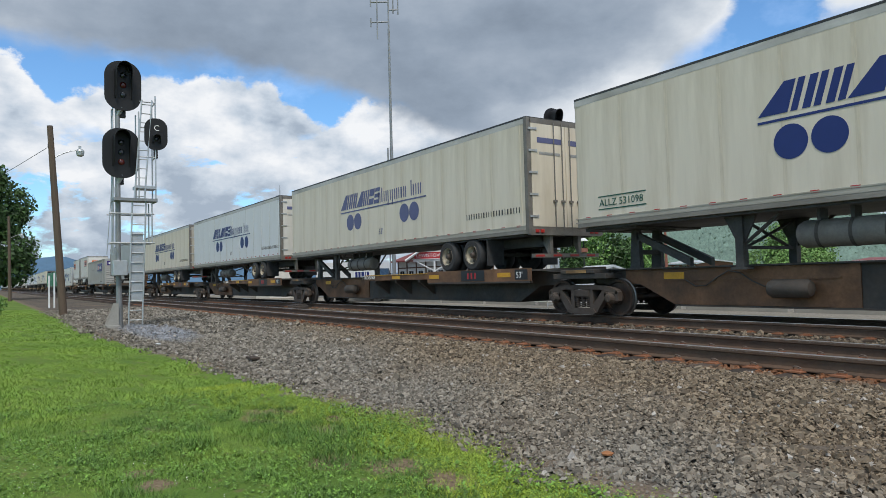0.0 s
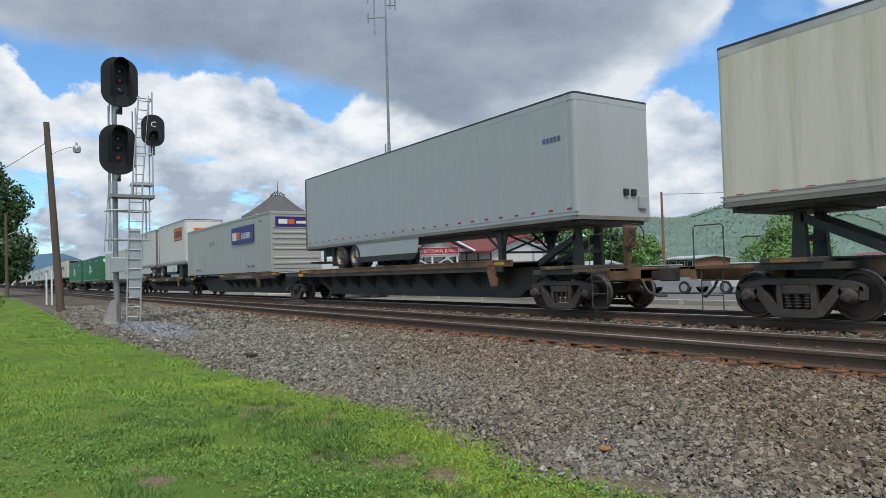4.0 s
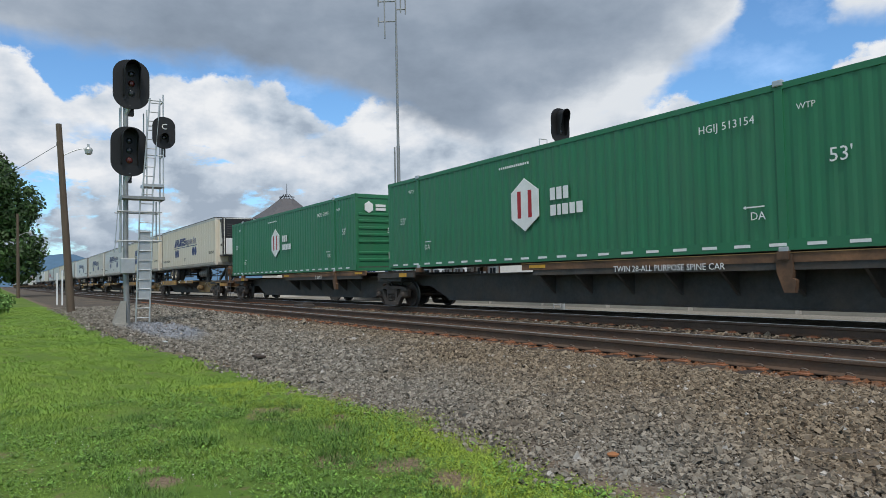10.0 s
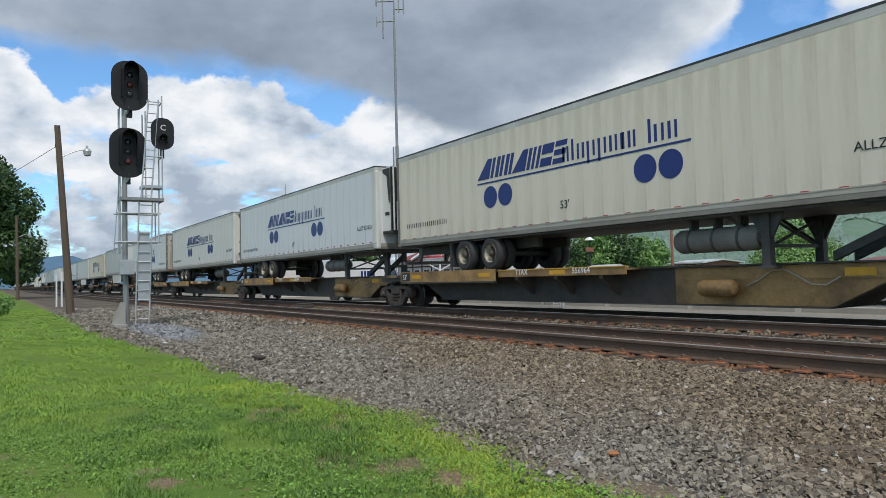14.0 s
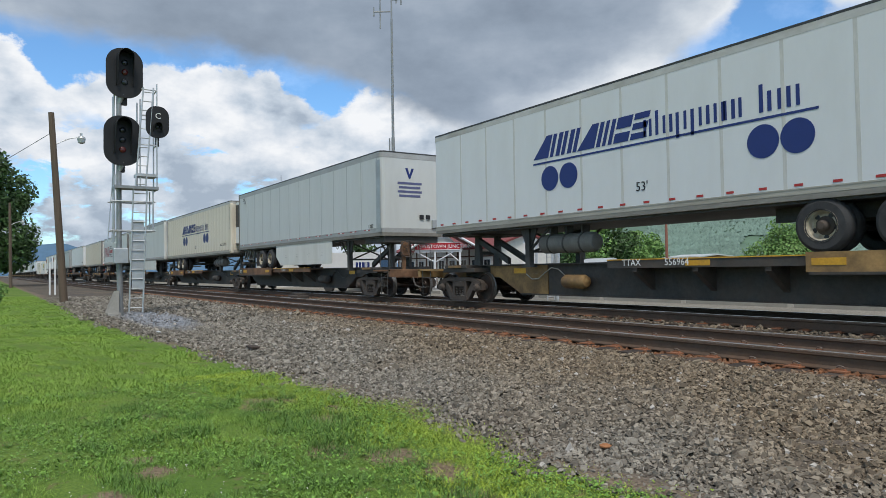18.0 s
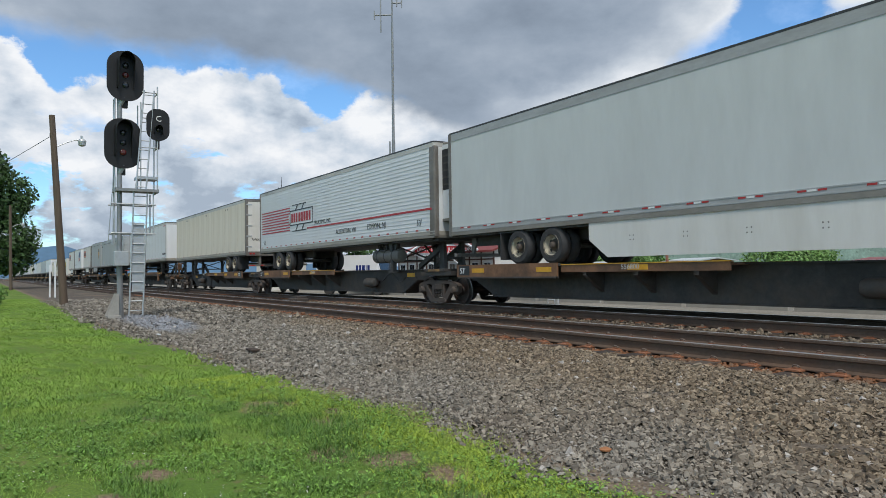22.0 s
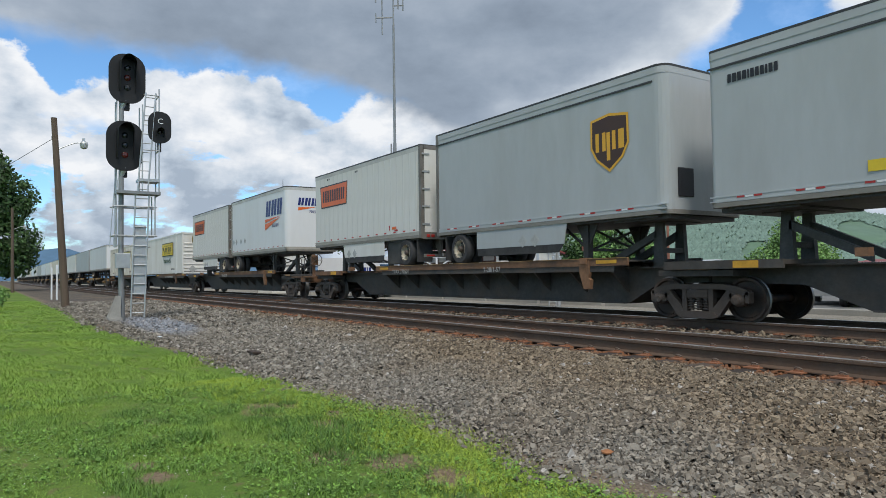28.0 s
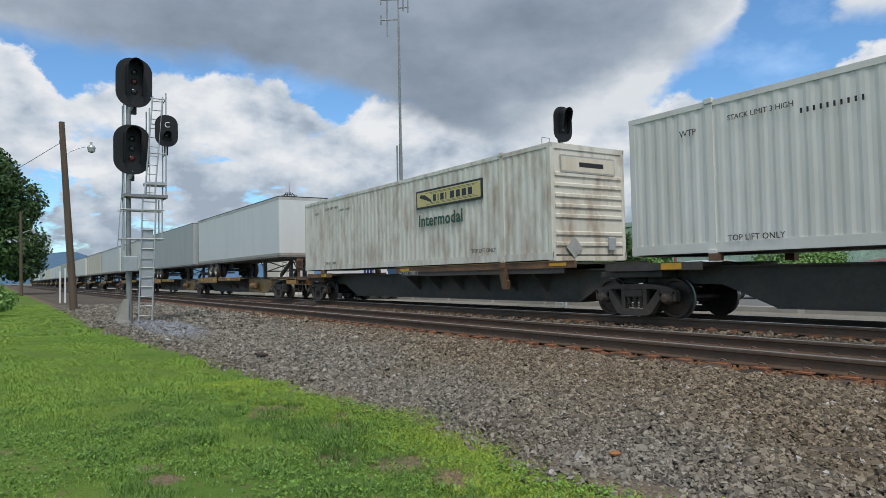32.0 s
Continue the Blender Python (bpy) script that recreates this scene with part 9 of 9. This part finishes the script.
blades("grass", "fresh green mown lawn grass", -1.6, 7, -5.0, 22000, 0.045, 0.006, 22, "blade", inside)
blades("grass", "fresh green mown lawn grass", -14, -1.6, -5.0, 14000, 0.045, 0.007, 23, "blade", lambda x, y, e, r: y < -0.35)
blades("grass", "yellow-green grass along the gravel", -9.5, -1.8, 1.3, 85000, 0.024, 0.0032, 10, "blade_rim", rim)
blades("grass", "tall dark grass clumps along the lawn's worn strip", -9, -2, 0.4, 200000, 0.045, 0.0026, 31, "blade_dark", clumps)
blades("grass", "longer green grass clumps in the lawn", -8, -1.8, 0.3, 90000, 0.036, 0.0026, 41, "weed", light_clumps)
blades("grass", "darker grass tufts in the lawn", -10, -1.8, 0.2, 55000, 0.030, 0.0024, 16, "blade_dark", tufts)
blades("dry_grass", "dry straw tufts along the gravel", -12, -1.8, 1.5, 7000, 0.03, 0.003, 11, "straw", lambda x, y, e, r: (np.abs(y - e) < 0.25) & (np.sin(x * 2.7) + np.sin(x * 1.1 + 2) > 0.6) | (bare(x, y) > 0.5) & (y < e))
weeds("clover", "broad-leaved weeds and clover in the lawn", -9, -1.6, -0.3, 11000, 0.021, 13, "weed", lambda x, y, e, r: (y < e) & (np.sin(x * 1.9 + 1) * np.sin(y * 2.2) > -0.2) & (bare(x, y) < 0.4))
weeds("clover", "yellow-green creeping clover along the gravel", -9, -1.8, 2.2, 9000, 0.012, 33, "creeper", rim)
weeds("weed_rim", "broad-leaved weeds at the lawn's edge", -7, -1.8, 1.8, 260, 0.028, 14, "weed", lambda x, y, e, r: (y < e) & (y > e - 1.2))
weeds("clover_flowers", "tiny white clover flowers in the lawn", -8, -1.6, -0.3, 260, 0.009, 17, "tape_white", lambda x, y, e, r: (y < 1.9) & (np.sin(x * 1.1) + np.sin(y * 2.0 + 1) > -0.2))

# low switch machine between the tracks
sm = thing("switch_machine", "low dark cast-iron switch machine between the tracks", "switch machine", at=(-27.9, 11.05, float(land(-27.9, 11.05))))
part("case", Shape().box(-0.5, 0.5, -0.28, 0.28, 0.0, 0.2, 0.04), M["truck"], sm)
part("lid", Shape().box(-0.3, 0.42, -0.22, 0.22, 0.2, 0.26, 0.02), M["truck"], sm)
part("rod", Shape().tube((0.1, -1.1, 0.1), (0.1, -0.2, 0.12), 0.025, n=6), M["truck"], sm)

# small litter
solid("timber_scrap", Shape().box(-0.16, 0.16, -0.07, 0.07, 0, 0.035, 0.006), M["tie"], "dark scrap of timber on the gravel", "scrap", at=(-11.55, 3.75, float(land(-11.55, 3.75)) + 0.05))
solid("orange_stone", Shape().turned([(0.02, 0.0), (0.045, 0.008), (0.048, 0.02), (0.02, 0.033)], (0, 0, 0), "z", 7), M["clay"], "orange-brown stone on the ballast", "stone", at=(-3.66, 3.86, float(land(-3.66, 3.86)) + 0.02))
solid("white_scrap", Shape().box(-0.1, 0.1, -0.03, 0.03, 0, 0.015), M["clean"], "white plastic scrap on the gravel", "scrap", at=(-15.2, 2.95, float(land(-15.6, 3.15)) + 0.05))


# ---------------------------------------------------------------- what moves
def motions():
    times = [0, 1 / 30] + list(range(1, 32)) + [32 - 1 / 30, 32]
    way = [(t, travelled(t)) for t in times]
    for ob in MOVING:
        p = ob.location.copy()
        walk(ob, [(t, Matrix.Translation((p.x + s, p.y, p.z))) for t, s in way])
    # wheels roll: one turn each 2.64 m
    for group in WHEELSETS:
        first = group[0]
        at = Matrix.Translation(first.location)
        walk(first, [(i / 30, at @ Matrix.Rotation(travelled(i / 30) / 0.42, 4, "Y")) for i in range(0, 961)])
        for w in group[1:]:
            w.rotation_mode = "QUATERNION"
            w.animation_data_create()
            w.animation_data.action = first.animation_data.action
            w.animation_data.action_slot = first.animation_data.action_slot


motions()
